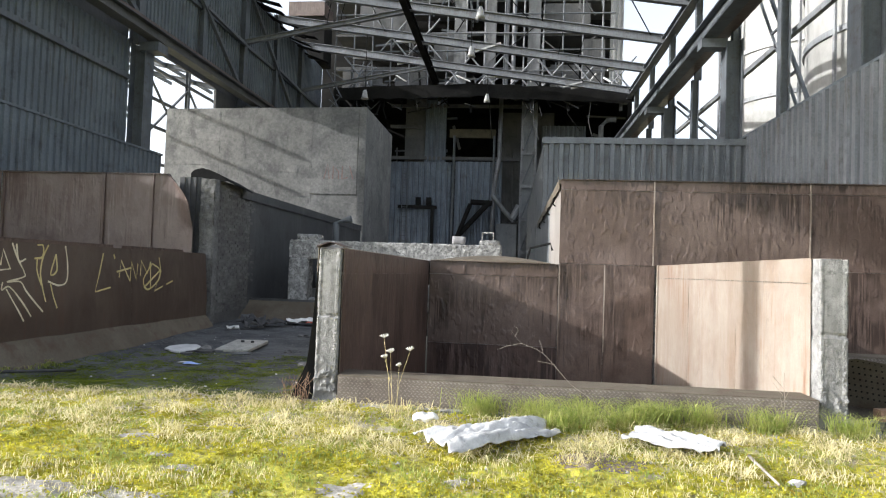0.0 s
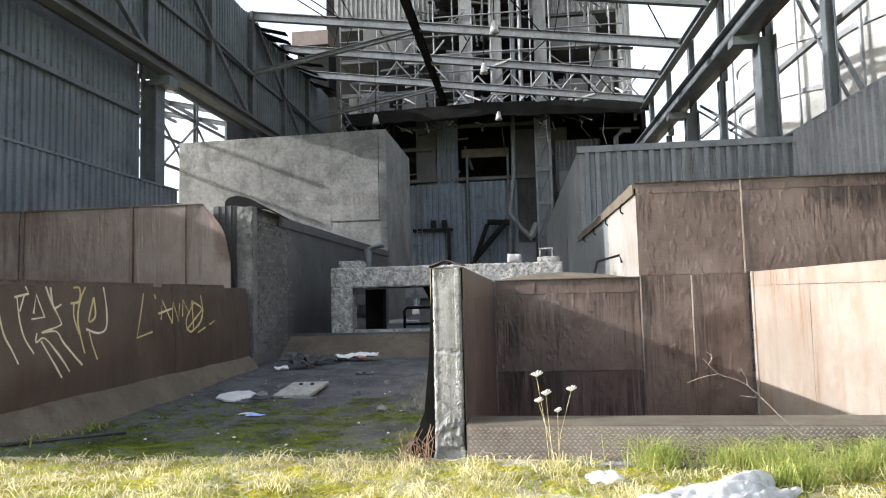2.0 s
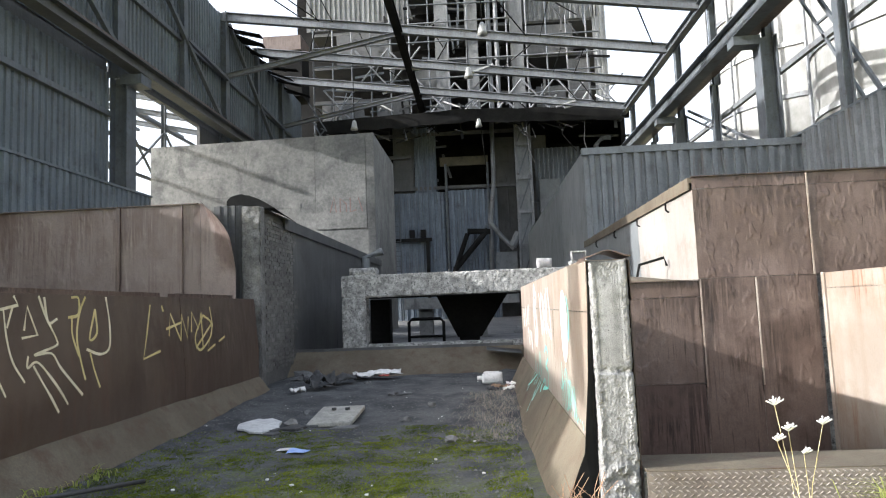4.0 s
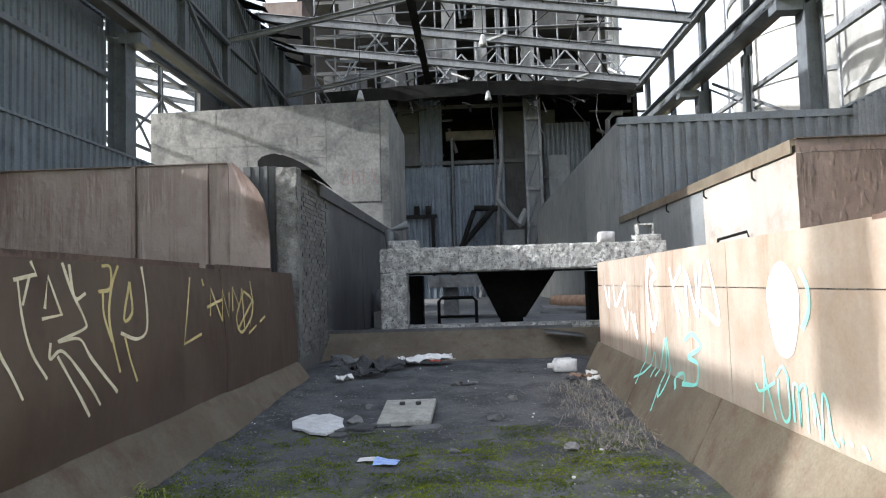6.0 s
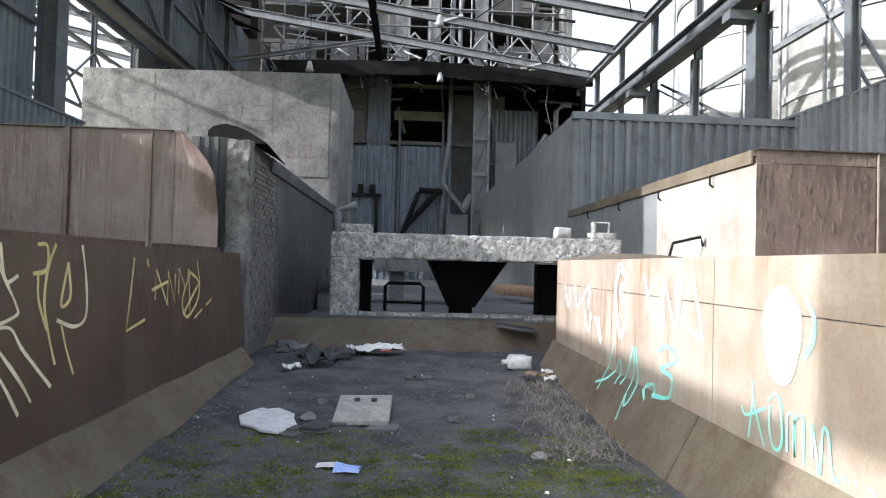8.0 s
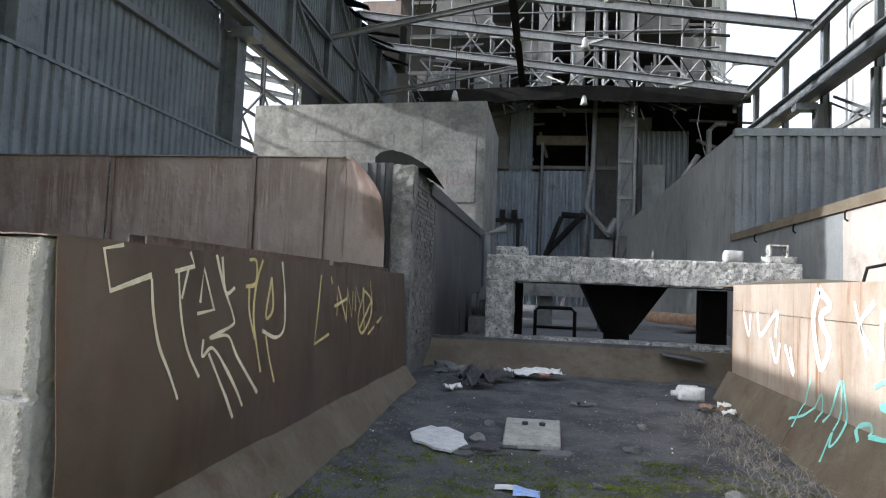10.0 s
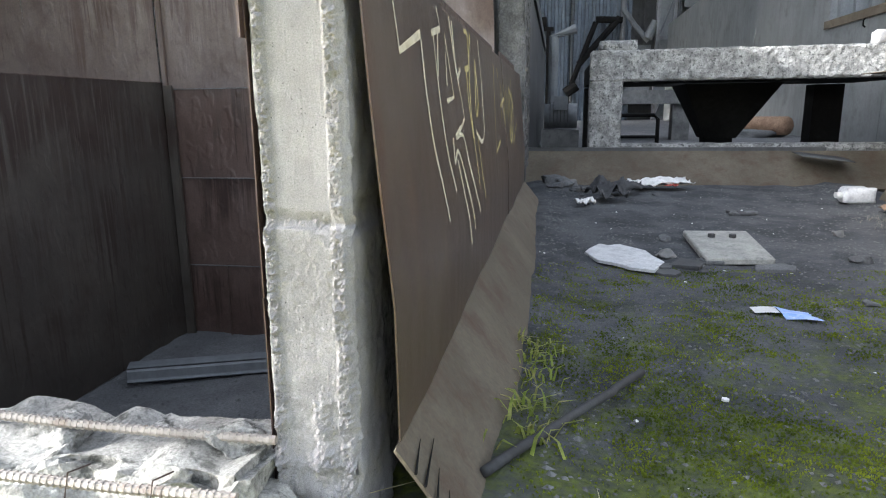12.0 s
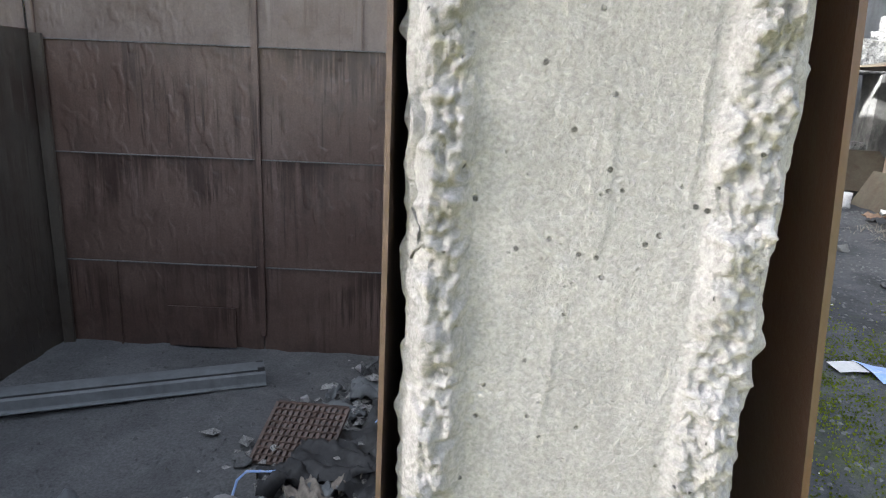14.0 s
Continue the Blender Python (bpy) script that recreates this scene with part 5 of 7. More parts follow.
for k in range(70):
    x, z = random.uniform(-18, 8.5), random.uniform(18.6, 31)
    bm = bmesh.new()
    if k % 3 == 0:
        bar(bm, (x, 63.8, z), (x + random.uniform(1.0, 4.0), 63.8, z + random.uniform(-0.4, 0.4)), 0.16, 0.22)
    elif k % 3 == 1:
        bar(bm, (x, 63.7, z), (x + random.uniform(-0.4, 0.4), 63.7, z + random.uniform(1.5, 4)), 0.2, 0.2)
    else:
        bar(bm, (x, 63.5, z), (x + random.uniform(-2.0, 2.0), 63.4, z + random.uniform(1, 2.5)), 0.1, 0.1)
    part("charred_member", bm, random.choice((BLACK, PLATE_DARK, PLATE_DARK, STEEL)), tower)
# Dark sheets added as backing for the dark gaps behind the scaffold.
for x0, z0, w, h in ((-18, 18.8, 4.2, 3.1), (-12.5, 19.2, 3.2, 2.6), (3.2, 19.0, 2.8, 3.4), (-8.6, 22.4, 2.2, 3.0), (2.4, 25.7, 4.6, 2.9), (-16.4, 25.8, 5.5, 3.0), (6.3, 19, 2.2, 6)):
    part("charred_sheet", boxes((x0, x0 + w, 64.2, 64.28, z0, z0 + h)), PLATE_DARK, tower)
hutt = thing("roof_hopper", (-20.5, 62, 25), "brown rusty hopper on the far roof", "hopper")
part("body", boxes((-22.5, -18.9, 60, 63, 25.9, 27.3)), RUST_MID, hutt)
part("underframe", boxes((-22, -18.9, 60.2, 62.8, 21.5, 25.89)), BLACK, hutt)
random.seed(41)
for k in range(15):
    y, w, x1 = 43.5 + 1.0 * k, random.uniform(0.45, 0.85), -18.7 + random.uniform(0.0, 2.0)
    ob = thing("roof_board", (-18, y, 20.4), "charred roof board left along the eaves", "board", "roof boards")
    bm = bmesh.new()
    extrude_profile(bm, (-19.5, y, 20.95), (x1, y + random.uniform(-0.4, 0.4), 20.6 - random.uniform(0, 0.6)), [(-w / 2, -0.03), (w / 2, -0.03), (w / 2, 0.03), (-w / 2, 0.03)])
    part("plank", bm, BLACK, ob)

# ---- silos outside ----
for i, y in enumerate((41.0, 57.0)):
    s = thing("silo", (25, y, 0), "tall pale cream sheet-metal silo with ring bands", "silo", "silos")
    bm = bmesh.new()
    tube(bm, [(25, y, 0), (25, y, 34)], 7, 64)
    smooth(part("shell", bm, SILO, s))
    for z in (4, 8, 12, 16, 20, 24, 28, 32):
        bm = bmesh.new()
        tube(bm, [(25, y, z), (25, y, z + 0.35)], 7.14, 64)
        part("ring_band", bm, CLAD_PALE if z % 8 else STEEL_LIGHT, s)
    bm = bmesh.new()
    tube(bm, [(25, y, 34), (25, y, 38)], 7.2, 64, 0.6)
    smooth(part("roof_cone", bm, SILO, s))
    for j in range(3):
        a = math.pi * (0.95 + 0.16 * j)
        bm = bmesh.new()
        tube(bm, [(25 + 7.5 * math.cos(a), y + 7.5 * math.sin(a), 0), (25 + 7.5 * math.cos(a), y + 7.5 * math.sin(a), 34)], 0.12, 6)
        part("conduit", bm, STEEL_LIGHT, s)

# ---- neighbouring hall seen through the gap in the west wall ----
nb = thing("neighbour_frame", (-30, 45, 0), "bare grey steel frame of a neighbouring hall", "steel frame")
for y in (36, 42, 48, 54, 60, 66):
    bm = bmesh.new()
    ibeam(bm, (-26, y, 0), (-26, y, 24), 0.28, 0.3, 0.04, (1, 0, 0))
    part("upright", bm, STEEL, nb)
    bm = bmesh.new()
    ibeam(bm, (-26, y, 19), (-44, y, 23), 0.35, 0.5, 0.05)
    part("rafter", bm, STEEL, nb)
    bm = bmesh.new()
    bar(bm, (-26, y, 10), (-26, y + 6, 15), 0.13)
    bar(bm, (-25.9, y + 6, 10), (-25.9, y, 15), 0.13)
    part("cross_brace", bm, STEEL, nb)
for z in (8.6, 11.2, 13.2, 15.4, 17.8, 21.5):
    bm = bmesh.new()
    bar(bm, (-26.1, 30, z), (-26.1, 70, z), 0.17, 0.2)
    part("purlin", bm, STEEL, nb)
for x, z in ((-30, 19.9), (-35, 21.0), (-40, 22.1)):
    bm = bmesh.new()
    bar(bm, (x, 30, z), (x, 70, z), 0.25, 0.3)
    part("purlin", bm, STEEL, nb)

# ---- small plant behind the platform ----
tr = thing("steel_trestle", (-4.6, 24, 0.25), "black tubular barrier frame standing on the hall floor", "barrier")
bm = bmesh.new()
tube(bm, [(-5.3, 23, 0.25), (-5.3, 23, 0.95), (-5.2, 23, 1.05), (-4.3, 23, 1.05), (-4.2, 23, 0.95), (-4.2, 23, 0.25)], 0.05, 8)
part("hoop", bm, BLACK, tr)
bm = bmesh.new()
tube(bm, [(-5.3, 23, 0.5), (-4.2, 23, 0.5)], 0.04, 8)
part("cross_bar", bm, BLACK, tr)
ped = thing("concrete_table", (-3.9, 27, 0.25), "dusty grey concrete table on stub legs", "table")
part("tabletop", boxes((-5.8, -2.6, 26, 28, 1.35, 1.75)), CONC_GREY, ped)
for x in (-5.3, -3.3):
    part("leg", boxes((x, x + 0.5, 26.3, 26.9, 0.25, 1.349)), CONC_GREY, ped)
bm = bmesh.new()
tube(bm, [(-0.95, 30.5, 0.62), (0.35, 27.6, 0.62)], 0.28, 14, 0.3)
tagged(smooth(link("rusty_pipe", bm, PIPE_RUST)), "orange-brown rusty pipe lying on rubble", "pipe")
tagged(smooth(link("rubble_heap", rock((-0.3, 29.3, 0.25), 1.7, 5.0, 0.22, 3), DUST)), "low heap of grey dust and rubble", "rubble")

# ---- pipes, ladders and wreckage on the plant front ----
random.seed(23)
wk = thing("pipe_rack", (-4, 61, 0.25), "tangle of sooty pipes and brackets inside the plant", "pipe rack")
for i in range(26):
    x, z = random.uniform(-12, 8), random.uniform(6, 17)
    bm = bmesh.new()
    if i % 3 == 0:
        tube(bm, [(x, 60.9, z), (x + random.uniform(2, 6), 60.9, z + random.uniform(-0.3, 0.3))], random.uniform(0.06, 0.16), 6)
    elif i % 3 == 1:
        tube(bm, [(x, 60.8, z), (x + random.uniform(-0.2, 0.2), 60.8, max(0.3, z - random.uniform(3, 8)))], random.uniform(0.05, 0.14), 6)
    else:
        bar(bm, (x, 61.2, z), (x + random.uniform(-3, 3), 61.2, z + random.uniform(-2.5, 2.5)), 0.2, 0.25)
    part("pipe", bm, random.choice((STEEL, PLATE_DARK, STEEL_LIGHT)), wk)
ld = thing("steel_ladder", (-10.2, 59.4, 0.25), "thin steel ladder fixed to the plant front", "ladder")
for x in (-10.5, -10.0):
    bm = bmesh.new()
    bar(bm, (x, 59.4, 0.25), (x, 59.4, 11.5), 0.08)
    part("stile", bm, STEEL, ld)
for k in range(24):
    bm = bmesh.new()
    bar(bm, (-10.5, 59.4, 0.6 + 0.45 * k), (-10.0, 59.4, 0.6 + 0.45 * k), 0.05)
    part("rung", bm, STEEL, ld)
for i in range(16):
    x = random.uniform(-15.5, 9)
    ob = thing("roof_debris", (x, 56.3, 18.3), "loose pale batten fallen across the deck edge", "batten", "fallen battens")
    bm = bmesh.new()
    bar(bm, (x, 56.4, 18.35), (x + random.uniform(-1.8, 1.8), 56.9, 18.5 + random.uniform(0, 1.0)), 0.1, 0.12)
    part("batten", bm, random.choice((STEEL_LIGHT, CAGE, STEEL)), ob)
for i in range(10):
    x = random.uniform(-17.5, -13)
    y = random.uniform(52, 60)
    ob = thing("roof_debris", (x, y, 18), "twisted steel strip hanging at the torn roof edge", "strip", "twisted strips")
    bm = bmesh.new()
    z = random.uniform(15.5, 18.5)
    tube(bm, [(x, y, z), (x + random.uniform(-1, 1), y + 0.5, z + random.uniform(-1, 1)), (x + random.uniform(-2, 2), y + 1, z + random.uniform(0.5, 3))], 0.06, 5)
    part("strip", bm, STEEL, ob)

# ---- pump set behind the platform ----
pm = thing("pump_motor", (-6.7, 23, 0.25), "dusty grey electric motor on a concrete plinth", "motor")
part("plinth", boxes((-7.15, -6.2, 22.5, 23.6, 0.25, 0.7)), CONC_GREY, pm)
bm = bmesh.new()
tube(bm, [(-7.1, 23, 1.05), (-6.95, 23, 1.05), (-6.4, 23, 1.05), (-6.25, 23, 1.05)], 0.32, 16)
motor = smooth(part("housing", bm, PLATE, pm))
part("terminal_box", boxes((-6.85, -6.5, 22.6, 22.95, 1.2, 1.55)), PLATE, pm)
for k in range(6):
    part("cooling_fin", boxes((-6.95 + 0.09 * k, -6.93 + 0.09 * k, 22.62, 23.38, 0.9, 1.42)), PLATE_DARK, motor)
bm = bmesh.new()
tube(bm, [(-6.9, 24.5, 0.3), (-6.9, 24.5, 3.2), (-6.3, 24.5, 3.4)], 0.14, 10)
part("riser", bm, PLATE, pm)
# ---- sprayed writing ----
def catmull(pts, n=6):
    pts = [Vector(p) for p in pts]
    if len(pts) < 3:
        return pts
    ext = [pts[0] * 2 - pts[1]] + pts + [pts[-1] * 2 - pts[-2]]
    out = []
    for i in range(1, len(ext) - 2):
        p0, p1, p2, p3 = ext[i - 1:i + 3]
        for k in range(n):
            t = k / n
            out.append(0.5 * ((2 * p1) + (p2 - p0) * t + (2 * p0 - 5 * p1 + 4 * p2 - p3) * t * t + (3 * p1 - p0 - 3 * p2 + p3) * t ** 3))
    return out + [pts[-1]]


def spray(name, parent, strokes, place, width, material, label, sharp=False):
    """Sprayed lines on a wall: strokes in (along, up), place() lifts them onto the plate."""
    bm = bmesh.new()
    for s in strokes:
        line = [Vector((a, b)) for a, b in s] if sharp else catmull([(a, b) for a, b in s])
        prev = None
        for i, p in enumerate(line):
            d = (line[min(i + 1, len(line) - 1)] - line[max(i - 1, 0)])
            d = d.normalized() if d.length > 1e-6 else Vector((1, 0))
            w = width * (0.5 + 0.22 * noise.noise(Vector((p.x * 5, p.y * 5, width * 100))))
            n = Vector((-d.y, d.x)) * w
            cur = [bm.verts.new(place(*(p + n))), bm.verts.new(place(*(p - n)))]
            if prev:
                bm.faces.new((prev[0], prev[1], cur[1], cur[0]))
            prev = cur
    return part(name, bm, material, parent, label)


def on_west(y, z):
    lean = 0.085 * min(1, max(0, 1.7 - z))
    return ((-7.2825 if y < 11.6 else -7.2775) + lean + 0.012 * noise.noise(Vector((y * 0.9, z, 3))), y, z)


def on_middle(y, z):
    return (-2.2215, y, z) if z > 0.43 else (-2.233 - 0.3 * (0.43 - z) / 0.58, y, z + 0.004)


spray("lettering", wall_a, [[(7.66, 1.69), (7.5, 1.66), (7.55, 1.44), (7.91, 1.53)], [(8.33, 1.69), (8.38, 1.6), (8.15, 1.56)], [(8.44, 1.36), (8.5, 1.59), (8.62, 1.31), (8.4, 1.29)]], on_west, 0.03, PAINT_CREAM, "cream sprayed letters", True)
spray("lettering", wall_a, [[(7.91, 1.51), (7.92, 1.33), (7.97, 1.12), (8.06, 0.96), (8.15, 0.78)], [(8.19, 1.56), (8.21, 1.29), (8.27, 1.07), (8.4, 0.88)], [(8.31, 1.59), (8.22, 1.39)]], on_west, 0.022, PAINT_CREAM, "cream sprayed letters")
spray("lettering", wall_a, [[(8.67, 1.69), (8.76, 1.48), (8.89, 1.26), (8.87, 1.19), (8.55, 1.12), (8.8, 1.12), (8.92, 0.97), (9.12, 0.77), (9.25, 0.65)], [(8.47, 1.12), (8.45, 1.01), (8.59, 1.05), (8.79, 0.86), (9.01, 0.59)], [(8.53, 1.02), (8.69, 0.78), (8.87, 0.53)], [(8.93, 1.46), (8.79, 1.43), (8.75, 1.68)]], on_west, 0.026, PAINT_CREAM, "cream sprayed letters")
spray("lettering", wall_a, [[(9.17, 1.68), (9.29, 1.67), (9.27, 1.5), (9.1, 1.47)], [(9.41, 1.69), (9.29, 1.51), (9.22, 1.26), (9.25, 1.03), (9.31, 0.8)], [(9.16, 1.46), (9.15, 1.28), (9.23, 1.06)], [(9.43, 1.08), (9.48, 0.89), (9.56, 0.69)], [(9.57, 1.55), (9.44, 1.23), (9.58, 1.29), (9.57, 1.55)]], on_west, 0.028, PAINT_GOLD, "yellowish sprayed letters")
spray("lettering", wall_a, [[(9.79, 1.69), (9.83, 1.4), (9.8, 1.12), (9.62, 1.05), (9.37, 1.12)]], on_west, 0.03, PAINT_CREAM, "cream sprayed letter")
spray("lettering", wall_a, [[(10.77, 1.6), (10.64, 1.24), (10.51, 0.92), (10.95, 0.99)], [(11.07, 1.59), (11.1, 1.51)], [(11.21, 1.17), (11.29, 1.48), (11.55, 1.09)], [(11.14, 1.27), (11.6, 1.35)], [(11.55, 1.11), (11.61, 1.46), (11.75, 1.12), (11.82, 1.43)], [(11.89, 1.2), (11.94, 1.49), (12.13, 1.24), (12.26, 1.48), (12.23, 0.95)], [(12.0, 0.96), (12.63, 1.32)], [(12.58, 1.57), (12.63, 1.28), (12.37, 0.89), (13.08, 1.08)]], on_west, 0.036, PAINT_GOLD, "yellowish sprayed word", True)
spray("lettering", wall_a, [[(12.32, 1.44), (12.58, 1.32), (12.53, 1.11), (12.13, 0.92), (12.0, 1.12), (12.32, 1.44)]], on_west, 0.036, PAINT_GOLD, "yellowish sprayed loop")
spray("lettering", wall_b, [[(8.81, 0.87), (8.78, 0.71), (8.65, 0.45)], [(8.95, 0.66), (8.88, 0.61), (8.64, 0.71)], [(8.8, 0.73), (8.85, 0.46)], [(8.59, 0.74), (8.59, 0.58), (8.53, 0.47), (8.45, 0.53), (8.46, 0.77)], [(8.62, 0.76), (8.52, 0.83), (8.44, 0.75)], [(8.39, 0.49), (8.39, 0.72), (8.32, 0.71), (8.31, 0.48), (8.32, 0.69), (8.23, 0.74), (8.22, 0.46)], [(8.14, 0.53), (8.14, 0.72), (8.08, 0.48), (8.06, 0.49), (8.04, 0.72), (7.99, 0.69), (7.96, 0.5), (7.89, 0.46)], [(7.87, 0.51), (7.84, 0.49)], [(7.78, 0.51), (7.75, 0.5)], [(7.67, 0.51), (7.64, 0.51), (7.61, 0.46)]], on_middle, 0.022, PAINT_TEAL, "pale teal sprayed word")
spray("lettering", wall_b, [[(8.23, 1.48), (8.14, 1.36), (8.14, 1.22), (8.23, 1.1)], [(10.53, 0.83), (10.29, 0.91), (10.08, 0.81), (10.43, 0.68), (10.18, 0.64), (10.24, 0.45), (10.56, 0.4)], [(10.56, 0.4), (10.6, 0.5), (10.81, 0.43), (10.68, 0.33)]], on_middle, 0.04, PAINT_TEAL, "pale teal sprayed figure")
spray("lettering", wall_b, [[(11.86, 0.72), (12.0, 0.45), (11.99, 0.18)], [(12.16, 0.24), (11.85, 0.35), (11.59, 0.6), (11.57, 0.32)], [(11.43, 0.35), (11.16, 0.79), (11.16, 0.32)], [(11.11, 0.81), (11.0, 0.35), (11.06, 0.19), (11.16, 0.3), (11.08, 0.04)]], on_middle, 0.035, PAINT_TEAL, "pale teal scribble")
spray("lettering", wall_b, [[(10.9, 1.55), (10.65, 1.04)], [(10.53, 1.55), (10.78, 1.34), (10.52, 1.1)], [(10.39, 1.07), (10.39, 1.49), (10.11, 1.09), (10.12, 1.53)], [(9.95, 1.59), (10.05, 1.22), (9.82, 1.12), (9.59, 1.08), (9.79, 1.59)]], on_middle, 0.05, PAINT_WHITE, "white sprayed letters")
spray("lettering", wall_b, [[(11.67, 1.66), (11.81, 1.34), (11.63, 0.87), (11.42, 1.12), (11.63, 1.38), (11.41, 1.5), (11.67, 1.66)]], on_middle, 0.09, PAINT_WHITE, "white sprayed loop")
spray("lettering", wall_b, [[(14.25, 1.35), (13.99, 1.04), (13.92, 1.33)], [(13.63, 1.36), (13.49, 1.07), (12.91, 1.38), (12.95, 1.08)], [(13.12, 1.05), (12.91, 0.78), (12.78, 1.02)], [(12.62, 1.01), (12.35, 0.71), (12.46, 1.0)]], on_middle, 0.06, PAINT_WHITE, "white sprayed scrawl")
bm = bmesh.new()
ring = [bm.verts.new(on_middle(8.47 + 0.235 * math.cos(a) * (0.92 + 0.08 * math.sin(3 * a)), 1.215 + 0.32 * math.sin(a))) for a in [2 * math.pi * i / 36 for i in range(36)]]
bm.faces.new(ring)
part("painted_disc", bm, PAINT_WHITE, wall_b, "white sprayed oval")

# ---- broken sill of the left pit, with its reinforcement ----
sl = structure("sill_left", rough_block(-12.7, -7.6, 6.95, 7.32, -0.4, 0.245, 0.03, 0.06, 0.06, 22.0, 7.0), RUBBLE, "broken concrete sill with bare reinforcing bars", "sill")
random.seed(8)
for i in range(34):
    x = -12.5 + i * 0.145 + random.uniform(-0.05, 0.05)
    bm = rock((x, 6.98 + random.uniform(-0.03, 0.22), random.choice((0.02, 0.1, 0.17, 0.2))), random.uniform(0.06, 0.12), i * 1.7, 0.75, 3)
    part("broken_lump", bm, RUBBLE, sl)
for i, (x, y, z, r) in enumerate(((-7.72, 7.14, 0.27, 0.1), (-8.35, 7.12, 0.23, 0.13), (-8.8, 7.15, 0.22, 0.12), (-9.5, 7.12, 0.24, 0.14), (-8.1, 7.2, 0.2, 0.1))):
    (part("broken_lump", rock((x, y, z), r, 60 + i * 3.1, 0.55, 4), RUBBLE, sl))
for i in range(22):
    x = -10.6 + i * 0.14 + random.uniform(-0.04, 0.04)
    (part("broken_lump", rock((x, 6.99 + random.uniform(-0.03, 0.03), 0.02 + 0.10 * (i % 2) + random.uniform(-0.03, 0.03)), random.uniform(0.10, 0.15), 90 + i * 2.3, 0.75, 3), RUBBLE, sl))
for z, yy in ((0.30, 6.83), (0.33, 7.08)):
    bm = bmesh.new()
    pts = [(-12.6 + 0.18 * i, yy + 0.02 * noise.noise(Vector((i * 0.4, z, 0))), z + 0.012 * noise.noise(Vector((i * 0.3, 1, z))) - 0.04 * max(0, i - 20) / 8) for i in range(29)]
    tube(bm, pts, 0.014, 8)
    part("reinforcing_bar", bm, STEEL_BAR, sl, "bare ribbed reinforcing bar")
    bm = bmesh.new()
    for i in range(0, 240):
        k = min(27.99, i / 240 * 28)
        a, b = Vector(pts[int(k)]), Vector(pts[int(k) + 1])
        p = a.lerp(b, k - int(k))
        d = (b - a).normalized() * 0.004
        tube(bm, [p - d, p + d], 0.0165, 6)
    part("bar_ribs", bm, STEEL_BAR, sl)["kind"] = "stuff"
for x in (-8.62, -8.38, -8.05, -7.8):
    bm = bmesh.new()
    tube(bm, [(x, 6.79, 0.1), (x + 0.02, 6.785, 0.24), (x + 0.03, 6.80, 0.318), (x + 0.05, 6.86, 0.31)], 0.003, 5)
    part("tie_wire", bm, RUST_DARK, sl)


# ---- pieces of rubbish on the bay floor ----
def slab_on(name, pts, z, t, material, label, category, bumps=0.0):
    bm = bmesh.new()
    cx, cy = sum(p[0] for p in pts) / len(pts), sum(p[1] for p in pts) / len(pts)
    lo = [bm.verts.new((x, y, z)) for x, y in pts]
    mid = [bm.verts.new((x, y, z + t * 0.8)) for x, y in pts]
    hi = [bm.verts.new((cx + (x - cx) * 0.97, cy + (y - cy) * 0.97, z + t)) for x, y in pts]
    n = len(pts)
    for a, b in ((lo, mid), (mid, hi)):
        for i in range(n):
            j = (i + 1) % n
            bm.faces.new((a[i], a[j], b[j], b[i]))
    bm.faces.new(hi)
    bm.faces.new(lo[::-1])
    bmesh.ops.recalc_face_normals(bm, faces=bm.faces)
    return tagged(link(name, bm, material), label, category)


slab_on("broken_board", [(-6.46, 11.68), (-6.41, 11.86), (-6.3, 12.1), (-6.22, 12.02), (-6.1, 12.09), (-5.87, 11.8), (-5.84, 11.58), (-5.77, 11.35), (-5.9, 11.02), (-6.1, 11.1), (-6.2, 11.24), (-6.36, 11.35)], bay_z(-6.1, 11.6) + 0.012, 0.03, PALE_STONE, "broken pale grey board lying on the dusty floor", "board")
sp = thing("square_slab", (-5.1, 11.9, bay_z(-5.1, 11.9)), "dusty square cover slab tilted on the floor", "slab")
z0 = bay_z(-5.1, 11.9)
bm = bmesh.new()
v = [bm.verts.new((x, y, z)) for z in (0, 1) for x, y in ((-5.41, 11.4), (-4.8, 11.46), (-4.79, 12.44), (-5.43, 12.4))]
for k in range(8):
    v[k].co.z = z0 + (0.02 if k < 4 else 0.085) + (0.05 if v[k].co.y > 12 else -0.02)
for f in ((3, 2, 1, 0), (4, 5, 6, 7), (0, 1, 5, 4), (1, 2, 6, 5), (2, 3, 7, 6), (3, 0, 4, 7)):
    bm.faces.new([v[i] for i in f])
bmesh.ops.bevel(bm, geom=list(bm.edges), offset=0.012, segments=1, affect='EDGES')
slab_body = part("slab_body", bm, TILE, sp)
for x in (-5.2, -5.0):
    bm = bmesh.new()
    tube(bm, [(x, 12.15, z0 + 0.1), (x, 12.15, z0 + 0.15)], 0.035, 8)
    part("lifting_stud", bm, RUBBER, slab_body)
slab_on("flat_scrap", [(-5.05, 11.18), (-4.72, 11.2), (-4.66, 11.36), (-4.8, 11.42), (-5.0, 11.36)], bay_z(-4.9, 11.3), 0.03, DUST, "flat grey scrap beside the slab", "scrap")
slab_on("flat_scrap", [(-5.75, 11.25), (-5.5, 11.2), (-5.4, 11.4), (-5.6, 11.55)], bay_z(-5.6, 11.4), 0.03, RUBBER, "dark flat scrap beside the slab", "scrap")


random.seed(83)
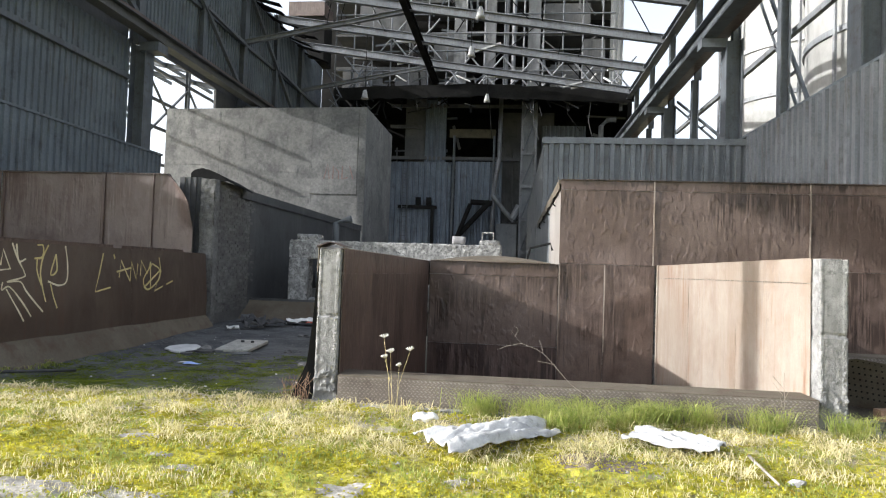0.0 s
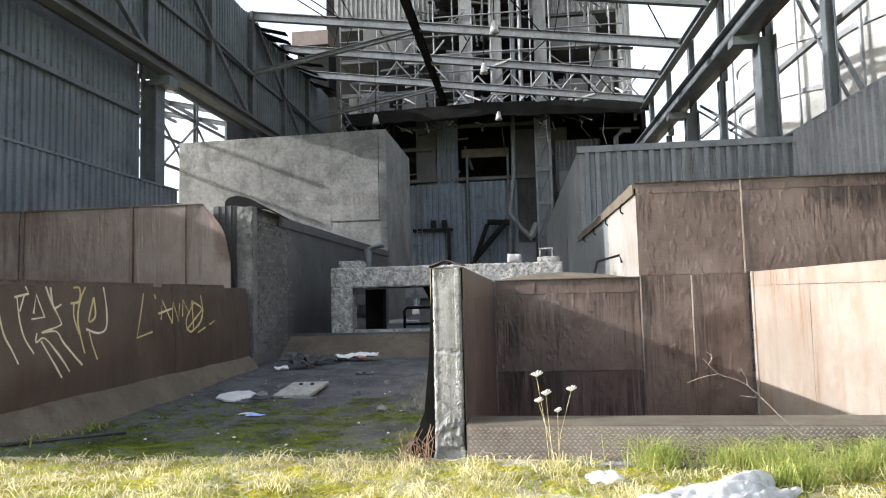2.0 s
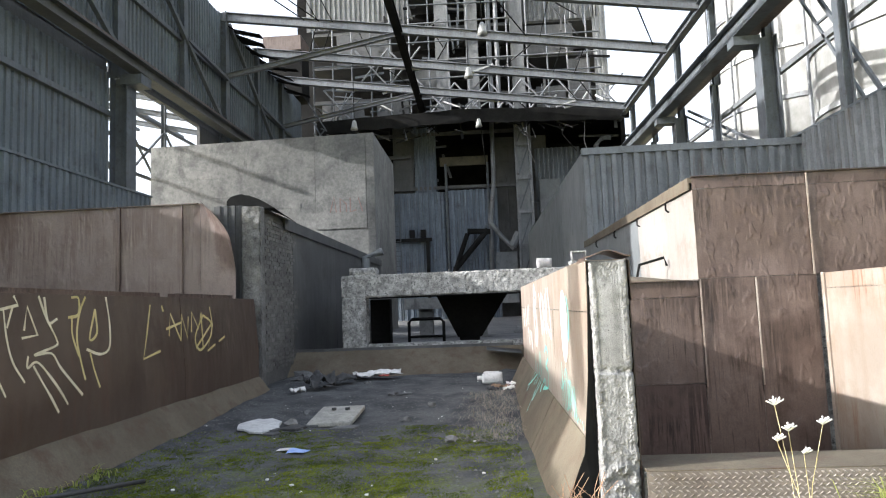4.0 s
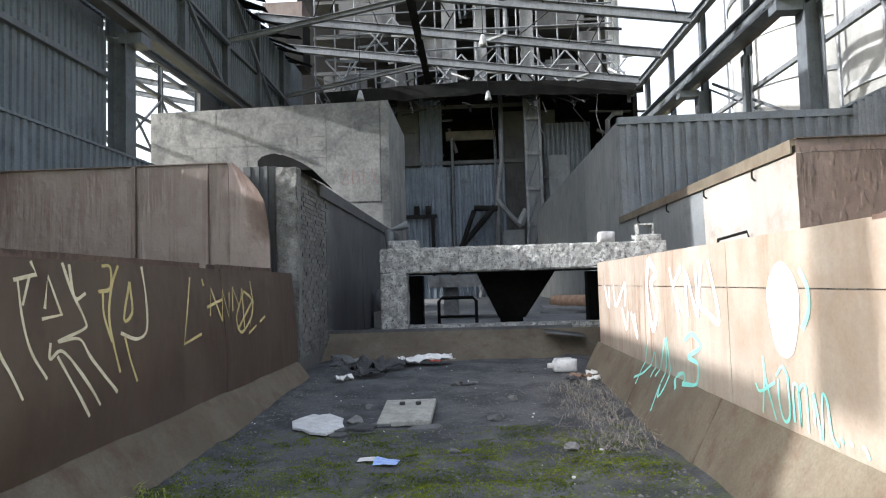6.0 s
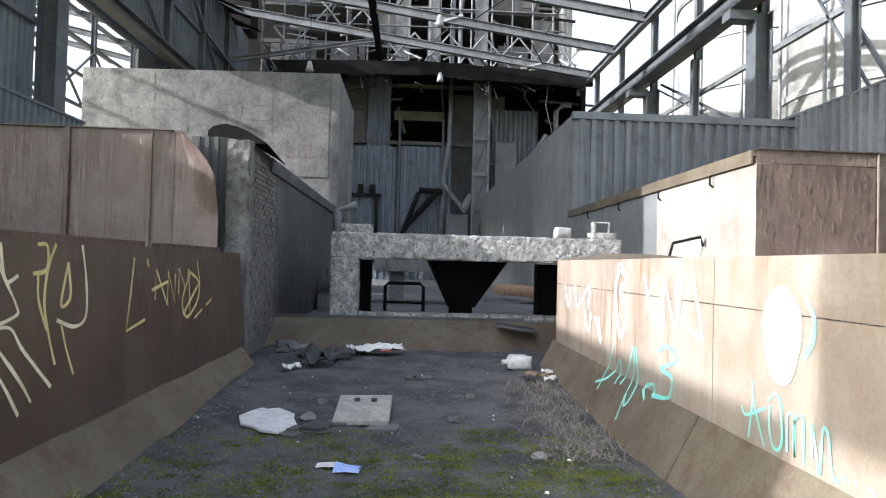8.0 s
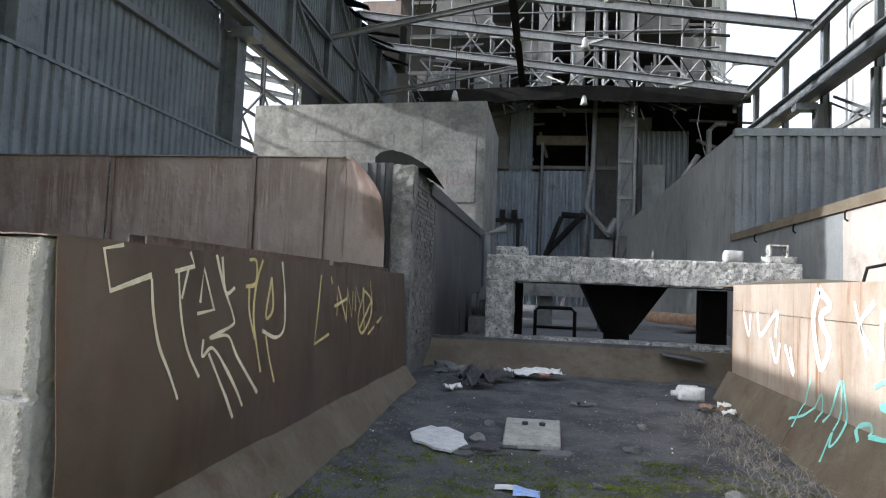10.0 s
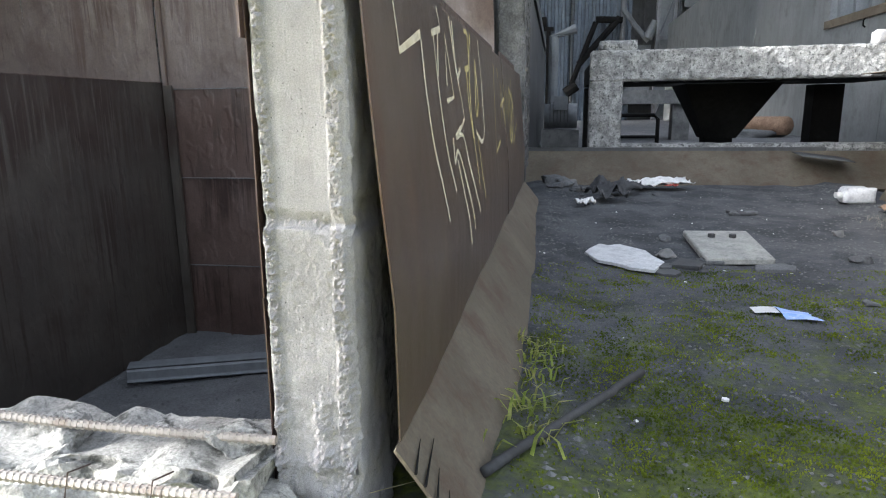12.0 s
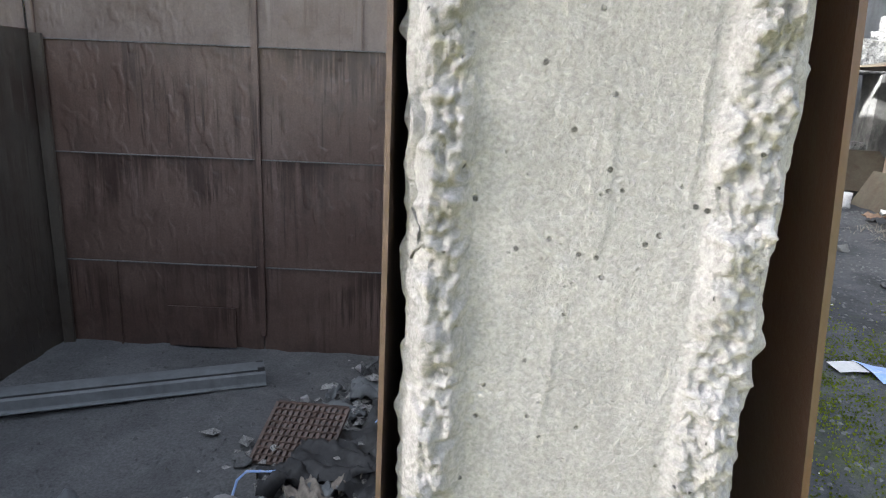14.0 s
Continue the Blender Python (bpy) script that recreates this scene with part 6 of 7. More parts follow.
for i in range(16):
    x, y = random.choice(((-5.62, 11.75), (-5.55, 11.3), (-4.75, 11.3), (-6.2, 15.0), (-6.5, 15.7), (-4.4, 13.8)))
    x, y, r = x + random.uniform(-0.25, 0.25), y + random.uniform(-0.25, 0.25), random.uniform(0.05, 0.14)
    slab_on("flat_scrap", [(x + r * random.uniform(0.5, 1.1) * math.cos(a), y + r * random.uniform(0.5, 1.1) * math.sin(a)) for a in [k * 1.05 for k in range(6)]], bay_z(x, y) + 0.004, random.uniform(0.012, 0.04), random.choice((RUBBER, DUST, PLATE_DARK)), "dark broken flake on the dusty floor", "scrap")["group"] = "flat scraps"


def crumpled(name, cx, cy, z, lx, ly, turn, amp, seed, material, label, category, bulge=0.0, n=22, m=14):
    """A crumpled sheet or sack lying on the ground."""
    rows = []
    c, s = math.cos(turn), math.sin(turn)
    for j in range(m + 1):
        r = []
        for i in range(n + 1):
            u, w = (i / n - 0.5), (j / m - 0.5)
            edge = 1 + 0.16 * noise.noise(Vector((u * 3, w * 3, seed)))
            x, y = u * lx * edge, w * ly * edge * (1 - 0.35 * (u + 0.5))
            fold = 0.6 + 0.8 * noise.noise(Vector((u * 3 + w * 3, w * 4, seed))) + 0.35 * abs(noise.noise(Vector((u * 5 - w * 7, w * 3, seed + 3))))
            fold += 0.3 * abs(noise.noise(Vector((u * 9 + w * 5, w * 9, seed + 5)))) + 0.14 * noise.noise(Vector((u * 23, w * 17, seed + 6)))
            h = amp * fold + bulge * max(0, 1 - (2 * w) ** 2) * max(0, 1 - (1.9 * u) ** 4)
            r.append((cx + x * c - y * s, cy + x * s + y * c, z + 0.005 + h))
        rows.append(r)
    ob = solid(smooth(link(name, sheet(rows), material)), 0.006)
    return tagged(ob, label, category)


crumpled("white_cloth", -5.15, 15.9, bay_z(-5.1, 15.9), 0.95, 0.6, 0.3, 0.17, 1.0, WHITE, "crumpled dirty white cloth on the dusty floor", "cloth")
crumpled("litter_scrap", -5.0, 15.72, bay_z(-5.0, 15.7) + 0.06, 0.2, 0.14, 0.7, 0.05, 33.0, RED_PRINT, "red printed scrap on the white cloth", "litter", 0.01, 8, 6)
crumpled("plastic_sheet", -6.05, 14.7, bay_z(-6, 14.7), 0.5, 0.6, 0.5, 0.22, 4.0, RUBBER, "crumpled dark plastic sheet on the floor", "plastic sheet", 0.08)
crumpled("plastic_sheet", -5.75, 15.3, bay_z(-5.75, 15.3), 0.55, 0.35, 0.1, 0.14, 6.0, RUBBER, "crumpled dark plastic sheet on the floor", "plastic sheet", 0.05)
crumpled("plastic_sheet", -6.35, 14.25, bay_z(-6.3, 14.2), 0.25, 0.2, 0.8, 0.08, 9.0, WHITE, "small crumpled pale plastic bag", "plastic bag")
pk = thing("leaflet", (-5.2, 10.0, bay_z(-5.2, 10)), "blue and white printed leaflet lying open", "leaflet")
zb = bay_z(-5.18, 10.0) + 0.02
part("blue_page", sheet([[(-5.22 + 0.11 * i, 9.86 + 0.1 * j - 0.03 * i, zb + 0.02 * math.sin(i + j)) for i in range(3)] for j in range(4)]), BLUE, pk)
part("white_page", sheet([[(-5.38 + 0.08 * i, 9.98 + 0.07 * j, zb + 0.01 * math.sin(i)) for i in range(3)] for j in range(3)]), WHITE, pk)
jc = thing("plastic_canister", (-2.82, 14.75, bay_z(-2.8, 14.7)), "dented translucent white plastic canister on its side", "canister")
bm = rough_block(-3.02, -2.64, 14.6, 14.9, bay_z(-2.8, 14.7), bay_z(-2.8, 14.7) + 0.2, 0.05, 0.02, 0.03, 31.0, 6)
smooth(part("body", bm, PALE_STONE, jc))
bm = bmesh.new()
zc = bay_z(-2.8, 14.7) + 0.1
tube(bm, [(-3.0, 14.7, zc), (-3.1, 14.68, zc)], 0.04, 8)
part("neck", bm, WHITE, jc)
for i, (x, y, r, m) in enumerate(((-2.75, 13.95, 0.09, PIPE_RUST), (-2.55, 13.6, 0.08, WHITE), (-2.85, 13.7, 0.1, RUBBER), (-2.5, 14.1, 0.07, WHITE), (-2.6, 13.85, 0.06, PIPE_RUST))):
    crumpled("litter_scrap", x, y, bay_z(x, y), r * 2.4, r * 2, i, 0.07, i * 3.0, m, "small crumpled scrap of litter on the floor", "litter", 0.02, 8, 6)["group"] = "litter scraps"
random.seed(21)
for i, (x, y, r) in enumerate(((-5.7, 11.66, 0.1), (-4.07, 11.54, 0.09), (-4.5, 10.35, 0.06), (-3.38, 10.31, 0.08), (-6.6, 15.9, 0.16), (-6.75, 15.6, 0.13), (-6.35, 15.5, 0.11), (-4.57, 13.8, 0.08), (-4.4, 13.9, 0.06), (-3.8, 12.72, 0.07), (-5.29, 15.28, 0.06), (-6.8, 16.1, 0.2), (-6.5, 16.2, 0.14), (-5.62, 12.3, 0.08))):
    tagged(link("stone", rock((x, y, bay_z(x, y) + r * 0.25), r, i * 2.3, 0.55, 2), DUST if i % 3 else CONC_GREY), "grey lump of rubble on the dusty floor", "stone", "rubble lumps")
for i, (x, y) in enumerate(((-3.5, 9.46), (-3.11, 10.32), (-5.05, 8.74), (-4.75, 8.52), (-5.9, 8.6), (-4.0, 8.2), (-3.0, 8.9))):
    slab_on("chip", [(x + 0.024 * math.cos(a) * (0.6 + 0.4 * random.random()), y + 0.019 * math.sin(a)) for a in [k * 1.05 for k in range(6)]], bay_z(x, y) + 0.005, 0.012, WHITE, "small white chip lying on the moss", "chip")["group"] = "white chips"


def scatter(name, n, where, size, material, label, category, seed):
    """Many small stones in one mesh."""
    rng = np.random.default_rng(seed)
    verts, faces = [], []
    base = np.array([(1, 0, 0), (-1, 0, 0), (0, 1, 0), (0, -1, 0), (0, 0, 1), (0, 0, -0.4)], float)
    tri = ((0, 2, 4), (2, 1, 4), (1, 3, 4), (3, 0, 4), (2, 0, 5), (1, 2, 5), (3, 1, 5), (0, 3, 5))
    for _ in range(n):
        x, y, z = where(rng)
        r = size * min(1.7, rng.gamma(2.0, 0.5))
        a = rng.uniform(0, 6.28)
        p = base * (0.6 + 0.7 * rng.random((6, 1))) * r * np.array((1, 0.8, 0.55))
        q = np.column_stack((p[:, 0] * math.cos(a) - p[:, 1] * math.sin(a) + x, p[:, 0] * math.sin(a) + p[:, 1] * math.cos(a) + y, p[:, 2] + z))
        k = len(verts)
        verts.extend(map(tuple, q))
        faces.extend(tuple(k + i for i in f) for f in tri)
    me = bpy.data.meshes.new(name)
    me.from_pydata(verts, [], faces)
    me.materials.append(material)
    return tagged(new(name, me), label, category, "", "stuff")


def in_bay(r):
    x, y = r.uniform(-6.9, -2.6), 7.2 + 9.2 * r.beta(1.1, 1.4)
    return x, y, bay_z(x, y)


def bay_edge(r):
    x, y = (-6.9 + abs(r.normal(0, 0.2))) if r.random() < 0.4 else (-2.6 - abs(r.normal(0, 0.3))), r.uniform(7.2, 16.4)
    return x, y, bay_z(x, y)


def in_pit(r):
    x, y = r.uniform(-12.5, -7.7), r.uniform(7.5, 14.5)
    return x, y, pit_z(x, y)


def pit_heap(r):
    x, y = -8.5 + r.normal(0, 0.42), 12.0 + r.normal(0, 0.9)
    x = min(x, -7.7)
    return x, y, pit_z(x, y) + abs(r.normal(0, 0.07))


def on_ground(r):
    x, y = r.uniform(-9, 5), r.uniform(3, 7)
    return x, y, ground_z(x, y)


scatter("gravel", 9000, in_bay, 0.011, DUST_LIGHT, "fine grey grit strewn over the floor", "gravel", 1)
scatter("gravel", 1300, bay_edge, 0.016, DUST_LIGHT, "grey crumbs along the wall skirts", "gravel", 2)
scatter("crumbs", 70, in_bay, 0.011, WHITE, "scattered pale crumbs on the floor", "crumbs", 3)
scatter("gravel", 1300, in_pit, 0.025, DUST, "coal grit on the pit floor", "gravel", 4)
scatter("rubble", 500, pit_heap, 0.07, CONC_PATCHY, "heap of broken rubble in the pit", "rubble", 5)
scatter("gravel", 700, on_ground, 0.018, CONC, "small stones among the grass", "gravel", 6)

hose = thing("rubber_hose", (-6.6, 8.2, bay_z(-6.6, 8.2)), "length of black rubber hose lying on the moss", "hose")
bm = bmesh.new()
za, zb = bay_z(-6.98, 7.5) + 0.03, bay_z(-6.28, 8.8) + 0.03
tube(bm, [(x, y, max(za + (zb - za) * (y - 7.5) / 1.3, bay_z(x, y) + 0.005)) for x, y in ((-6.98, 7.5), (-6.88, 7.7), (-6.7, 8.02), (-6.68, 8.07), (-6.46, 8.45), (-6.44, 8.51), (-6.28, 8.8))], 0.021, 10)
smooth(part("tube", bm, RUBBER, hose))

# ---- in the left pit ----
ang = thing("steel_gutter", (-11, 13.2, -2.1), "bent dark grey steel gutter section lying in the dust", "gutter")
bm = bmesh.new()
d = Vector((2.6, 1.1, 0)).normalized()
n = Vector((-d.y, d.x, 0))
def gutter_rows(prof):
    return [[tuple(Vector((-12.35, 12.7, -2.28)) + d * (2.85 * i / 8) + n * a + Vector((0, 0, b - 0.05 * i / 8))) for a, b in prof] for i in range(9)]


solid(part("web", sheet(gutter_rows(((-0.17, 0.035), (-0.145, 0.045), (-0.13, 0.07), (-0.12, 0.17), (-0.10, 0.195)))), PLATE, ang, "grey front web with a turned lip"), 0.012)
solid(part("top_flange", sheet(gutter_rows(((-0.094, 0.208), (0.0, 0.222), (0.10, 0.225)))), PLATE, ang), 0.012)
solid(part("back_flange", sheet(gutter_rows(((0.108, 0.215), (0.12, 0.0)))), PLATE, ang), 0.012)
for i_, s_ in ((0.02, 0.0), (2.79, 0.5)):
    q = Vector((-12.35, 12.7, -2.28)) + d * i_
    for a in (-0.10, 0.09):
        fo = part("foot_lug", boxes((-0.03, 0.05, a - 0.012, a + 0.012, 0.0, 0.2)), PLATE_DARK, ang)
        fo.data.transform(Matrix.Translation(q) @ Matrix.Rotation(math.atan2(d.y, d.x), 4, 'Z'))
gr = thing("steel_grate", (-9.0, 12.3, -2.0), "rusty square-hole steel grate leaning in rubble", "grate")
o, du, dv = Vector((-9.35, 12.05, -2.25)), Vector((0.72, -0.1, 0.02)), Vector((0.16, 0.45, 0.38))
for i in range(13):
    bm = bmesh.new()
    bar(bm, o + du * i / 12, o + du * i / 12 + dv, 0.036, 0.03)
    part("long_bar", bm, RUST_DARK, gr)
for i in range(10):
    bm = bmesh.new()
    bar(bm, o + dv * i / 9, o + dv * i / 9 + du, 0.036, 0.028)
    part("cross_bar", bm, RUST_DARK, gr)
for i, (x, y, lx, ly, m) in enumerate(((-8.45, 11.9, 0.9, 0.6, RUBBER), (-8.2, 12.5, 0.8, 0.6, PLATE_DARK), (-8.6, 11.3, 0.7, 0.4, BONE), (-8.3, 13.4, 0.6, 0.4, PLATE), (-10.5, 10.9, 0.6, 0.4, PLATE), (-9.6, 10.6, 0.5, 0.35, PALE_STONE), (-8.9, 11.7, 0.5, 0.4, RUBBER), (-8.15, 11.7, 0.6, 0.5, RUBBER))):
    crumpled("rag", x, y, pit_z(x, y), lx, ly, i * 1.1, 0.2, i * 5.0, m, "dusty crumpled rag on the pit rubble", "rag", 0.05)["group"] = "rags in the pit"
random.seed(71)
for i in range(16):
    x, y = -8.35 + random.uniform(-0.75, 0.45), 12.2 + random.uniform(-1.0, 1.9)
    crumpled("rag", x, y, pit_z(x, y) + random.uniform(0.0, 0.08), random.uniform(0.2, 0.5), random.uniform(0.12, 0.3), i * 0.9, 0.12, 80 + i * 3.0, random.choice((RUBBER, PLATE, PLATE, DUST_LIGHT, PLATE_DARK, BONE)), "torn dusty scrap of sheeting on the pit rubble", "rag", 0.03, 12, 8)["group"] = "rags in the pit"
for i in range(14):
    x, y = -8.6 + random.uniform(-0.9, 0.7), 12.6 + random.uniform(-1.4, 1.8)
    tagged(link("stone", rock((x, y, pit_z(x, y) + 0.05), random.uniform(0.05, 0.12), 200 + i * 1.3, 0.7, 2), random.choice((CONC_GREY, CONC, DUST))), "grey broken lump in the pit rubble", "stone", "lumps in the pit")
for x, y in ((-9.35, 11.55), (-8.3, 12.6)):
    bm = bmesh.new()
    z = pit_z(x, y)
    tube(bm, [(x, y, z + 0.02), (x + 0.03, y + 0.05, z + 0.14), (x + 0.1, y + 0.1, z + 0.2), (x + 0.35, y + 0.12, z + 0.2)], 0.012, 6)
    tagged(link("blue_cord", bm, BLUE), "thin bright blue cord among the rubble", "cord", "blue cords")

# ---- grass, weeds and sacks in the sun ----
def blades(name, n, where, height, width, lean, material, label, category, seed):
    rng = np.random.default_rng(seed)
    verts, faces = [], []
    for _ in range(n):
        x, y, z, k = where(rng)
        h = height * k * rng.uniform(0.5, 1.3)
        a = rng.uniform(0, 2 * math.pi)
        b = a + rng.uniform(-0.6, 0.6)
        l = lean * h * rng.uniform(0.3, 1.4)
        dx, dy = math.cos(b) * l, math.sin(b) * l
        w = width * rng.uniform(0.6, 1.3)
        sx, sy = -math.sin(a) * w, math.cos(a) * w
        i = len(verts)
        verts += [(x - sx, y - sy, z - 0.01), (x + sx, y + sy, z - 0.01), (x - sx * 0.8 + dx * 0.3, y - sy * 0.8 + dy * 0.3, z + h * 0.6), (x + sx * 0.8 + dx * 0.3, y + sy * 0.8 + dy * 0.3, z + h * 0.6), (x + dx, y + dy, z + h * (1 - 0.25 * lean))]
        faces += [(i, i + 1, i + 3, i + 2), (i + 2, i + 3, i + 4)]
    me = bpy.data.meshes.new(name)
    me.from_pydata(verts, [], faces)
    me.materials.append(material)
    return tagged(new(name, me), label, category, "", "stuff")


def patchy(x0, x1, y0, y1, f, cut, seed):
    def where(r):
        while True:
            x, y = r.uniform(x0, x1), r.uniform(y0, y1)
            v = noise.noise(Vector((x * f, y * f, seed)))
            if v > cut:
                return x, y, ground_z(x, y), 0.6 + v
    return where


def tufts(centres, spread):
    def where(r):
        cx, cy = centres[r.integers(len(centres))]
        x, y = cx + r.normal(0, spread), min(7.02, cy + r.normal(0, spread * 0.6))
        return x, y, ground_z(x, y), 1.0
    return where


blades("grass", 30000, patchy(-10.5, 5.5, 3.4, 7.02, 1.6, -0.15, 1), 0.055, 0.005, 1.2, GRASS, "short bright green grass in the moss", "grass", 11)
blades("dry_grass", 9000, patchy(-10.5, 5.5, 5.2, 7.05, 2.6, 0.0, 5), 0.13, 0.0042, 2.4, STRAW, "flattened dry straw-coloured grass", "dry grass", 12)
blades("dry_grass", 5000, patchy(-8, 4, 3.5, 5.6, 1.3, 0.1, 8), 0.06, 0.003, 1.1, STRAW, "thin dry straw in the moss", "dry grass", 13)
blades("grass_tuft", 3600, tufts([(0.3, 6.75), (0.75, 6.85), (1.5, 6.85), (-0.3, 6.85), (0.55, 6.3), (1.95, 6.85), (2.6, 6.8), (3.4, 6.8), (1.15, 6.6), (1.4, 6.85)], 0.115), 0.3, 0.0034, 1.15, TUFT, "lush green grass tufts before the sill", "grass", 14)
blades("grass_tuft", 3800, tufts([(-7.6, 6.75), (-8.0, 6.7), (-8.4, 6.75), (-8.9, 6.6), (-9.4, 6.7), (-7.3, 6.7), (-8.2, 6.3), (-8.7, 6.2), (-7.7, 6.3), (-6.9, 6.75), (-9.9, 6.5)], 0.2), 0.12, 0.0034, 1.3, TUFT, "sunlit grass tufts beside the broken sill", "grass", 15)


blades("dry_grass", 1300, patchy(-7.4, -2.1, 6.35, 7.05, 2.6, -0.1, 3), 0.07, 0.0024, 2.8, STRAW, "pale dry grass along the bay edge", "dry grass", 21)
blades("dry_grass", 1600, patchy(-2.1, 4.0, 5.2, 6.6, 2.0, 0.1, 9), 0.12, 0.0024, 2.4, STRAW, "pale dry grass before the sill", "dry grass", 22)


def straw_mat(r):
    x, y = min(-2.35, -2.85 + r.normal(0, 0.3)), 6.95 + r.normal(0, 0.14)
    return x, y, (ground_z(x, y) if y < 7.1 else bay_z(x, y)) + 0.02, 1.0


blades("dry_grass", 170, straw_mat, 0.10, 0.003, 3.2, STRAW, "long dry grass stems lying over the bay edge", "dry grass", 31)


def low_weeds(r):
    x, y = r.choice((-6.85, -6.95, -6.8)) + r.normal(0, 0.07), r.choice((7.9, 8.7, 9.0, 8.2)) + r.normal(0, 0.12)
    return x, y, bay_z(x, y), 1.0


blades("dry_grass", 2600, patchy(-10.4, -6.6, 5.7, 6.95, 2.2, -0.05, 15), 0.09, 0.0024, 2.8, STRAW, "pale dry stems among the tufts by the broken sill", "dry grass", 51)


def ground_moss(r):
    while True:
        x, y = r.uniform(-9.6, 4.6), r.uniform(3.6, 7.0)
        if noise.noise(Vector((x * 1.9, y * 1.9, 12))) + 0.6 * noise.noise(Vector((x * 7, y * 7, 14))) + r.normal(0, 0.22) > -0.1:
            return x, y, ground_z(x, y), 1.0


blades("moss", 60000, ground_moss, 0.02, 0.009, 0.8, YELLOW_MOSS, "cushions of yellow-green moss on the open ground", "moss", 41)
blades("weeds", 130, low_weeds, 0.09, 0.008, 1.3, GRASS, "small green weeds along the skirt", "weeds", 16)


def moss_tufts(r):
    while True:
        x, y = r.uniform(-6.9, -2.6), r.uniform(7.1, 11.3)
        if noise.noise(Vector((x * 1.4, y * 1.4, 2))) + 0.7 * noise.noise(Vector((x * 6, y * 6, 4))) + r.normal(0, 0.28) > -0.08 + 0.16 * (y - 7.1) / 2:
            return x, y, bay_z(x, y), 1.0


blades("moss", 60000, moss_tufts, 0.011, 0.005, 0.6, MOSS, "short green moss on the bay floor", "moss", 17)


def twig_place(r):
    x, y = -2.85 + r.normal(0, 0.22), r.uniform(10.2, 13.6)
    return min(x, -2.5), y, bay_z(x, y), 1.0


blades("dry_twigs", 900, twig_place, 0.11, 0.003, 3.2, BONE, "dry twigs and straw swept against the wall", "twigs", 18)

crumpled("plastic_sack", -0.12, 5.75, 0.0, 1.25, 0.62, 0.68, 0.09, 2.0, SACK, "crumpled white woven plastic sack on the grass", "sack", 0.09, 56, 34)["group"] = "white sacks"
crumpled("plastic_sack", 1.5, 6.0, 0.0, 0.75, 0.62, -0.5, 0.08, 7.0, SACK, "flat torn white plastic sack in the grass", "sack", 0.03, 44, 30)["group"] = "white sacks"
crumpled("plastic_sack", -0.8, 6.3, 0.0, 0.25, 0.18, 0.2, 0.06, 12.0, WHITE, "small crumpled white plastic bag on the grass", "sack", 0.05, 12, 8)["group"] = "white sacks"
slab_on("flat_stone", [(-7.68, 6.8), (-7.46, 6.73), (-7.34, 6.86), (-7.45, 6.98), (-7.62, 6.96)], 0.02, 0.03, CONC_GREY, "flat grey stone flake at the post foot", "stone")
for i, (x, y, r) in enumerate(((-8.1, 6.75, 0.1), (-8.25, 6.62, 0.07), (-6.98, 6.98, 0.09), (-7.12, 6.9, 0.06), (2.16, 5.1, 0.06), (-7.55, 6.98, 0.08), (3.62, 6.9, 0.12))):
    tagged(link("stone", rock((x, y, ground_z(x, y) + r * 0.2), r, 40 + i * 2.1, 0.6, 2), CONC), "pale broken stone lying in the grass", "stone", "stones in the grass")
br = slab_on("loose_brick", [(3.95, 7.35), (4.2, 7.4), (4.18, 7.52), (3.93, 7.47)], 0.05, 0.12, PIPE_RUST, "red-brown loose brick beside the post", "brick")

fl = thing("dried_flower", (-1.19, 6.5, 0.0), "dried pale umbel flower on thin stalks", "plant")
for i, (x, z, h) in enumerate(((-1.28, 0.79, 0.036), (-1.21, 0.64, 0.03), (-1.01, 0.67, 0.03), (-1.27, 0.58, 0.026), (-1.12, 0.5, 0.02))):
    bm = bmesh.new()
    tube(bm, [(-1.19 + 0.02 * i, 6.5, -0.03), (-1.19 + (x + 1.19) * 0.35 + 0.01 * i, 6.5, z * 0.5), (x, 6.5 + 0.01 * i, z)], 0.0024, 5, 0.0016)
    st = part("stalk", bm, STRAW, fl)
    bm = bmesh.new()
    for k in range(14):
        a, r = k * 2.4, 1.5 * h * math.sqrt(k / 14)
        tube(bm, [(x, 6.5 + 0.01 * i, z), (x + r * math.cos(a), 6.5 + r * math.sin(a), z + 0.025 + 0.01 * (k % 3))], 0.002, 4, 0.005)
    part("umbel", bm, WHITE, st, "pale dried flower head")
bt = thing("dead_branch", (1.0, 6.75, 0.1), "thin bare pale branch leaning over the sill", "branch")
for pts in ([(1.15, 6.7, 0.0), (0.85, 6.6, 0.25), (0.61, 6.5, 0.42), (0.33, 6.5, 0.71), (0.12, 6.5, 0.8), (0.01, 6.5, 0.92)], [(0.12, 6.5, 0.8), (0.0, 6.52, 0.77), (-0.12, 6.5, 0.73)], [(0.33, 6.5, 0.71), (0.32, 6.48, 0.76), (0.29, 6.5, 0.84)], [(0.45, 6.5, 0.6), (0.36, 6.5, 0.62), (0.27, 6.5, 0.63)], [(0.05, 6.5, 0.87), (0.08, 6.5, 0.93), (0.04, 6.5, 0.97)]):
    bm = bmesh.new()
    tube(bm, catmull(pts, 4), 0.0045 if len(pts) > 4 else 0.0028, 6, 0.0015)
    part("twig", bm, BONE, bt)
bt = thing("dead_weed", (2.75, 6.85, 0.0), "thin dry reddish weed before the sill", "plant")
random.seed(31)
for i in range(6):
    bm = bmesh.new()
    z = 0.08 + 0.07 * i
    tube(bm, [(2.75, 6.85, z), (2.75 + random.uniform(-0.14, 0.14), 6.83, z + 0.12)], 0.003, 4, 0.002)
    part("twig", bm, BONE, bt)
bm = bmesh.new()
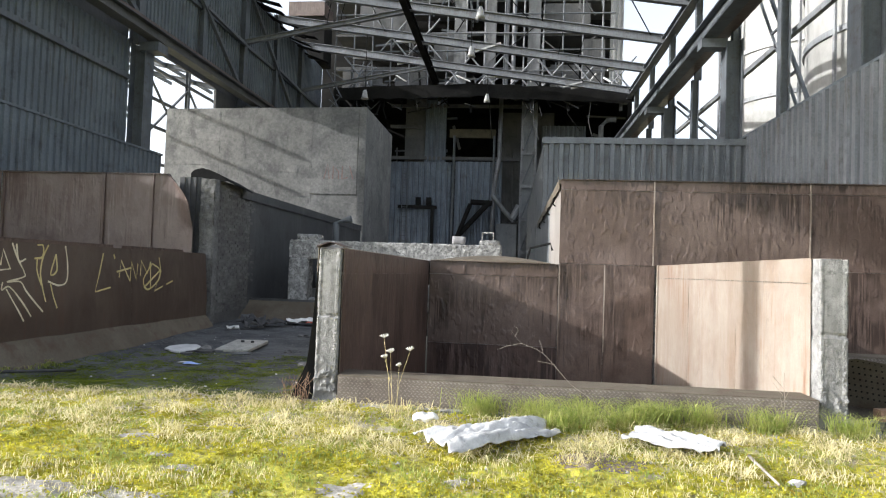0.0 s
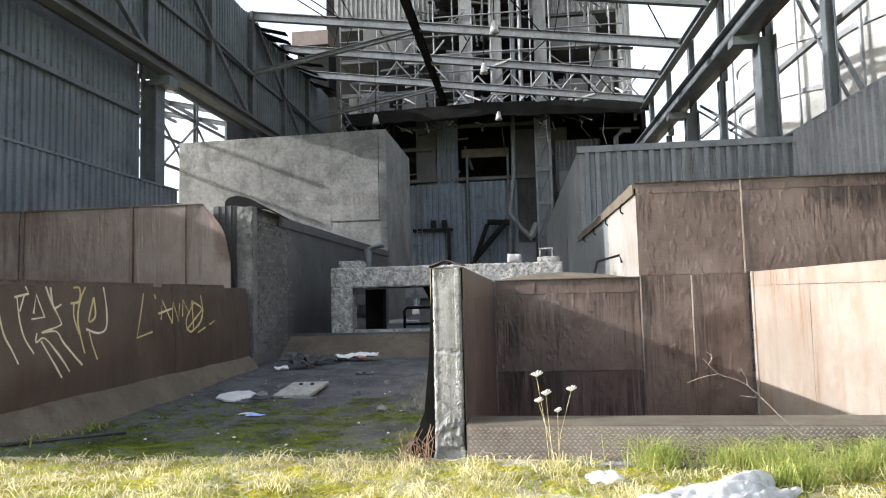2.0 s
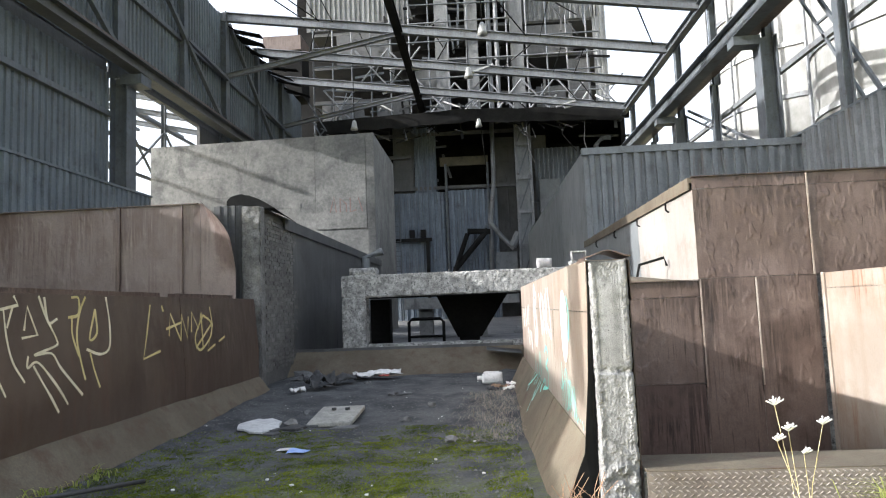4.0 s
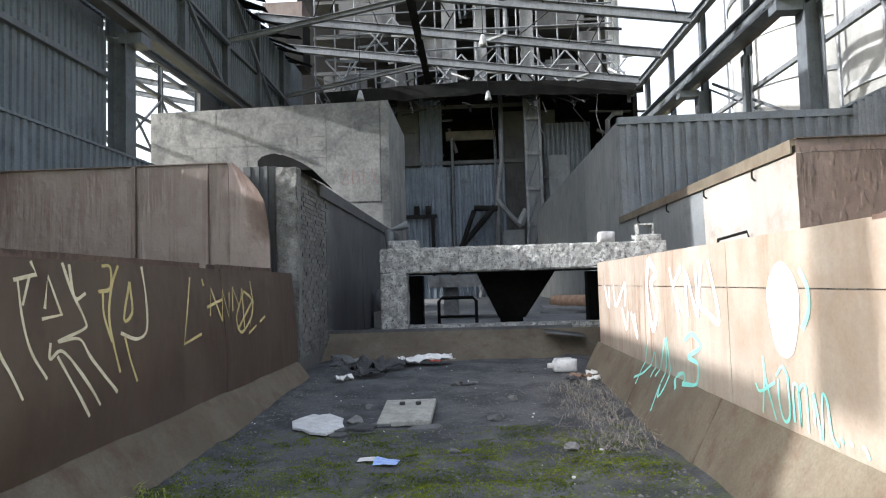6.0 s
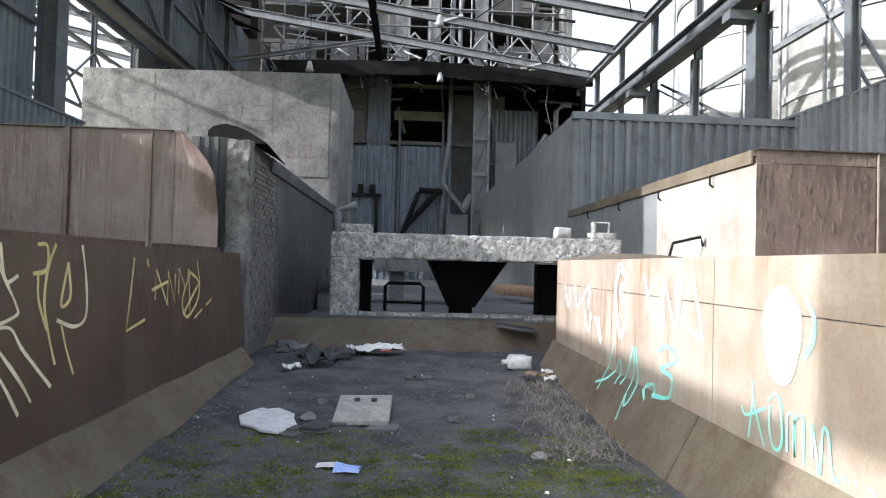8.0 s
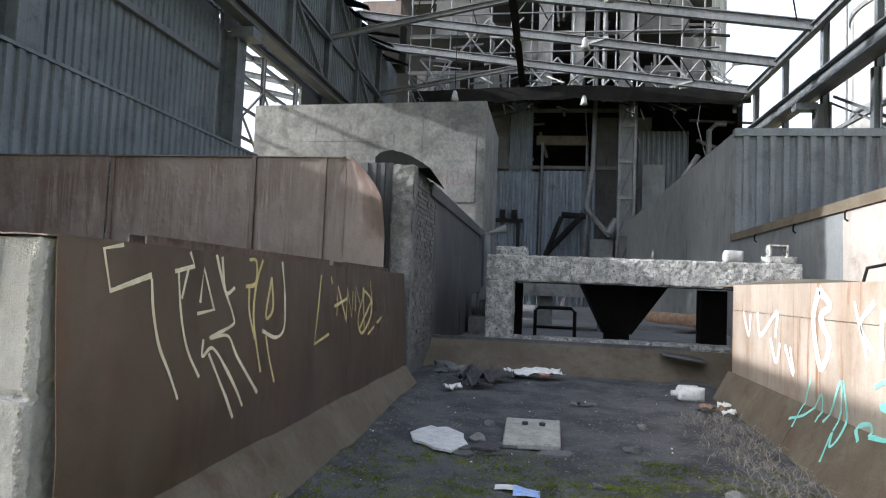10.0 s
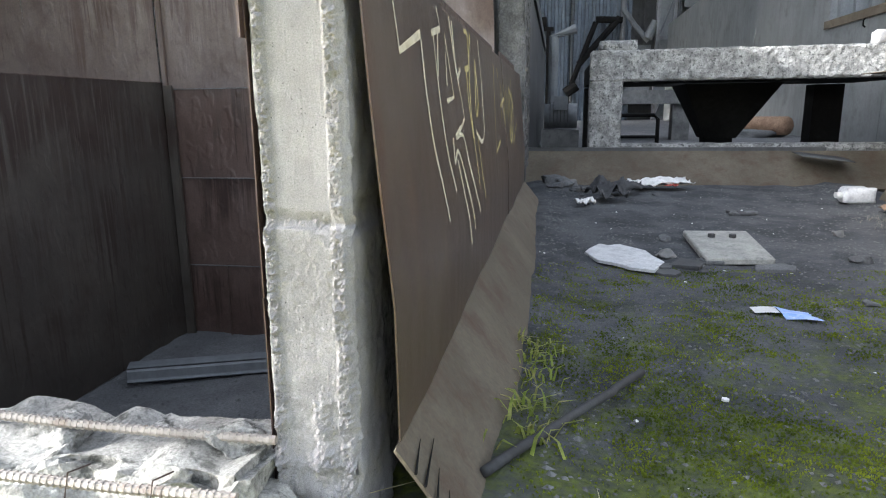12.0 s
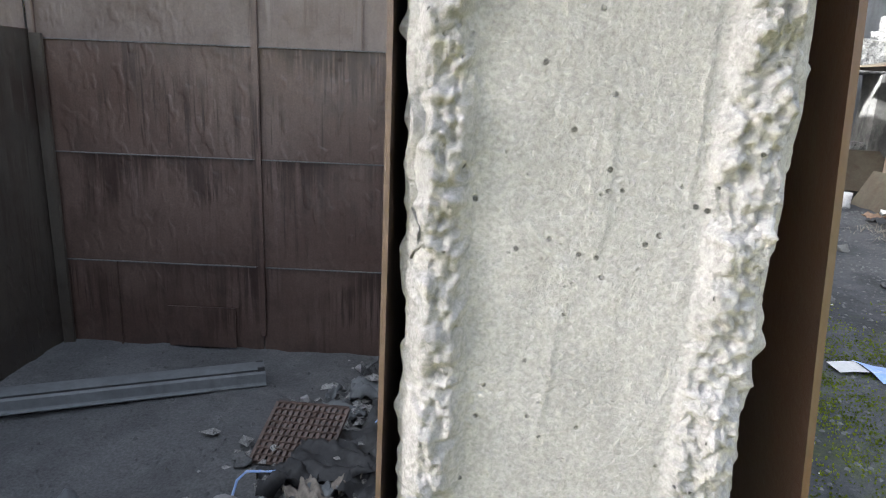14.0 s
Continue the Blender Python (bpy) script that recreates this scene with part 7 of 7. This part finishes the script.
tube(bm, [(2.75, 6.85, -0.02), (2.77, 6.85, 0.3), (2.76, 6.85, 0.58)], 0.004, 5, 0.002)
part("stem", bm, BONE, bt)

# ---- bricks of the pier ----
random.seed(5)
brick_meshes = []
for k in range(5):
    bm = bmesh.new()
    box(bm, -0.02, 0.012, -0.115, 0.115, -0.034, 0.034)
    for v in bm.verts:
        v.co += Vector((random.uniform(-0.006, 0.004), random.uniform(-0.008, 0.008), random.uniform(-0.005, 0.005)))
    me = bpy.data.meshes.new("brick")
    bm.to_mesh(me)
    bm.free()
    me.materials.append(BRICK)
    brick_meshes.append(me)
for r in range(38):
    for c in range(9):
        if random.random() < 0.05:
            continue
        ob = new("brick", random.choice(brick_meshes))
        ob.parent = pier
        ob.location = (-7.262 + random.uniform(-0.008, 0.008), 15.25 + 0.243 * c + (0.12 if r % 2 else 0), 0.3 + 0.083 * r)
        ob.rotation_euler = (random.uniform(-0.02, 0.02), 0, random.uniform(-0.03, 0.03))

# ---- bare concrete showing through the moss ----
def bare_patch(x, y, a, b, seed):
    """A low worn skin of concrete that dips under the moss at its ragged rim."""
    n = 26
    rows = []
    for j in range(n + 1):
        r = []
        for i in range(n + 1):
            u, w = 2.4 * i / n - 1.2, 2.4 * j / n - 1.2
            px, py = x + a * u, y + b * w
            far_ = u * u + w * w + 0.55 * noise.noise(Vector((px * 5, py * 5, seed))) + 0.3 * noise.noise(Vector((px * 14, py * 14, seed)))
            r.append((px, py, ground_z(px, py) + 0.009 - 0.02 * max(0, far_ - 0.35)))
        rows.append(r)
    return smooth(structure("concrete_patch", sheet(rows), PALE_GROUND, "bare pale concrete showing through the moss", "ground"))


for i, (x, y, a, b) in enumerate(((-3.1, 3.95, 0.42, 0.2), (-2.45, 3.93, 0.3, 0.16), (-2.37, 4.56, 0.17, 0.09), (-2.72, 4.82, 0.14, 0.07), (-1.1, 4.36, 0.2, 0.2), (-0.35, 4.67, 0.14, 0.07), (-4.1, 4.4, 0.3, 0.15), (-3.2, 5.3, 0.2, 0.1))):
    bare_patch(x, y, a, b, 3.7 * i)
mud = bare_patch(0.75, 5.4, 0.42, 0.3, 41.0)
mud.name = "bare_soil"
mud.data.materials[0] = mat("bare_soil", (0.1, 0.075, 0.055), (0.19, 0.15, 0.115), (0.3, 0.27, 0.22), big=6, fine=40, rough=0.95, bump=0.8, grain=0.4)
tagged(mud, "patch of bare brown soil in the moss", "ground", "", "structure")
bm = bmesh.new()
tube(bm, [(2.04, 5.74, 0.02), (2.0, 5.4, 0.035), (1.98, 4.97, 0.025)], 0.014, 8, 0.01)
tagged(smooth(link("stick", bm, BONE)), "bare pale stick lying on the moss", "stick")

# ---- faded scrawl on the bunker ----
def on_bunker(x, z):
    return (x, 33.44, z)


spray("scrawl", bx, [[(-10.2, 6.2), (-10.0, 7.0), (-9.9, 6.2)], [(-9.7, 6.2), (-9.7, 6.9), (-9.4, 6.6), (-9.4, 6.2)], [(-9.2, 6.9), (-9.2, 6.2), (-8.9, 6.3)], [(-8.8, 6.9), (-8.6, 6.2)]], on_bunker, 0.07, RED_SPRAY, "faded reddish scrawl", True)

# ---- beside the far post ----
pf = thing("perforated_sheet", (4.3, 8.4, 0.0), "rusty brown perforated steel sheet bent over the next pit", "sheet")
rows = [[(3.6 + 0.2 * i, 8.35 + 0.05 * j, 0.62 - 0.08 * j - 0.03 * abs(i - 3) + (0.0 if j else -0.02)) for i in range(9)] for j in range(9)][::-1]
part("sheet_body", plate_sheet(rows, (0, 0.012, -0.004)), SKIRT, pf)
bm = bmesh.new()
for r in range(7):
    for q in range(22):
        x, t = 3.68 + 0.068 * q + (0.034 if r % 2 else 0), 0.6 + 0.95 * r
        y, z = 8.35 + 0.05 * t - 0.006, 0.62 - 0.08 * t - 0.03 * abs((x - 3.6) / 0.2 - 3)
        v = [bm.verts.new((x + 0.013 * math.cos(a), y, z + 0.013 * math.sin(a))) for a in [k * math.pi / 4 for k in range(8)]]
        bm.faces.new(v)
part("punched_holes", bm, BLACK, pf)["kind"] = "stuff"
wd = thing("dead_weed", (-2.32, 7.0, 0.0), "dry reddish-brown weed at the post foot", "plant")
random.seed(52)
for i in range(26):
    x, y = -2.35 + random.uniform(-0.13, 0.13), 7.0 + random.uniform(-0.08, 0.06)
    h = random.uniform(0.12, 0.34)
    bm = bmesh.new()
    tube(bm, [(x, y, -0.03), (x + random.uniform(-0.05, 0.05), y, h * 0.6), (x + random.uniform(-0.12, 0.12), y - 0.02, h)], 0.0035, 4, 0.002)
    part("stem", bm, PIPE_RUST, wd)
